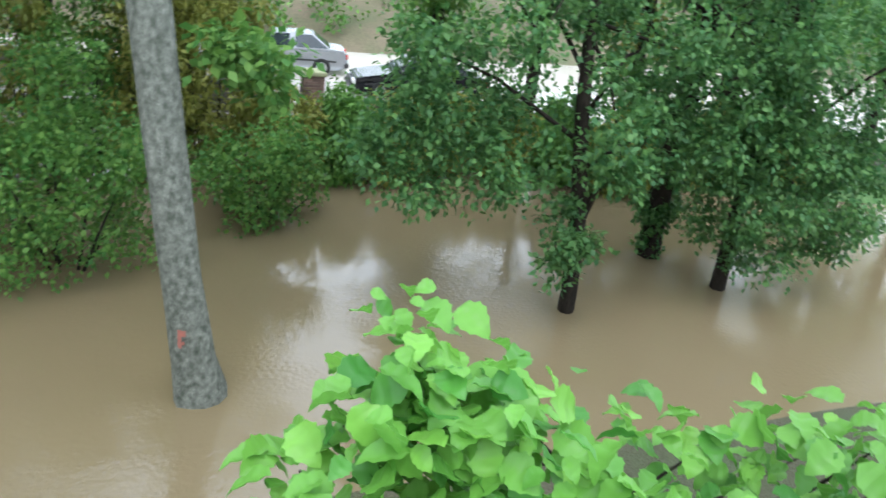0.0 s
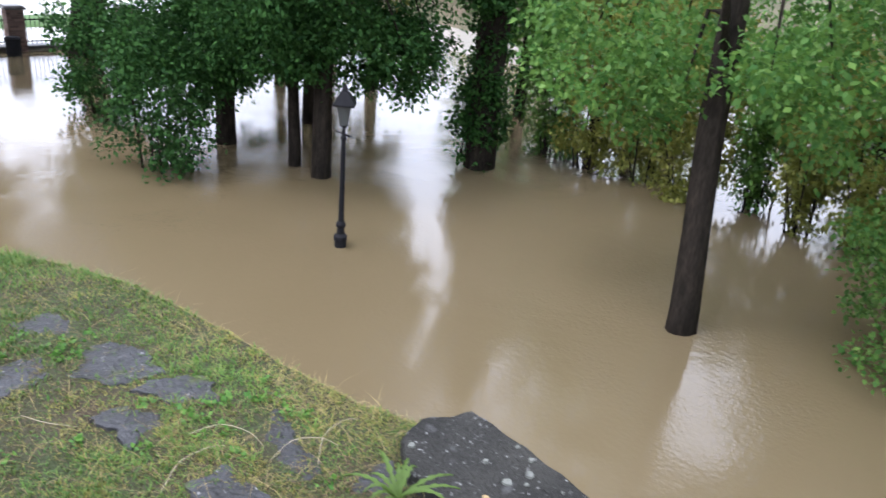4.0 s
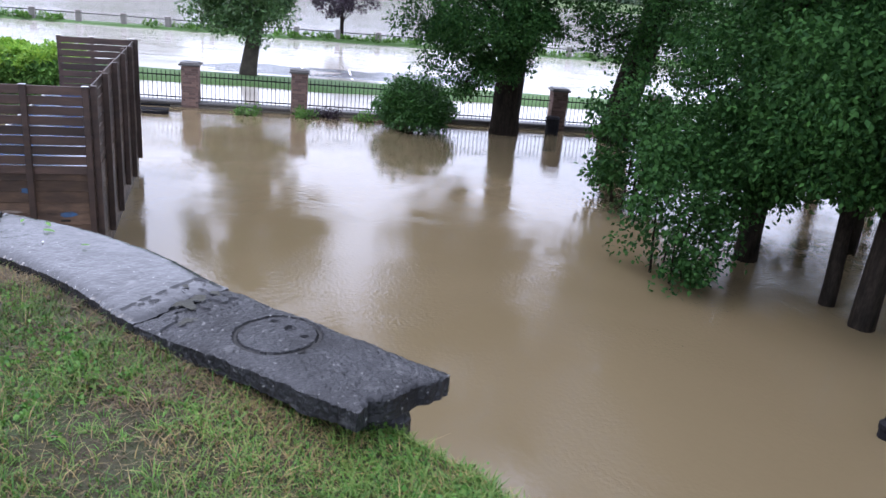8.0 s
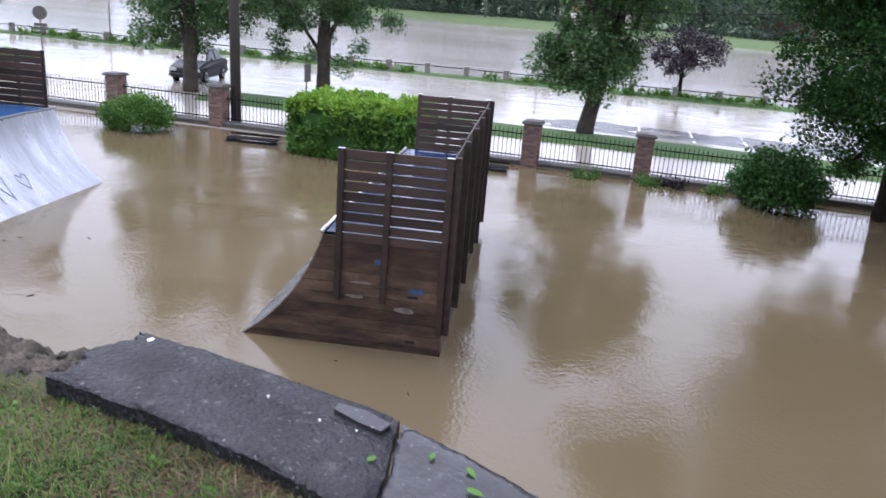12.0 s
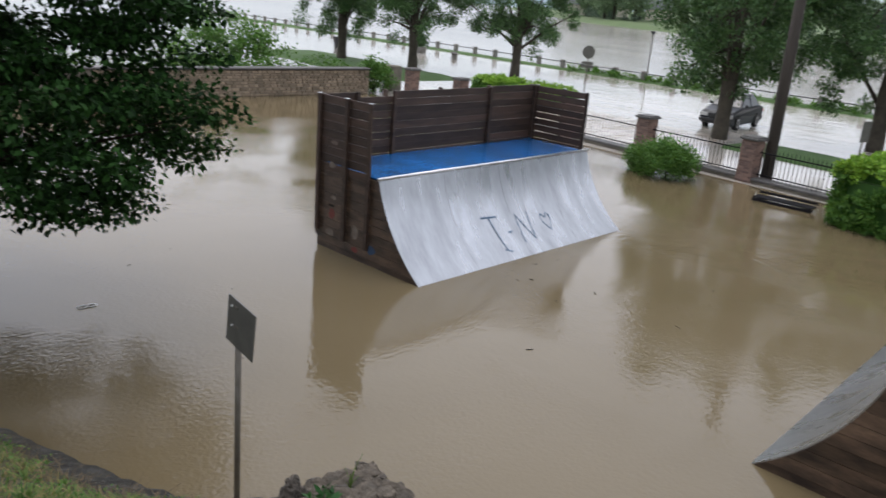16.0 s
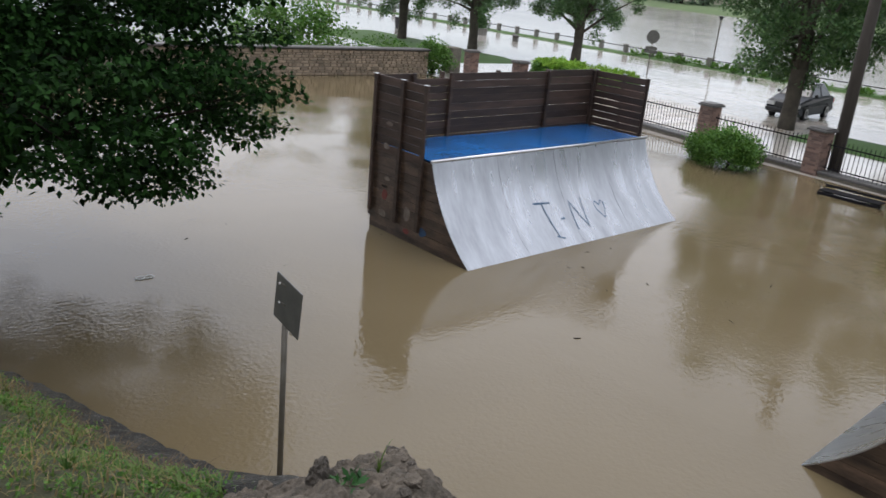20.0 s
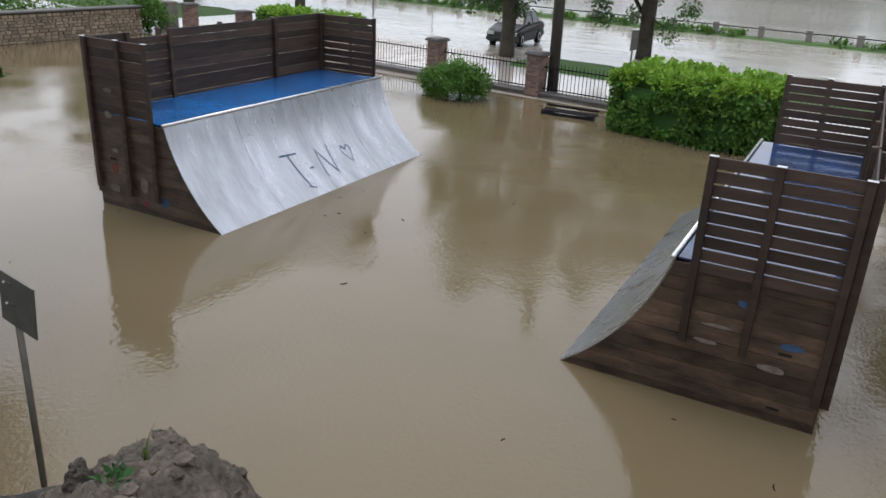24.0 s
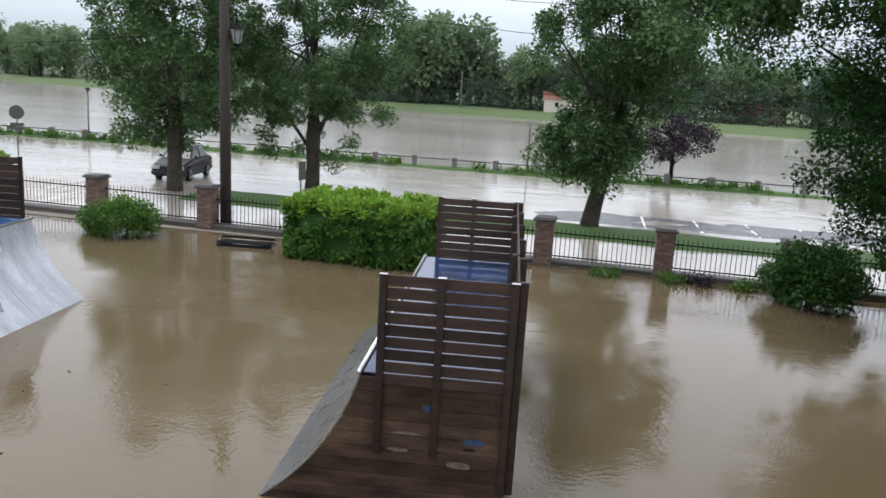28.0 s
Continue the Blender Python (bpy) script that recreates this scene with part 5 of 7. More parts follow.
for i in range(92):
    s = 0.9 + 5.6 * i / 91
    left = s < 3.0
    h = rng.uniform(13, 20) if left else rng.uniform(12, 18)
    if 3.72 < s < 3.98:
        h = rng.uniform(21, 25)
    gap = 2.15 < s < 2.5
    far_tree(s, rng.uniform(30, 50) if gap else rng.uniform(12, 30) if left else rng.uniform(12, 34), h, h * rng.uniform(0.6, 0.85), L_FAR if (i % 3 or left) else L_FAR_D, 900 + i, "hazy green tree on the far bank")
low = []
for s in np.linspace(1.0, 6.4, 420):
    p = along([(*q, 0) for q in FARB], s)
    if 2.15 < s < 2.5 or rng.random() < 0.25:
        continue
    low.append((p.x - rng.uniform(11, 20), p.y, 2.2 + rng.uniform(0, 2.0), rng.uniform(1.2, 2.4)))
    if s > 3.0:
        low += [(p.x - rng.uniform(14, 26), p.y + rng.uniform(-2, 2), rng.uniform(3, 9), rng.uniform(1.6, 3.0)) for _ in range(3)]
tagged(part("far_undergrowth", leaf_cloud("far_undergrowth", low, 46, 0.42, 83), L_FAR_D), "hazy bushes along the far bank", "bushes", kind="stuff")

# ---------------------------------------------------------------- road side: car, signs, lamp, benches
CARGLASS = material("car_glass", (0.03, 0.04, 0.045), (0.02, 0.025, 0.03), 0.06, bump=0, ior=1.5)
TYRE = material("tyre", (0.02, 0.02, 0.02), (0.015, 0.015, 0.015), 0.8, bump=0.2)
RIM = material("rim", (0.42, 0.42, 0.43), (0.3, 0.3, 0.3), 0.35, metal=0.7, bump=0)
TRIM = material("car_trim", (0.03, 0.03, 0.032), (0.02, 0.02, 0.02), 0.5, bump=0.1)
LIGHTS = material("head_light", (0.7, 0.7, 0.68), (0.5, 0.5, 0.5), 0.1, bump=0)
TAIL = material("tail_light", (0.4, 0.02, 0.02), (0.3, 0.02, 0.02), 0.2, bump=0)


def car(label, at, paint, name="car"):
    """A saloon car; its front looks along +x."""
    root = thing(name, label, "car", at)
    side = [(2.12, 0.28), (2.18, 0.45), (2.15, 0.62), (1.95, 0.72), (0.95, 0.88), (-1.55, 0.92), (-2.08, 0.88), (-2.16, 0.6), (-2.14, 0.32), (-1.9, 0.22), (1.9, 0.2)]
    bm = bmesh.new()
    for y in (-0.83, 0.83):
        bm.faces.new([bm.verts.new((x, y * (1 - 0.06 * (abs(x) > 1.9)), z)) for x, z in side])
    bm.verts.ensure_lookup_table()
    n = len(side)
    for i in range(n):
        bm.faces.new((bm.verts[i], bm.verts[(i + 1) % n], bm.verts[n + (i + 1) % n], bm.verts[n + i]))
    bmesh.ops.recalc_face_normals(bm, faces=bm.faces)
    bmesh.ops.bevel(bm, geom=[e for e in bm.edges], offset=0.05, segments=2, affect="EDGES", clamp_overlap=True)
    body = part("body", bm, paint, root)
    cab = [(0.98, 0.77, 0.86), (-1.62, 0.76, 0.9), (-1.62, -0.76, 0.9), (0.98, -0.77, 0.86), (0.22, 0.58, 1.36), (-0.98, 0.57, 1.37), (-0.98, -0.57, 1.37), (0.22, -0.58, 1.36)]
    bm = bmesh.new()
    v = [bm.verts.new(p) for p in cab]
    for q in ((0, 1, 5, 4), (1, 2, 6, 5), (2, 3, 7, 6), (3, 0, 4, 7), (4, 5, 6, 7)):
        bm.faces.new([v[i] for i in q])
    bmesh.ops.recalc_face_normals(bm, faces=bm.faces)
    bmesh.ops.bevel(bm, geom=list(bm.edges), offset=0.035, segments=2, affect="EDGES", clamp_overlap=True)
    part("cabin", bm, paint, root)

    def pane(name, q):
        p = [Vector(c) for c in q]
        mid = sum(p, Vector()) / 4
        p = [mid + (c - mid) * 0.86 for c in p]
        nrm = (p[1] - p[0]).cross(p[3] - p[0]).normalized()
        if nrm.dot(mid - Vector((-0.3, 0, 0.9))) < 0:
            nrm = -nrm
        part(name, mesh_of(name, [c + nrm * 0.012 for c in p] + [c + nrm * 0.002 for c in p], [(0, 1, 2, 3)] + [(i, (i + 1) % 4, 4 + (i + 1) % 4, 4 + i) for i in range(4)]), CARGLASS, root)

    pane("windscreen", (cab[3], cab[0], cab[4], cab[7]))
    pane("rear_window", (cab[1], cab[2], cab[6], cab[5]))
    for s in (1, -1):
        a, b, c_, d = [Vector((p[0], p[1] * s, p[2])) for p in (cab[0], cab[1], cab[5], cab[4])]
        pane("front_side_window", (a, a.lerp(b, 0.48), d.lerp(c_, 0.42), d))
        pane("rear_side_window", (a.lerp(b, 0.52), b, c_, d.lerp(c_, 0.46)))
        part("wing_mirror", box(0.62, 0.74, s * 0.9 - 0.07, s * 0.9 + 0.07, 0.9, 1.02, 0.03), TRIM, root)
        part("headlight", box(2.1, 2.19, s * 0.6 - 0.2, s * 0.6 + 0.2, 0.5, 0.64, 0.02), LIGHTS, root)
        part("tail_light", box(-2.19, -2.12, s * 0.62 - 0.17, s * 0.62 + 0.17, 0.62, 0.78, 0.02), TAIL, root)
        part("side_trim", box(-1.8, 1.8, s * 0.83 - 0.012, s * 0.83 + 0.012, 0.5, 0.56), TRIM, root)
        for x in (1.32, -1.3):
            w = part("wheel", lathe("wheel", [(0.2, -0.1), (0.3, -0.09), (0.31, 0), (0.3, 0.09), (0.2, 0.1)], 20), TYRE, root, at=pose(x, s * 0.75, 0.3, 90, 0, 0))
            part("rim", lathe("rim", [(0.19, 0.085), (0.19, 0.105), (0.05, 0.095)], 16), RIM, w, at=pose(0, 0, 0, 0 if s < 0 else 180, 0, 0))
    part("grille", box(2.13, 2.2, -0.36, 0.36, 0.46, 0.62, 0.01), TRIM, root)
    part("front_bumper", box(2.05, 2.23, -0.8, 0.8, 0.28, 0.44, 0.04), TRIM, root)
    part("rear_bumper", box(-2.23, -2.05, -0.8, 0.8, 0.32, 0.5, 0.04), TRIM, root)
    return root


GREY_PAINT = material("grey_car_paint", (0.013, 0.018, 0.025), (0.011, 0.015, 0.021), 0.3, bump=0, ior=1.25)
BLACK_PAINT = material("black_car_paint", (0.012, 0.013, 0.016), (0.01, 0.01, 0.012), 0.15, bump=0)
SILVER_PAINT = material("silver_car_paint", (0.42, 0.43, 0.45), (0.38, 0.39, 0.41), 0.25, metal=0.5, bump=0)
WHITE_PAINT = material("white_car_paint", (0.7, 0.7, 0.7), (0.66, 0.66, 0.66), 0.25, bump=0)
car("dark grey saloon car parked with its wheels in flood water", pose(-42.4, -22.15, -0.05, 0, 0, 8) @ Matrix.Diagonal((0.93, 1.0, 1.2, 1)), GREY_PAINT)
car("silver car parked on the flooded street", pose(4.2, 27.9, -0.05, 0, 0, 172), SILVER_PAINT)
car("black car parked on the flooded street", pose(8.0, 24.3, -0.1, 0, 0, 176), BLACK_PAINT)
car("white car parked on the flooded street", pose(1.4, 28.4, -0.1, 0, 0, 172), WHITE_PAINT)
car("white car parked on the far bank", pose(-268, -196, 2.9, 0, 0, 60), WHITE_PAINT)

rs = thing("no_entry_sign", "round road sign seen from behind above small plates", "road sign", pose(-46.2, -34.8, 0, 0, 0, 35))
part("pole", tube("pole", [(0, 0, -1), (0, 0, 2.8)], 0.035, 8), GALV, rs)
part("disc", lathe("disc", [(0.38, -0.01), (0.40, 0.0), (0.38, 0.01)], 24), SIGN_BACK, rs, at=pose(0.05, 0, 2.4, 0, 90, 0))
part("plate", box(0.04, 0.06, -0.36, 0.36, 1.62, 1.8, 0.004), SIGN_BACK, rs)
part("lower_plate", box(0.04, 0.06, -0.42, 0.42, 1.4, 1.58, 0.004), SIGN_BACK, rs)
for zz in (2.4, 1.71, 1.5):
    part("clamp", box(-0.05, 0.05, -0.06, 0.06, zz - 0.02, zz + 0.02, 0.004), GALV, rs)

fs = thing("traffic_sign", "narrow road sign seen edge-on behind the fence", "road sign", pose(-31.5, -11.6, 0, 0, 0, 80))
part("pole", tube("pole", [(0, 0, -1), (0, 0, 2.35)], 0.03, 8), GALV, fs)
part("plate", box(0.035, 0.05, -0.22, 0.22, 1.75, 2.4, 0.004), SIGN_BACK, fs)

ql = thing("street_lamp", "slim grey lamp post on the quay", "street lamp", pose(-59.6, -39.6, 0))
part("post", lathe("post", [(0.09, -1), (0.09, 0.6), (0.055, 0.7), (0.045, 3.4), (0.06, 3.42)], 10), GALV, ql)
part("lamp_head", lathe("lamp_head", [(0.08, 3.42), (0.14, 3.6), (0.16, 3.62)], 10), GLASS, ql)
part("lamp_cap", lathe("lamp_cap", [(0.24, 3.62), (0.24, 3.66), (0.06, 3.74)], 12), IRON, ql)

ql2 = thing("street_lamp", "slim grey lamp post leaning on the quay", "street lamp", pose(-58.5, -6.0, 0, 0, 2, 0))
part("post", lathe("post", [(0.06, -1), (0.05, 3.2)], 8), GALV, ql2)

bench = thing("bench", "dark slatted bench almost under the flood", "bench", pose(-28.0, -12.0, 0, 0, 0, 96), "benches by the fence")
for i in range(4):
    part("slat", box(-0.85, 0.85, -0.22 + i * 0.115, -0.12 + i * 0.115, 0.10, 0.135, 0.006), IRON, bench)
part("back_slat", box(-0.85, 0.85, 0.26, 0.29, 0.17, 0.24, 0.006), IRON, bench)
part("front_board", box(-0.85, 0.85, -0.25, -0.225, 0.0, 0.09, 0.004), IRON, bench)
for x in (-0.7, 0.7):
    part("leg", box(x - 0.03, x + 0.03, -0.2, 0.3, -0.5, 0.1), IRON, bench)
copy_thing(bench, pose(-28.3, -4.3, 0, 0, 0, 93))

qb = thing("quay_bench", "weathered wooden bench on the quay edge", "bench", pose(-52.2, -54.6, 0, 0, 0, 52))
part("seat", box(-1.3, 1.3, -0.25, 0.25, 0.38, 0.46, 0.01), POLEWOOD, qb)
for x in (-0.9, 0.9):
    part("leg", box(x - 0.1, x + 0.1, -0.2, 0.2, -0.3, 0.38), CONCRETE, qb)
pt = thing("planter", "stone planter with a round shrub on the quay", "planter", pose(-52.0, -59.3, 0))
part("pot", lathe("pot", [(0.6, -0.3), (0.7, 0.5), (0.75, 0.55)], 14), CONCRETE, pt)
part("plant", leaf_cloud("plant", crown_clumps((0, 0, 0.9), (0.7, 0.7, 0.45), 24, 0.25, 77), 50, 0.09, 77), L_FAR_D, pt)
bn = thing("litter_bin", "dark litter bin by the quay", "bin", pose(-45.4, -62.5, 0))
part("bin", lathe("bin", [(0.42, -0.2), (0.55, 0.9), (0.58, 0.95)], 12), TRIM, bn)
b2 = thing("litter_bin", "small dark litter bin standing in the flood", "bin", pose(-28.3, 9.4, 0))
part("bin", lathe("bin", [(0.22, -0.5), (0.24, 0.5), (0.26, 0.55), (0.2, 0.62)], 12), IRON, b2)
gp_ = thing("gate_post", "old dark gate post at the garden wall", "post", pose(-31.6, -36.0, 0))
part("post", box(-0.35, 0.35, -0.35, 0.35, -1, 1.35, 0.05), MASONRY, gp_)
# low plants along the fence foot
for k, (x, y) in enumerate(((-28.9, -1.0), (-28.9, 1.6), (-28.8, 2.8), (-28.9, 0.9))):
    bush("waterside_plant", "low plant poking out of the flood at the fence", (x, y, 0), crown_clumps((0, 0, 0.1), (0.35, 0.4, 0.15), 12, 0.15, 100 + k), 30, 0.06, L_PURPLE if k == 1 else L_LIME, 100 + k, category="plant")

# ---------------------------------------------------------------- houses on the far bank
PLASTER = material("plaster", (0.62, 0.56, 0.48), (0.55, 0.5, 0.43), 0.9, scale=0.6, fine=6, bump=0.1)
SLATE_ROOF = material("slate_roof", (0.11, 0.115, 0.14), (0.09, 0.095, 0.11), 0.6, scale=1, fine=8)
TILE_ROOF = material("tile_roof", (0.30, 0.14, 0.10), (0.25, 0.12, 0.09), 0.8, scale=1, fine=8)
SHED_RED = material("red_cladding", (0.27, 0.06, 0.06), (0.22, 0.05, 0.05), 0.7, scale=0.5, fine=6, stretch=(6, 6, 0.3))


def house(name, label, at, sx, sy, h, rise, wall_mat, roof_mat, windows):
    root = thing(name, label, "house", at)
    part("wall", box(-sx / 2, sx / 2, -sy / 2, sy / 2, -2, h), wall_mat, root)
    v = [(-sx / 2 - 0.3, -sy / 2 - 0.3, h), (sx / 2 + 0.3, -sy / 2 - 0.3, h), (sx / 2 + 0.3, sy / 2 + 0.3, h), (-sx / 2 - 0.3, sy / 2 + 0.3, h), (0, -sy / 2 - 0.3, h + rise), (0, sy / 2 + 0.3, h + rise)]
    part("roof", mesh_of("roof", v, [(0, 1, 2, 3), (1, 2, 5, 4), (3, 0, 4, 5), (0, 1, 4), (2, 3, 5)]), roof_mat, root)
    for y, z in windows:
        w = part("window", box(sx / 2 - 0.05, sx / 2 + 0.06, y - 0.5, y + 0.5, z, z + 1.2), WHITE, root)
        part("pane", box(sx / 2 + 0.055, sx / 2 + 0.075, y - 0.42, y + 0.42, z + 0.08, z + 1.12), CARGLASS, w)
    return root


house("house", "small pale house with dark roof on the far bank", pose(-275, -190, 3.0, 0, 0, 35), 9, 10, 3.4, 4.0, PLASTER, SLATE_ROOF, [(-3, 0.8), (0, 0.8), (3, 0.8)])
house("house", "long low tan house on the far bank", pose(-290, -232, 3.0, 0, 0, 40), 8, 26, 3.2, 2.4, PLASTER, SLATE_ROOF, [(-9, 0.8), (-4, 0.8), (2, 0.8), (8, 0.8)])
house("house", "pale house with tiled roof on the far bank", pose(-203, -8, 2.2, 0, 0, 5), 9, 14, 2.6, 2.0, PLASTER, TILE_ROOF, [(-4, 0.8), (0, 0.8), (4, 0.8)])
house("boat_shed", "red clad shed on the far bank", pose(-205, 34, 2.0, 0, 0, 8), 9, 12, 3.6, 1.6, SHED_RED, TILE_ROOF, [])
fp = thing("far_pole", "tall pale lamp pole on the far bank", "pole", pose(-198, -35, 1.6, 0, 3, 0))
part("pole", tube("pole", [(0, 0, -1), (0, 0, 8.5)], [0.16, 0.09], 8), CONCRETE, fp)
fh = bush("far_hedge", "long clipped dark hedge on the far bank", (-206, -42, 1.8), [(0.5 * math.sin(y), y, 1.0 + 0.3 * math.sin(y * 1.3), 1.3) for y in np.linspace(-34, 30, 60)], 60, 0.3, L_FAR_D, 91, category="hedge")
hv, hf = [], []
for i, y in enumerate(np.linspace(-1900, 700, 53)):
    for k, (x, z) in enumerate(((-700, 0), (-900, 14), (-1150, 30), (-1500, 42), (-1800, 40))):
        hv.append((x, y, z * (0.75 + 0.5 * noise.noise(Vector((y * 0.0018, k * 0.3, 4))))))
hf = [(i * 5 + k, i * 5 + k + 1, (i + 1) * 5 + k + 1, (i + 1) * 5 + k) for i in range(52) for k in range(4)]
# hill colour is bluish because distance haze is painted into it
tagged(part("hill_ground", mesh_of("hill_ground", hv, hf, True), material("hazed_far_hill", (0.20, 0.27, 0.29), (0.17, 0.235, 0.25), 1.0, scale=0.01, fine=0.06, world_space=True)), "hazy wooded hills beyond the river", "hill", kind="structure")

# ---------------------------------------------------------------- street side beyond the flooded trees
NORTH = [(30, 14.0), (20, 16.1), (14, 16.9), (9.3, 17.9), (4.6, 20.0)]
NORTH_W = [(2.6, 21.0), (-3, 24), (-10, 26)]
for line in (NORTH, NORTH_W):
    w = thing("wall_street", "low dark stone wall along the flooded street", "wall", kind="structure")
    for a, b in zip(line, line[1:]):
        ang = math.degrees(math.atan2(b[1] - a[1], b[0] - a[0]))
        ln = math.dist(a, b)
        part("wall_length", box(0, ln, -0.17, 0.17, -1, 0.72), MASONRY, w, at=pose(a[0], a[1], 0, 0, 0, ang))
        part("coping", box(-0.02, ln + 0.02, -0.23, 0.23, 0.72, 0.84, 0.02), COPING, w, at=pose(a[0], a[1], 0, 0, 0, ang))
sv_ = [(x, y, 0.004) for x in np.linspace(-40, 50, 46) for y in (21.6 - 0.27 * max(min(x, 30), -16), 33.0)]
# pale sheet laid over the street, its mirrored sky put into the colour
tagged(part("street_water", mesh_of("street_water", sv_, [(2 * i, 2 * i + 2, 2 * i + 3, 2 * i + 1) for i in range(45)]), SHALLOW), "pale shallow flood water over the street", "water", kind="structure")
gpost = thing("gate_pillar", "brick gate pillar with pale mossy cap", "pillar", pose(3.95, 20.3, 0))
part("core", box(-0.25, 0.25, -0.25, 0.25, -1.2, 1.28), MASONRY, gpost)
part("brickwork", brickwork(0.54, 0.54, 1.3), BRICK, gpost)
part("cap", box(-0.32, 0.32, -0.32, 0.32, 1.29, 1.4, 0.02), material("mossy_stone", (0.33, 0.34, 0.2), (0.25, 0.26, 0.14), 0.9), gpost)
ipost = thing("iron_gate_post", "dark iron gate post", "post", pose(3.3, 20.6, 0))
part("post", box(-0.13, 0.13, -0.13, 0.13, -1, 1.25, 0.02), IRON, ipost)
nv = [(x, y + 1.2 * noise.noise(Vector((x * 0.25, k, 7))), z) for x in np.linspace(-12, 32, 45) for k, (y, z) in enumerate(((0.0, -0.15), (1.0, 0.12), (3.2, 0.3)))]
nv = [(x, y, z - 0.42 * min(1, max(0, (9 - x) / 2))) for x, y, z in nv]
nv = [(x, (17.6 - 0.20 * max(0, x - 6) + 0.2 * max(0, 5 - x) - 2.2) + y, z) for x, y, z in nv]
tagged(part("street_bank_ground", mesh_of("street_bank_ground", nv, [(i * 3 + k, (i + 1) * 3 + k, (i + 1) * 3 + k + 1, i * 3 + k + 1) for i in range(44) for k in range(2)], True), VERGE), "narrow green bank below the street wall", "ground", kind="structure")
k = 0
for x in np.linspace(-11, 15, 22):
    y = 16.3 - 0.20 * max(0, x - 6) - 0.04 * max(0, 5 - x)
    slim = 0.52 if min(abs(x + 5.5), abs(x - 4.1), abs(x - 8.0)) < 0.9 else 0.95
    tall = 4.0 if x < 2.6 else 1.7
    bush("yellow_shrub", "yellow-green shrub on the flooded bank", (x, y + random.uniform(-0.7, 0.7), 0), crown_clumps((0, 0, tall * 0.5), (slim, 0.9, tall * 0.58), 96, 0.28, 200 + k), 62, 0.06, L_YELLOW if k % 4 else L_LIME, 200 + k, droop=0.8, long=2.4, group="shrubs on the flooded bank")
    k += 1
sl = [(x, y + 0.8 * noise.noise(Vector((x * 0.15, y, 3))), z) for x in np.linspace(-45, 55, 51) for y, z in ((31.5, -0.1), (33, 0.5), (37, 2.2), (46, 3.2), (90, 8))]
tagged(part("slope_ground", mesh_of("slope_ground", sl, [(i * 5 + k, (i + 1) * 5 + k, (i + 1) * 5 + k + 1, i * 5 + k + 1) for i in range(50) for k in range(4)], True), material("leaf_litter", (0.13, 0.10, 0.065), (0.06, 0.075, 0.03), 0.95, scale=0.6, fine=8, grain=0.4, world_space=True)), "brown leaf-strewn slope across the street", "ground", kind="structure")
rng = np.random.default_rng(5)
for i in range(22):
    x = -34 + 3.8 * i + rng.uniform(-1, 1)
    y = rng.uniform(36, 44)
    if min(abs(x - k * y) for k in (-0.97, -0.37, 0.225, 0.48)) < 4.0:
        continue
    h = rng.uniform(9, 14)
    cl = crown_clumps((0, 0, h * 0.52), (3.2, 2.6, h * 0.47), 70, 0.85, 300 + i, hollow=0.35)
    tree("woodland_tree", "light green woodland tree on the slope", (x, y, 2), [(0, 0, -0.5), (0, 0, 3), (0.2, 0, h * 0.8)], [0.25, 0.2, 0.06], BARK_D, cl, 52, 0.19, (L_HEDGE, L_LIME, L_MAPLE)[i % 3], 300 + i, limbs=4, n=7, group="trees on the slope")
under = [(rng.uniform(-40, 50), 33 + 10 * rng.random() ** 1.5, rng.uniform(0.6, 3.4), rng.uniform(0.5, 1.2)) for _ in range(520)]
tagged(part("slope_undergrowth", leaf_cloud("slope_undergrowth", under, 60, 0.14, 304), L_LIME), "light green undergrowth on the slope", "undergrowth", kind="stuff")
for i, (x, y, lowz) in enumerate(((-22, 15.5, 1.4), (-21.5, 13.2, 2.0), (-25, 20, 2.0), (-11.5, 20.5, 2.6), (0.8, 18.8, 3.0), (9.6, 19.2, 3.2), (13.2, 15.6, 2.6), (18.5, 14.5, 2.0), (21, 18.5, 2.0), (-16.5, 12.6, 1.5))):
    cl = crown_clumps((0, 0, lowz + 3.2), (3.0, 2.8, 3.4), 110, 0.6, 400 + i, hollow=0.3)
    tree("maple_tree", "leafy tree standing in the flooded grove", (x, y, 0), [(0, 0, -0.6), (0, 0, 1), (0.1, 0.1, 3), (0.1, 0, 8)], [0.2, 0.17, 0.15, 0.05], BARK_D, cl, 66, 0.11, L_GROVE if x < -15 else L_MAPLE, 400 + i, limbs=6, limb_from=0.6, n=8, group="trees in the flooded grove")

for i, (x, y, r, h) in enumerate(((-19.1, 17.0, 1.4, 9.5), (-14.2, 18.6, 1.5, 9.0), (-12.1, 19.5, 1.6, 10.5), (-9.6, 19.4, 1.6, 11.0), (-4.6, 19.2, 1.6, 10.5), (-2.2, 20.4, 1.8, 11.5), (0.4, 19.6, 1.6, 10.0),
                                  (2.0, 22.6, 1.3, 9.5), (6.9, 19.6, 1.3, 10.0), (12.6, 19.0, 1.6, 10.5), (15.2, 18.4, 1.8, 11.0))):
    cl = crown_clumps((0, 0, h * 0.56), (r, r, h * 0.43), 150, 0.5, 450 + i, hollow=0.2)
    tree("grove_tree", "tall yellow-green tree behind the flooded bank", (x, y, 0), [(0, 0, -0.6), (0, 0, 1.5), (0.1, 0, h * 0.5), (0, 0, h * 0.9)], [0.2, 0.17, 0.13, 0.04], BARK_D, cl, 60, 0.105, (L_YELLOW, L_LIME, L_MAPLE)[i % 3], 450 + i, limbs=6, n=8, droop=0.7, long=2.0, group="tall trees behind the flooded bank")

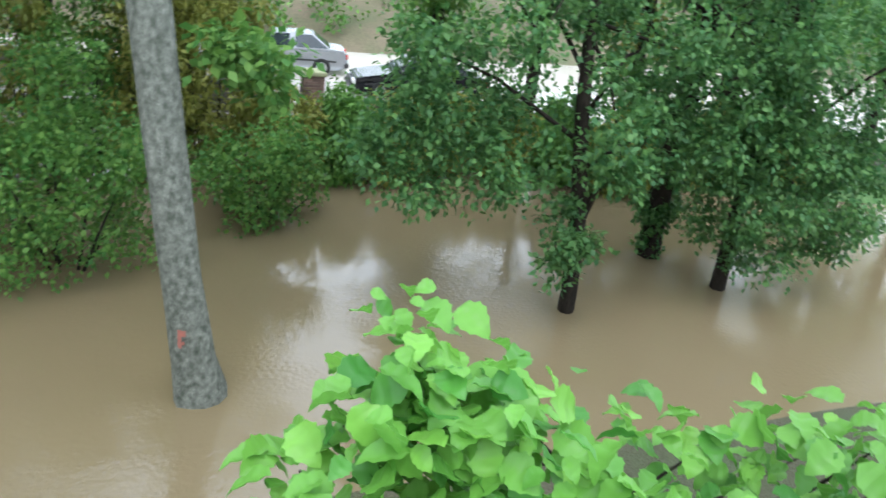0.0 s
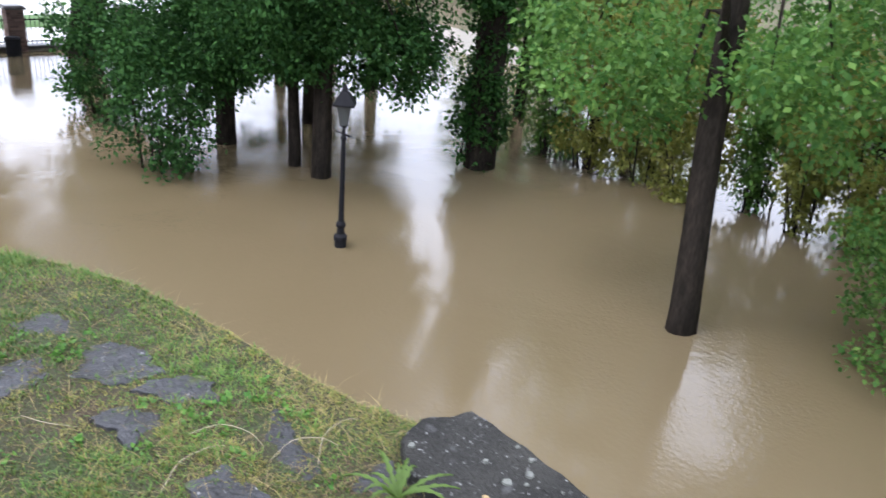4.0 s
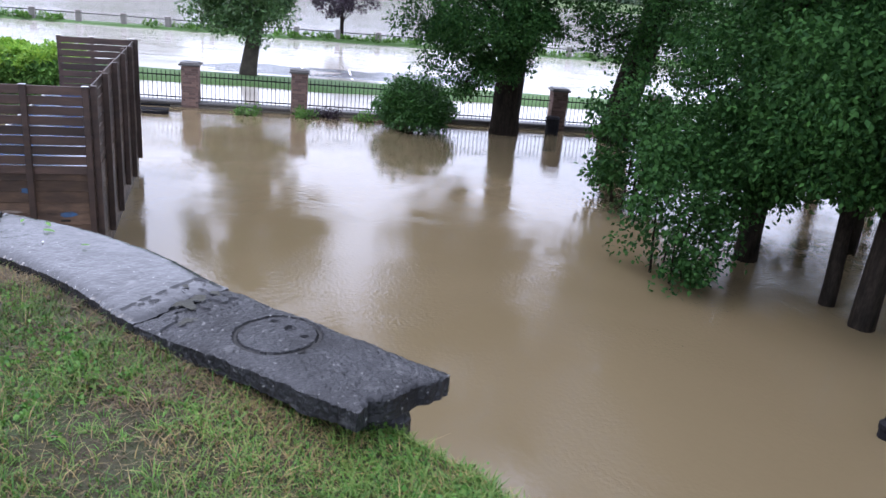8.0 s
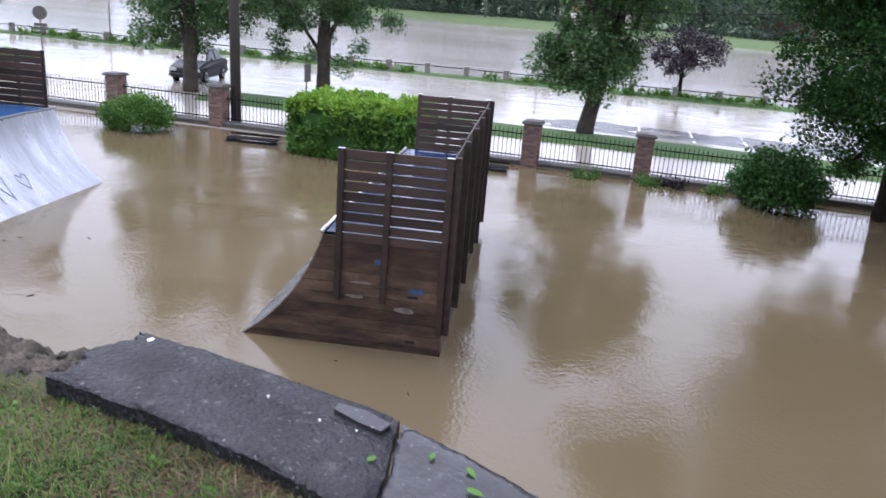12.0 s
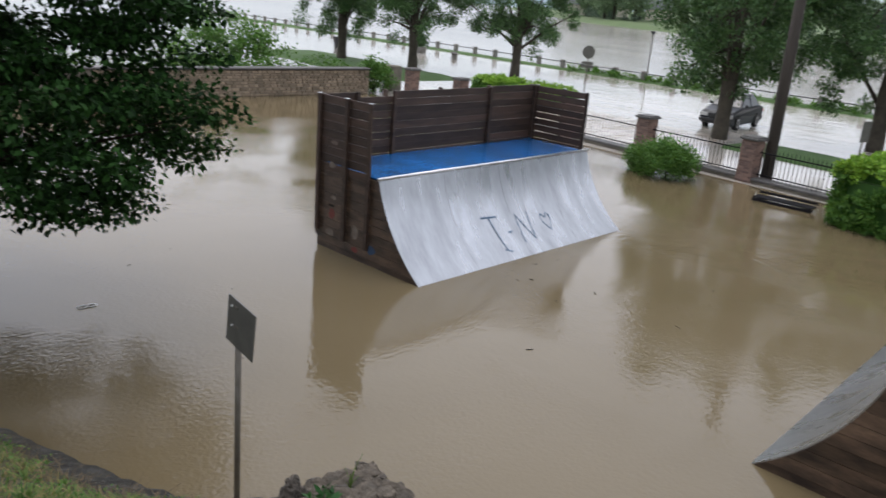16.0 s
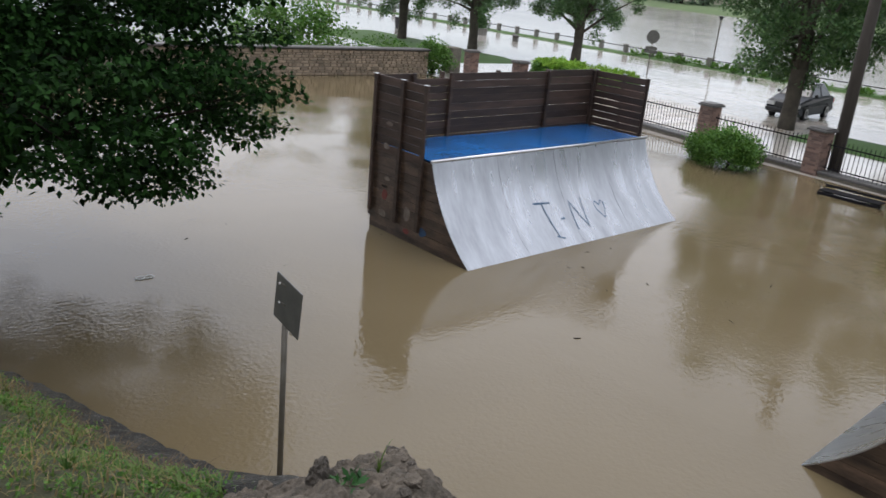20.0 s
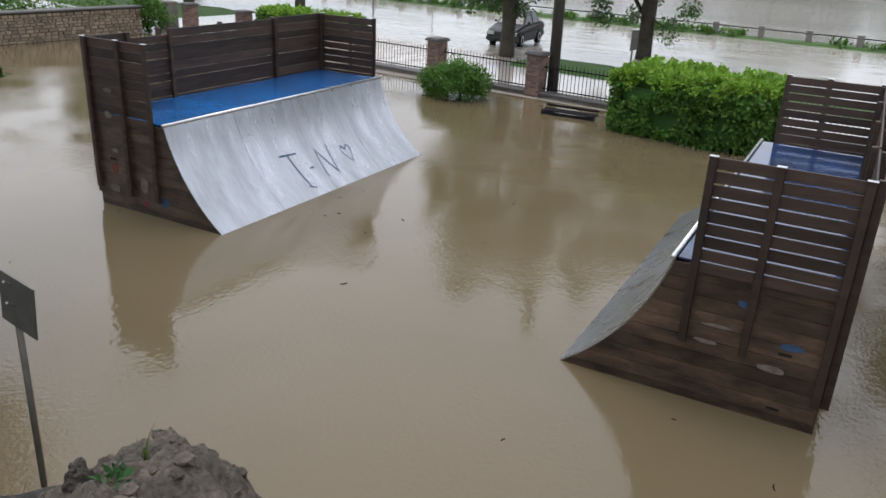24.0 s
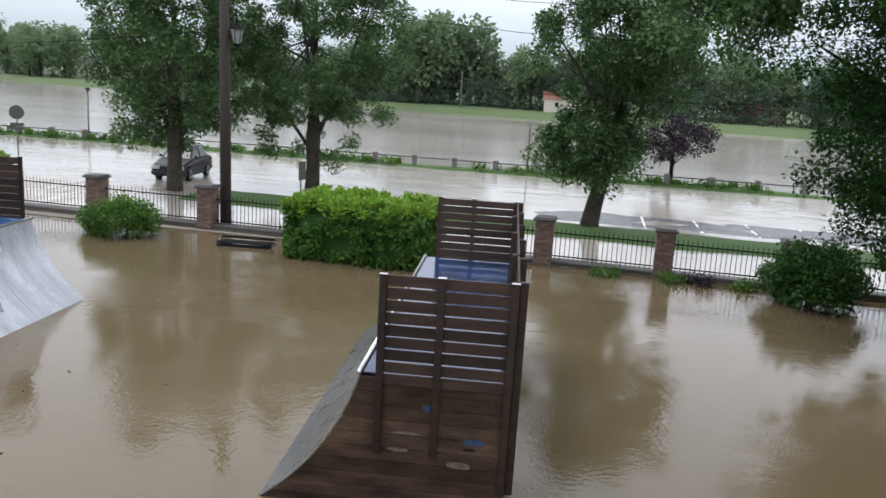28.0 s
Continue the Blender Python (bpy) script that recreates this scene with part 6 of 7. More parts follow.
# ---------------------------------------------------------------- things on the bank
LICHEN = stone_material("lichen_stone", (0.034, 0.033, 0.028), (0.007, 0.007, 0.006), 0.7, 0.9, 0.0, bump=1.0, ior=1.3, pits=60)
FLAGSTONE = stone_material("wet_flagstone", (0.036, 0.037, 0.040), (0.011, 0.011, 0.010), 0.5, 0.6, 0.25, bump=0.8, ior=1.4, pits=50)
SPOT = material("lichen_spot", (0.18, 0.185, 0.16), (0.07, 0.075, 0.065), 0.9, scale=30, bump=0.3)


def slab(name, label, outline, z, thick, mat, seed, dome=0.02, rough=1.0):
    """A rough flat stone of the given outline, with an uneven top."""
    c = sum((Vector((*p, 0)) for p in outline), Vector()) / len(outline)
    ring = []
    n = len(outline)
    for i in range(n):
        for k in range(10):
            p = Vector((*outline[i], 0)).lerp(Vector((*outline[(i + 1) % n], 0)), k / 10)
            p += (p - c).normalized() * rough * (0.025 * noise.noise(p * 9 + Vector((seed, 0, 0))) + 0.008 * noise.noise(p * 45))
            ring.append(p)
    m = len(ring)
    v, f = [], []
    for s, dz in ((1.0, -thick), (1.0, -0.015), (0.985, -0.003)) + tuple((0.96 - 0.91 * k / 24, dome * min(1, k / 14)) for k in range(25)):
        for p in ring:
            q = c + (p - c) * s
            v.append((q.x, q.y, z + dz + (0.006 * noise.noise(q * 7) + 0.005 * noise.noise(q * 22) + 0.003 * noise.noise(q * 60) - 0.004 if dz > -0.03 else 0)))
    for r in range(27):
        f += [(r * m + i, r * m + (i + 1) % m, (r + 1) * m + (i + 1) % m, (r + 1) * m + i) for i in range(m)]
    f.append(tuple(27 * m + i for i in range(m)))
    return tagged(part(name, mesh_of(name, v, f), mat), label, "stone", "loose stones on the bank")


def slab_mesh(outline, z, thick):
    n = len(outline)
    v = [(x, y, z) for x, y in outline] + [(x, y, z - thick) for x, y in outline]
    return mesh_of("flake", v, [tuple(reversed(range(n)))] + [(i, (i + 1) % n, n + (i + 1) % n, n + i) for i in range(n)])


def ground_at(x, y):
    """Height of the bank under a point, by a search over its grid."""
    best = min(bv, key=lambda p: (p.x - x) ** 2 + (p.y - y) ** 2)
    return best.z


SLAB = [(-1.65, 2.09), (-1.57, 2.27), (-1.15, 2.24), (-0.74, 2.17), (-0.45, 2.12), (0.1, 2.08), (0.7, 2.1), (0.75, 1.6), (0.0, 1.55), (-0.6, 1.6), (-1.0, 1.74), (-1.25, 1.82), (-1.45, 1.84), (-1.6, 1.94)]
FLAGS = [[(-3.36, 1.2), (-3.35, 1.42), (-3.1, 1.5), (-2.95, 1.4), (-3.0, 1.26)], [(-2.93, 0.96), (-2.93, 1.24), (-2.72, 1.22), (-2.7, 1.0)], [(-2.76, 1.22), (-2.96, 1.5), (-2.75, 1.58), (-2.5, 1.57), (-2.52, 1.36)],
         [(-2.5, 1.36), (-2.48, 1.62), (-2.34, 1.66), (-2.2, 1.6), (-2.32, 1.4)], [(-2.2, 1.56), (-2.12, 1.76), (-1.9, 1.74), (-1.62, 1.66), (-1.66, 1.5), (-1.95, 1.5)],
         [(-1.66, 1.7), (-1.61, 1.92), (-1.43, 1.86), (-1.38, 1.78), (-1.57, 1.64)], [(-1.9, 1.26), (-1.88, 1.42), (-1.6, 1.47), (-1.5, 1.34), (-1.66, 1.26)], [(-2.44, 1.16), (-2.42, 1.34), (-2.18, 1.38), (-2.14, 1.22)]]


def inside(outline, x, y, grow=0.0):
    """Whether a point lies in an outline, drawn out or in round its middle."""
    cx, cy = sum(p[0] for p in outline) / len(outline), sum(p[1] for p in outline) / len(outline)
    x, y = cx + (x - cx) / (1 + grow), cy + (y - cy) / (1 + grow)
    odd = False
    for (ax, ay), (bx, by) in zip(outline, outline[1:] + outline[:1]):
        if (ay > y) != (by > y) and x < ax + (y - ay) * (bx - ax) / (by - ay):
            odd = not odd
    return odd


SLAB_Z = 3.465
big = slab("stone_slab", "broken dark stone slab spotted with pale lichen", SLAB, SLAB_Z, 0.3, LICHEN, 3, 0.0)
rng = random.Random(12)
made = 0
while made < 70:
    x, y = rng.uniform(-1.55, 0.5), rng.uniform(1.7, 2.22)
    if not inside(SLAB, x, y, -0.05) or noise.noise(Vector((x * 4, y * 4, 2))) < rng.uniform(-0.4, 0.3):
        continue
    made += 1
    r = rng.uniform(0.004, 0.010) if made % 4 else rng.uniform(0.010, 0.018)
    n = 11
    v = [(x + r * rng.uniform(0.7, 1.2) * math.cos(a), y + r * rng.uniform(0.7, 1.2) * math.sin(a), SLAB_Z + 0.004) for a in np.linspace(0, 2 * math.pi, n + 1)[:-1]]
    v += [(p[0], p[1], SLAB_Z - 0.02) for p in v]
    part("lichen_patch", mesh_of("lichen_patch", v, [tuple(range(n))] + [(k, n + k, n + (k + 1) % n, (k + 1) % n) for k in range(n)]), SPOT, big, "pale lichen patch")
for i, o in enumerate(FLAGS):
    x, y = sum(p[0] for p in o) / len(o), sum(p[1] for p in o) / len(o)
    o = [(x + (a - x) * 0.86, y + (b - y) * 0.86) for a, b in o]
    slab("stone_slab", "flat dark stone half sunk in the grass", o, ground_at(x, y) + 0.008, 0.2, FLAGSTONE, 20 + i, 0.003, 2.6)


dand = thing("dandelion", "flat rosette of jagged green dandelion leaves", "plant", pose(-1.37, 1.72, max(3.45, ground_at(-1.37, 1.72) + 0.01)))
for i in range(17):
    a, ln = i * 2.4, rng.uniform(0.09, 0.21)
    v, f = [], []
    rise = rng.uniform(0.03, 0.075)
    for k in range(13):
        t = k / 12
        w = 0.012 * math.sin(math.pi * min(1, t * 0.85 + 0.12)) * (1.0 if k % 2 else 0.45)
        z = 0.012 + rise * math.sin(t * 2.4)
        for e in (-1, 0, 1):
            v.append((t * ln * math.cos(a) - e * w * math.sin(a), t * ln * math.sin(a) + e * w * math.cos(a), z + 0.006 * abs(e)))
    f = [(3 * k + q, 3 * k + q + 1, 3 * k + q + 4, 3 * k + q + 3) for k in range(12) for q in range(2)]
    part("leaf", mesh_of("leaf", v, f, True), BLADE, dand)

# broken wall core at the end of the coping
gx, gy = 96, 120
rub_v, rub_f = [], []
for j in range(gy + 1):
    for i in range(gx + 1):
        u, w = i / gx, j / gy
        y = -2.1 - 2.12 * w
        left, right = -7.44 + 0.12 * math.sin(w * 6), -6.35 - 0.15 * w
        x = left + (right - left) * u
        edge = min(u, 1 - u, w * 1.2, (1 - w) * 1.0) * 5
        h = 3.10 + 0.34 * min(1, edge * 0.8) ** 0.8 - 0.08 * w - 0.1 * min(1, max(0, (0.62 - w) * 4)) + 0.07 * noise.noise(Vector((x * 2.5, y * 2.5, 0))) + 0.05 * noise.noise(Vector((x * 8, y * 8, 1))) + 0.045 * noise.noise(Vector((x * 21, y * 21, 2))) + 0.018 * noise.noise(Vector((x * 70, y * 70, 4)))
        if u < 0.001:
            h = 2.0
        rub_v.append((x + 0.03 * noise.noise(Vector((x * 9, y * 9, 5))), y, h))
rub_f = [(j * (gx + 1) + i, j * (gx + 1) + i + 1, (j + 1) * (gx + 1) + i + 1, (j + 1) * (gx + 1) + i) for j in range(gy) for i in range(gx)]
rubble = thing("wall_rubble", "crumbled mortar and stone core of the broken wall", "rubble")
part("mortar", mesh_of("mortar", rub_v, rub_f, True), RUBBLE, rubble)
for i in range(230):
    j, ii = rng.randrange(3, gy - 3), rng.randrange(1, gx - 2)
    p = Vector(rub_v[j * (gx + 1) + ii])
    bm = bmesh.new()
    bmesh.ops.create_icosphere(bm, subdivisions=1, radius=0.007 + 0.034 * rng.random() ** 2)
    for vert in bm.verts:
        vert.co *= rng.uniform(0.7, 1.2)
    part("stone", bm, RUBBLE if i % 3 else WET_CORE, rubble, at=Matrix.Translation(p) @ Matrix.Diagonal((1, 1, 0.7, 1)))
def rubble_top(x, y):
    return min(rub_v, key=lambda p: (p[0] - x) ** 2 + (p[1] - y) ** 2)[2]


# dark stone standing out of the mortar, with a weed and a dry stalk beside it
bm = bmesh.new()
bmesh.ops.create_icosphere(bm, subdivisions=4, radius=0.058)
for vert in bm.verts:
    k = 1 + 0.4 * noise.noise(vert.co * 20) + 0.3 * noise.noise(vert.co * 60)
    vert.co = Vector((vert.co.x * 0.75, vert.co.y * 0.8, vert.co.z * 1.1)) * k
part("stone", bm, WET_CORE, rubble, "dark upright stone", at=Matrix.Translation((-7.02, -3.88, rubble_top(-7.02, -3.88) + 0.03)))
weed = thing("wall_weed", "small green weed growing on the broken wall", "plant", Matrix.Translation((-7.08, -3.74, rubble_top(-7.08, -3.74) - 0.01)))
part("foliage", leaf_cloud("foliage", [(0, 0, 0.03, 0.03), (0.02, 0.03, 0.06, 0.025), (-0.03, -0.03, 0.02, 0.03), (0.03, -0.02, 0.04, 0.03)], 12, 0.015, 501, spread=0.12, droop=-0.7, long=2.6), L_WEED, weed)
sprig = thing("grass_sprig", "thin green sprig growing from the broken wall", "plant", Matrix.Translation((-7.23, -3.82, rubble_top(-7.23, -3.82) - 0.01)))
for i in range(5):
    a, ln, w = 2.4 * i, 0.07 + 0.025 * i, 0.005
    v = []
    for k in range(6):
        t = k / 5
        x, y, z = 0.35 * ln * t * t * math.cos(a), 0.35 * ln * t * t * math.sin(a), ln * t * (1 - 0.2 * t)
        for e in (-1, 1):
            v.append((x - e * w * (1 - t * 0.9) * math.sin(a + 0.6), y + e * w * (1 - t * 0.9) * math.cos(a + 0.6), z))
    part("blade", mesh_of("blade", v, [(2 * k, 2 * k + 1, 2 * k + 3, 2 * k + 2) for k in range(5)], True), BLADE, sprig)

# stone edge of the sloping wall
ev, ef = [], []
SE = np.linspace(16.6, 21.2, 120)
for s in SE:
    p, q = along(EDGE, s), along(BACK, s)
    d = (q - p)
    d.z = 0
    d.normalize()
    for k, (o, z) in enumerate(((-0.09, -0.25), (-0.06, 0.06), (0.12, 0.12), (0.46, 0.13), (0.56, -0.1))):
        r = 0.03 * noise.noise(Vector((p.x * 5, p.y * 5, k)))
        ev.append((p.x + d.x * (o + r), p.y + d.y * (o + r), p.z + z + 0.04 * noise.noise(Vector((p.x * 4, p.y * 4, k * 0.4)))))
ef = [(i * 5 + k, i * 5 + k + 1, (i + 1) * 5 + k + 1, (i + 1) * 5 + k) for i in range(119) for k in range(4)]
part("wall_head", mesh_of("wall_head", ev, ef), LICHEN, wall, "dark rough stone head of the sloping wall")

# hazel shrub at the edge
hz = thing("hazel_shrub", "bright green broad-leaved shrub at the bank's edge", "shrub", Matrix.Translation((0, 0, 0)))


def broad_leaf(seed):
    """A rounded toothed leaf, cupped along its midrib, about one unit long."""
    r = random.Random(seed)
    v, f = [], []
    n = 10
    for k in range(n + 1):
        t = k / n
        w = 0.42 * math.sin(math.pi * t ** 0.75) ** 0.8 if 0 < t < 1 else 0.0
        if 0 < k < n:
            w *= 1.0 + (0.08 if k % 2 else -0.06)
        z = -0.28 * t * t + 0.03 * math.sin(t * 18)
        for s in (-1, -0.5, 0, 0.5, 1):
            v.append((t, s * w, z + 0.16 * abs(s) * w * 2 + 0.02 * math.sin(t * 24) * abs(s)))
    f = [(5 * k + j, 5 * k + j + 1, 5 * k + j + 6, 5 * k + j + 5) for k in range(n) for j in range(4)]
    me = mesh_of("leaf", v, f, True)
    me.materials.append(L_BRIGHT)
    return me


LEAVES = [broad_leaf(i) for i in range(3)]
rng = random.Random(77)


def hazel_point():
    if rng.random() < 0.4:
        t = rng.random() ** 0.8
        return Vector((0.83 + max(-1.5, min(1.5, rng.gauss(0, 1))) * (0.04 + 0.16 * t) + 0.06 * t, 1.17 + max(-1.5, min(1.5, rng.gauss(0, 1))) * 0.1, 4.61 - 0.36 * t + rng.gauss(0, 0.015)))
    x = rng.uniform(0.9, 2.8)
    top = 4.54 - 0.48 * (x - 0.9) if x < 1.3 else 4.35 - 0.1 * (x - 1.3)
    return Vector((x, 1.2 + max(-1.3, min(1.3, rng.gauss(0, 1))) * 0.11, top - rng.random() ** 1.5 * 0.32))


for i in range(14):
    b = hazel_point() - Vector((0, 0, 0.05))
    a = Vector((0.75 + 0.12 * i, 1.4 + 0.02 * i, 3.38))
    part("twig", tube("twig", [a, a.lerp(b, 0.5) + Vector((0.03, 0, 0.08)), b], [0.010, 0.007, 0.0025], 5), BARK_D, hz)
for i in range(290):
    p = hazel_point()
    s = rng.uniform(0.045, 0.092) * (0.6 if p.z > 4.5 else 1.0)
    m = Matrix.Translation(p) @ Euler((rng.gauss(0, 0.45), rng.uniform(-0.1, 0.75), rng.uniform(0, 6.28))).to_matrix().to_4x4() @ Matrix.Diagonal((s, s, s, 1))
    part("leaf", LEAVES[i % 3], None, hz, at=m)
rest_v, rest_f = [], []
src_v = [vert.co.copy() for vert in LEAVES[0].vertices]
src_f = [tuple(q.vertices) for q in LEAVES[0].polygons]
for i in range(620):
    p = hazel_point() - Vector((0, 0.0, 0.2 * rng.random() ** 2))
    sz = rng.uniform(0.04, 0.085)
    m = Matrix.Translation(p) @ Euler((rng.gauss(0, 0.45), rng.uniform(-0.1, 0.8), rng.uniform(0, 6.28))).to_matrix().to_4x4() @ Matrix.Diagonal((sz, sz, sz, 1))
    k = len(rest_v)
    rest_v += [m @ q for q in src_v]
    rest_f += [tuple(k + j for j in q) for q in src_f]
tagged(part("inner_foliage", mesh_of("inner_foliage", rest_v, rest_f, True), L_BRIGHT, hz), kind="stuff")

# grass: single blades, thicker in some patches than in others
def blades(name, count, s_range, u_range, height, width, seed, lean, mat, label, anywhere=False):
    r = random.Random(seed)
    v, f = [], []
    made = 0
    while made < count:
        s, u = r.uniform(*s_range), u_range[0] + (u_range[1] - u_range[0]) * r.random() ** 1.4
        p = bank(s, u)
        if noise.noise(Vector((p.x * 2.3, p.y * 2.3, 8 + seed))) < r.uniform(-0.5, 0.42) or r.random() > min(s - s_range[0], s_range[1] - s) / 0.9:
            made += 0.4
            continue
        made += 1
        if u < 0.02 and 10.3 < s < 16.2:
            continue
        if p.x > -3.4 and (inside(SLAB, p.x, p.y, 0.0) or r.random() < 0.7 and any(inside(o, p.x, p.y, -0.3) for o in FLAGS)):
            continue
        if not anywhere and 16.7 < s < 21 and u < 0.02 * r.random() + 0.052:
            continue
        a, h, w = r.uniform(0, 6.28), height * r.uniform(0.4, 1.5), width * r.uniform(0.6, 1.3)
        d = Vector((math.cos(a), math.sin(a), 0))
        e = Vector((-d.y, d.x, 0)) * w
        b = p - Vector((0, 0, 0.012))
        mid = b + d * h * lean * 0.35 + Vector((0, 0, h * 0.62))
        tip = b + d * h * lean * r.uniform(0.7, 1.3) + Vector((0, 0, h * r.uniform(0.75, 1.0)))
        k = len(v)
        v += [b - e, b + e, mid + e * 0.7, mid - e * 0.7, tip]
        f += [(k, k + 1, k + 2, k + 3), (k + 3, k + 2, k + 4)]
    tagged(part(name, mesh_of(name, v, f), mat), label, "grass", kind="stuff")


STRAW = leaf_material("straw_blade", (0.28, 0.22, 0.09), (0.17, 0.13, 0.06), 0.2)
MOSS = leaf_material("moss_blade", (0.125, 0.13, 0.022), (0.22, 0.2, 0.05), 0.2, vary=0.5)
blades("grass", 34000, (4.0, 10.6), (0.0, 0.5), 0.022, 0.002, 1, 0.9, BLADE, "short green grass with bare patches on the bank")
blades("grass", 75000, (8.6, 16.9), (0.0, 0.5), 0.05, 0.0032, 6, 0.9, BLADE, "thicker green grass beside the coping stones")
blades("grass", 26000, (16.0, 22.9), (0.02, 0.7), 0.05, 0.005, 2, 0.9, BLADE, "rough grass on the sloping bank")
WITHERED = leaf_material("withered_blade", (0.12, 0.085, 0.035), (0.19, 0.15, 0.05), 0.2, vary=0.5)
blades("dry_grass", 4000, (4.0, 9.5), (0.0, 0.55), 0.03, 0.0016, 13, 1.5, STRAW, "dry straw-coloured grass by the slab")
blades("dry_grass", 9000, (9.5, 22.0), (0.0, 0.55), 0.05, 0.0026, 3, 1.5, STRAW, "dry straw-coloured grass on the bank")
blades("withered_grass", 26000, (4.4, 9.5), (0.0, 0.5), 0.018, 0.0022, 9, 1.3, WITHERED, "withered moss and grass by the slab")
blades("withered_grass", 10000, (16.5, 22.0), (0.02, 0.6), 0.045, 0.0045, 10, 1.3, WITHERED, "withered brown grass on the slope")
blades("withered_grass", 42000, (9.0, 17.0), (0.0, 0.5), 0.034, 0.0032, 7, 1.3, WITHERED, "withered brown and olive grass in patches")
blades("moss", 46000, (4.4, 10.5), (0.0, 0.35), 0.017, 0.0034, 4, 1.0, MOSS, "yellow-green moss on the bank")
blades("grass", 36000, (6.0, 10.5), (0.0, 0.5), 0.032, 0.003, 24, 0.9, BLADE, "green grass along the bank edge")
blades("grass", 26000, (2.9, 6.8), (0.0, 0.3), 0.022, 0.002, 21, 0.9, BLADE, "fine green grass round the slab")
blades("moss", 36000, (2.9, 7.0), (0.0, 0.32), 0.014, 0.003, 22, 1.0, MOSS, "olive moss round the slab")
blades("withered_grass", 9000, (19.0, 21.6), (0.0, 0.2), 0.06, 0.004, 23, 1.6, WITHERED, "dead brown stalks at the foot of the bank")


def tufts(name, count, s_range, u_range, blades_each, height, width, seed, mat, label):
    """Separate tufts of grass, each a rosette of arching blades."""
    r = random.Random(seed)
    v, f = [], []
    made = 0
    while made < count:
        s, u = r.uniform(*s_range), u_range[0] + (u_range[1] - u_range[0]) * r.random() ** 1.3
        c = bank(s, u)
        if noise.noise(Vector((c.x * 1.7, c.y * 1.7, seed))) < r.uniform(-0.45, 0.5) or r.random() > min(s - s_range[0], s_range[1] - s) / 0.9 or (u < 0.05 and 10.3 < s < 16.2) or (c.x > -3.4 and (inside(SLAB, c.x, c.y) or any(inside(o, c.x, c.y) for o in FLAGS))):
            made += 0.3
            continue
        made += 1
        big_ = r.uniform(0.6, 1.5)
        for _ in range(blades_each):
            a, h, w = r.uniform(0, 6.28), height * big_ * r.uniform(0.5, 1.2), width * r.uniform(0.6, 1.3)
            d = Vector((math.cos(a), math.sin(a), 0))
            e = Vector((-d.y, d.x, 0)) * w
            b = c + d * r.uniform(0, 0.02) - Vector((0, 0, 0.012))
            out = r.uniform(0.5, 1.5)
            m1, m2, tip = b + d * h * out * 0.25 + Vector((0, 0, h * 0.55)), b + d * h * out * 0.65 + Vector((0, 0, h * 0.8)), b + d * h * out * 1.1 + Vector((0, 0, h * r.uniform(0.55, 0.9)))
            k = len(v)
            v += [b - e, b + e, m1 + e, m1 - e, m2 + e * 0.7, m2 - e * 0.7, tip]
            f += [(k, k + 1, k + 2, k + 3), (k + 3, k + 2, k + 4, k + 5), (k + 5, k + 4, k + 6)]
    tagged(part(name, mesh_of(name, v, f), mat), label, "grass", kind="stuff")


FRESH = leaf_material("fresh_blade", (0.05, 0.15, 0.018), (0.14, 0.235, 0.045), 0.35, vary=0.6)
EARTH = leaf_material("dead_thatch", (0.032, 0.02, 0.011), (0.12, 0.085, 0.04), 0.1, vary=0.6)
tufts("grass_tuft", 1100, (4.4, 10.2), (0.02, 0.5), 16, 0.026, 0.0014, 61, FRESH, "fresh green tufts of grass on the bank")
tufts("grass_tuft", 2200, (9.0, 17.2), (0.05, 0.5), 18, 0.04, 0.0016, 62, FRESH, "fresh green tufts of grass beside the coping")
tufts("grass_tuft", 450, (16.1, 22.2), (0.06, 0.6), 14, 0.07, 0.004, 63, BLADE, "fresh green tufts on the sloping bank")
blades("thatch", 15000, (4.4, 10.0), (0.0, 0.5), 0.02, 0.0017, 64, 2.6, EARTH, "dead brown thatch lying in the grass")
blades("thatch", 24000, (9.6, 16.8), (0.03, 0.5), 0.032, 0.0022, 65, 2.4, EARTH, "dead brown thatch lying in the grass")
blades("thatch", 14000, (10.0, 16.3), (0.035, 0.11), 0.035, 0.0026, 66, 2.2, EARTH, "brown litter along the coping's foot")
blades("thatch", 2600, (16.4, 21.4), (0.0, 0.09), 0.06, 0.0035, 68, 2.0, EARTH, "dead brown grass hanging over the wall head", True)
blades("moss", 60000, (4.4, 10.2), (0.08, 0.45), 0.016, 0.003, 69, 1.1, MOSS, "yellow-green moss among the stones")
blades("thatch", 20000, (4.4, 10.2), (0.05, 0.45), 0.022, 0.0018, 70, 2.4, EARTH, "dead brown thatch among the stones")
blades("straw", 6500, (4.4, 16.0), (0.0, 0.5), 0.045, 0.0014, 67, 2.4, STRAW, "pale straw strewn over the grass")
r5 = random.Random(54)
low_c = []
while len(low_c) < 420:
    s_, u_ = r5.uniform(4.3, 10.0), 0.02 + r5.random() ** 1.4 * 0.5
    p = bank(s_, u_)
    if noise.noise(Vector((p.x * 2.1, p.y * 2.1, 19))) < r5.uniform(-0.1, 0.5) or inside(SLAB, p.x, p.y) or any(inside(o, p.x, p.y) for o in FLAGS):
        continue
    low_c.append((p.x, p.y, p.z + 0.010, r5.uniform(0.015, 0.04)))
tagged(part("clover", leaf_cloud("clover", low_c, 16, 0.017, 57, spread=0.05, droop=-0.4, flat=0.35, long=1.1), L_LIME), "small round-leaved weeds among the moss", "weeds", kind="stuff")
r5 = random.Random(55)
mat_c = []
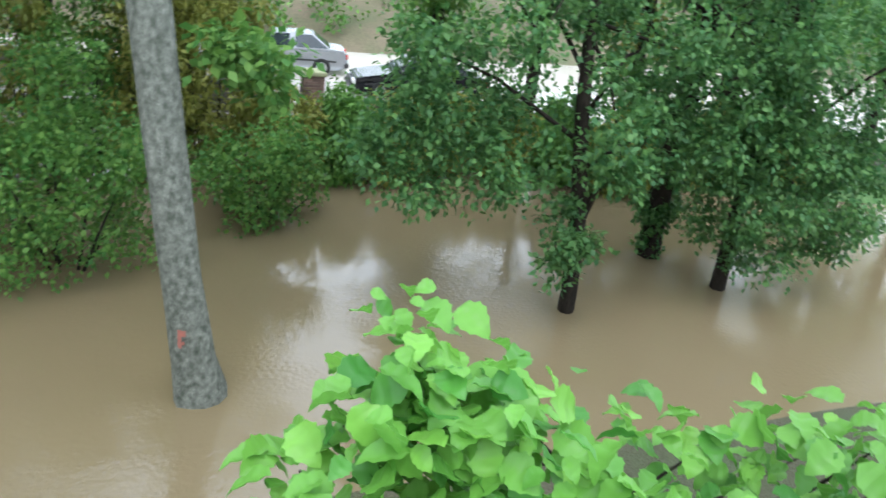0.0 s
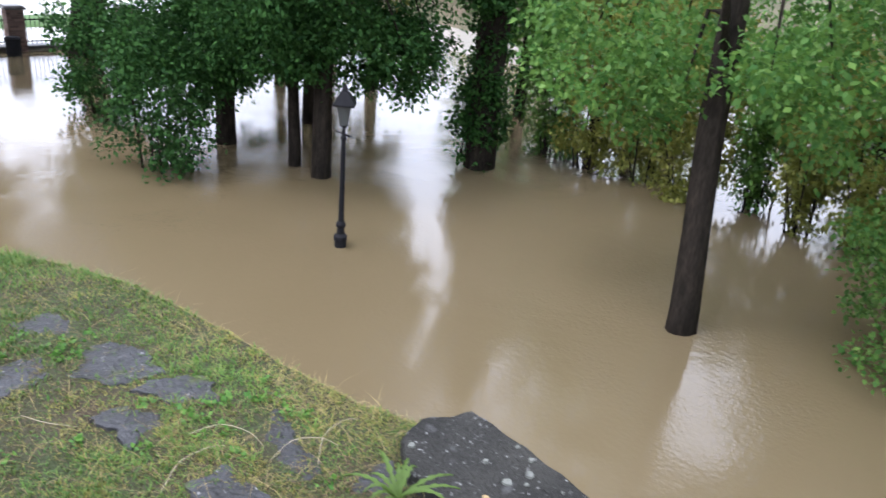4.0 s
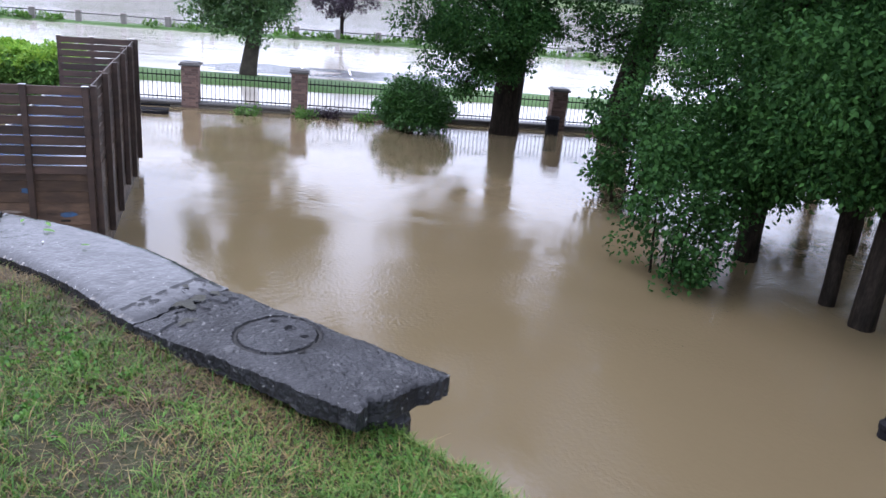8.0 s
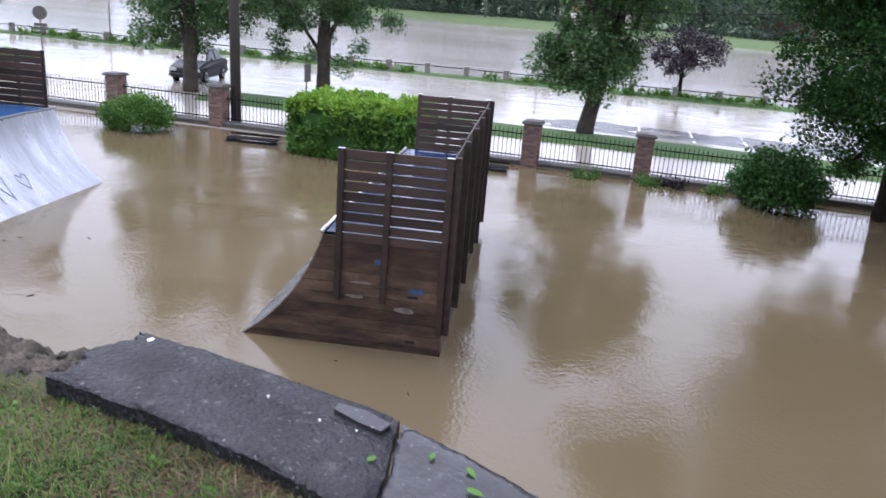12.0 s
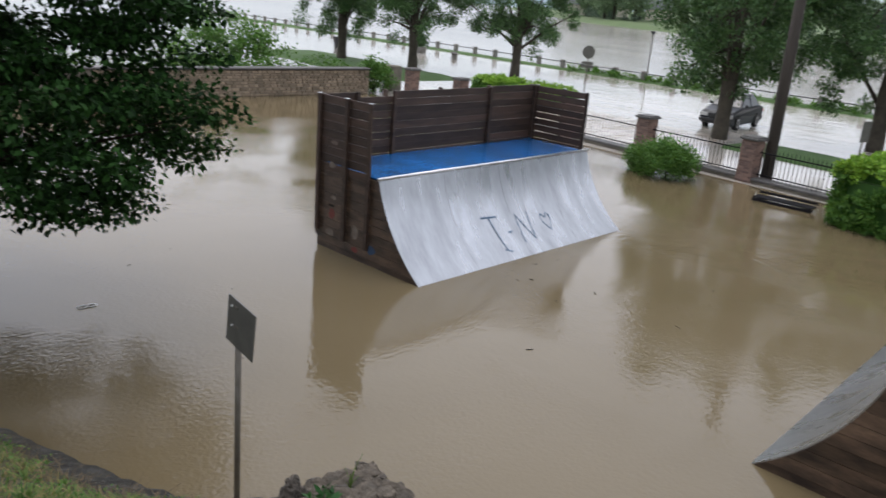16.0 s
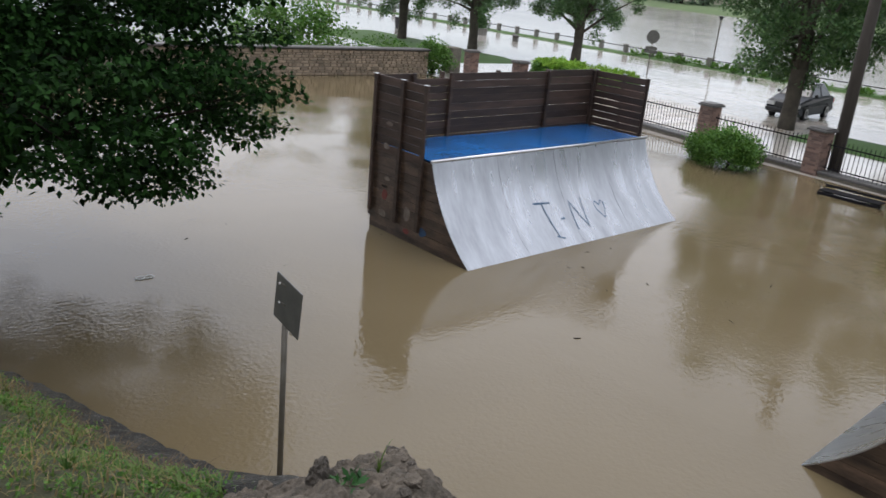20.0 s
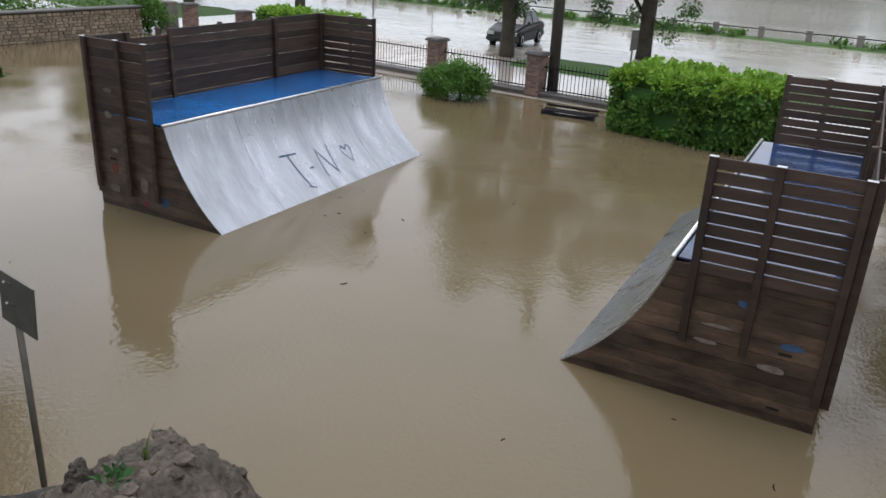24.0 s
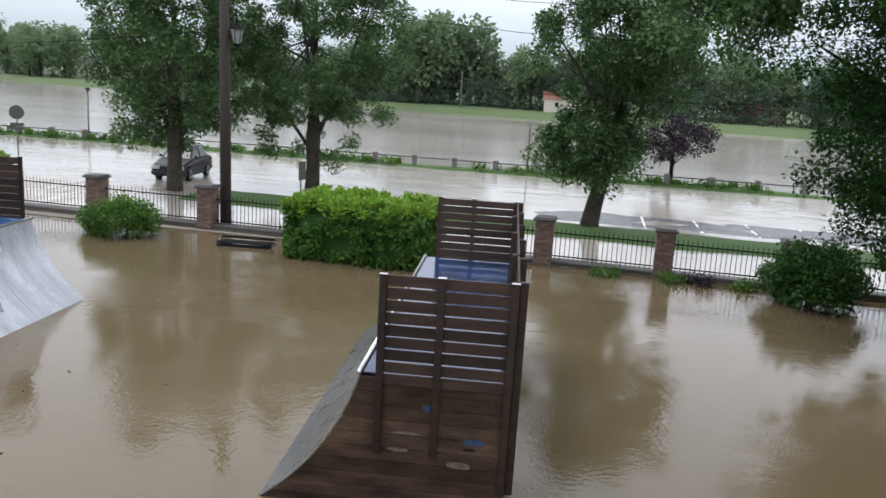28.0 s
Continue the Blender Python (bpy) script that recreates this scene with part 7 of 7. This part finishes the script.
while len(mat_c) < 1700:
    s_, u_ = r5.uniform(9.5, 22), r5.random() ** 1.5 * 0.55
    p = bank(s_, u_)
    if noise.noise(Vector((p.x * 1.3, p.y * 1.3, 14))) < r5.uniform(-0.3, 0.4) or inside(SLAB, p.x, p.y) or (u_ < 0.06 and 10.3 < s_ < 16.4):
        continue
    mat_c.append((p.x, p.y, p.z + 0.008, r5.uniform(0.02, 0.07)))
tagged(part("clover", leaf_cloud("clover", mat_c, 26, 0.016, 56, spread=0.08, droop=-0.3, flat=0.3, long=1.1), L_LIME), "low clover and moss among the grass", "weeds", kind="stuff")
# dry stalks and dead leaves by the slab
STALK = material("dry_stalk", (0.36, 0.31, 0.22), (0.26, 0.21, 0.14), 0.8, bump=0.1)
for i, (x, y, a, ln) in enumerate(((-1.7, 1.66, 2.1, 0.3), (-1.38, 1.5, 0.3, 0.33), (-1.82, 1.55, 1.4, 0.24), (-2.1, 1.4, 0.8, 0.27), (-1.1, 1.4, 2.6, 0.22), (-1.9, 1.2, 1.9, 0.3), (-1.65, 1.45, 5.2, 0.25), (-2.4, 1.15, 3.9, 0.22))):
    z = ground_at(x, y)
    tagged(part("dry_stalk", tube("dry_stalk", [tuple(along([(0, 0, 0.005), (ln * 0.4, 0.03, 0.035), (ln * 0.8, 0.0, 0.03), (ln, -0.04, 0.006)], k * 3 / 9)) for k in range(10)], [0.0011] * 6 + [0.001, 0.0009, 0.0008, 0.0006], 5), STALK, at=pose(x, y, z, 0, 0, math.degrees(a))), "pale dry bent stalk lying in the grass", "stalk", "dry stalks")
DEAD = material("dead_leaf", (0.24, 0.19, 0.09), (0.25, 0.16, 0.07), 0.7, scale=20, bump=0.2)
for i, (x, y) in enumerate(((-1.2, 1.93), (-1.2, 1.84), (-1.06, 1.81), (-0.92, 1.78))):
    me = LEAVES[i % 3].copy()
    me.materials.clear()
    tagged(part("dead_leaf", me, DEAD, at=pose(x, y, SLAB_Z + 0.008, 3, -4, 70 * i) @ Matrix.Diagonal((0.04, 0.022, 0.012, 1))), "yellow-brown dead leaf on the dark slab", "leaf", "fallen leaves")
tuft = [(*(bank(s, u) + Vector((0, 0, 0.05))), 0.16) for s, u in [(20.2 + 0.06 * i, 0.02 + 0.01 * (i % 5)) for i in range(24)]]
tagged(part("bank_weeds", leaf_cloud("bank_weeds", tuft, 60, 0.028, 33, droop=-0.5, long=2.4), L_LIME), "leafy weeds at the foot of the bank", "weeds", kind="stuff")

# small leaves and litter
for i, (x, y) in enumerate(((-6.55, -0.75), (-6.5, -0.62), (-6.38, -0.6), (-6.15, -0.35), (-6.42, -0.95))):
    s = 0.028 + 0.006 * (i % 3)
    m = pose(x, y, 3.52, 4, 3, 40 * i) @ Matrix.Diagonal((s * 1.6, s * 0.8, s * 0.4, 1))
    tagged(part("fallen_leaf", LEAVES[i % 3], None, at=m), "small wet fallen leaf on the coping stone", "leaf", "fallen leaves")
PLASTIC = material("white_plastic", (0.7, 0.7, 0.68), (0.6, 0.6, 0.6), 0.4, bump=0)
lt = thing("floating_litter", "pale scrap of plastic floating on the flood", "litter", pose(-9.15, -13.85, 0.01))
for dx in (-0.07, 0.07):
    part("loop", tube("loop", [(dx + 0.07 * math.cos(a), 0.05 * math.sin(a), 0) for a in np.linspace(0, 6.0, 14)], 0.012, 6), PLASTIC, lt)
for i in range(30):
    x, y = rng.uniform(-20, -5), rng.uniform(-16, -2)
    if x > -8.5 and y > -13:
        continue
    ln = rng.uniform(0.02, 0.08)
    tagged(part("floating_twig", tube("floating_twig", [(-ln, 0, 0), (0, ln * 0.2, 0.004), (ln, 0, 0)], rng.uniform(0.003, 0.008), 5), BARK_D, at=pose(x, y, 0.004, 0, 0, rng.uniform(0, 360))), "small dark twig floating on the flood", "twig", "floating debris")
# red paint mark and faded marks
for k, (a0, a1, z0, z1) in enumerate(((1.15, 1.3, 0.76, 0.98), (1.28, 1.48, 0.9, 0.97), (1.2, 1.42, 0.8, 0.84))):
    v = [((-0.262 * math.cos(a) - 0.085), (-0.262 * math.sin(a)), z) for a in (a0, (a0 + a1) / 2, a1) for z in (z0, z1)]
    part("paint_mark", mesh_of("paint_mark", v, [(0, 2, 3, 1), (2, 4, 5, 3)]), PAINT_RED, t1, "red spray-paint mark")
# broken flake and droppings on the coping
part("lifted_flake", slab_mesh([(-6.74, -1.17), (-6.72, -1.05), (-6.66, -0.94), (-6.60, -0.96), (-6.63, -1.05), (-6.69, -1.17)], 3.53, 0.03), SLATE, cap_c, "lifted flake at the joint")
for i, (c, x, y, r) in enumerate(((cap_c, -6.99, -2.13, 0.022), (cap_c, -6.62, -1.2, 0.008), (cap_c, -6.6, -1.05, 0.006), (cap_c, -6.72, -1.45, 0.007), (cap_b, -6.2, -0.55, 0.009))):
    v = [(x + r * rng.uniform(0.6, 1.2) * math.cos(a), y + 0.6 * r * rng.uniform(0.6, 1.2) * math.sin(a), 3.516) for a in np.linspace(0, 2 * math.pi, 10)[:-1]]
    v += [(p[0], p[1], 3.49) for p in v]
    part("bird_dropping", mesh_of("bird_dropping", v, [tuple(range(9))] + [(k, 9 + k, 9 + (k + 1) % 9, (k + 1) % 9) for k in range(9)]), PLASTIC, c, "white bird dropping")
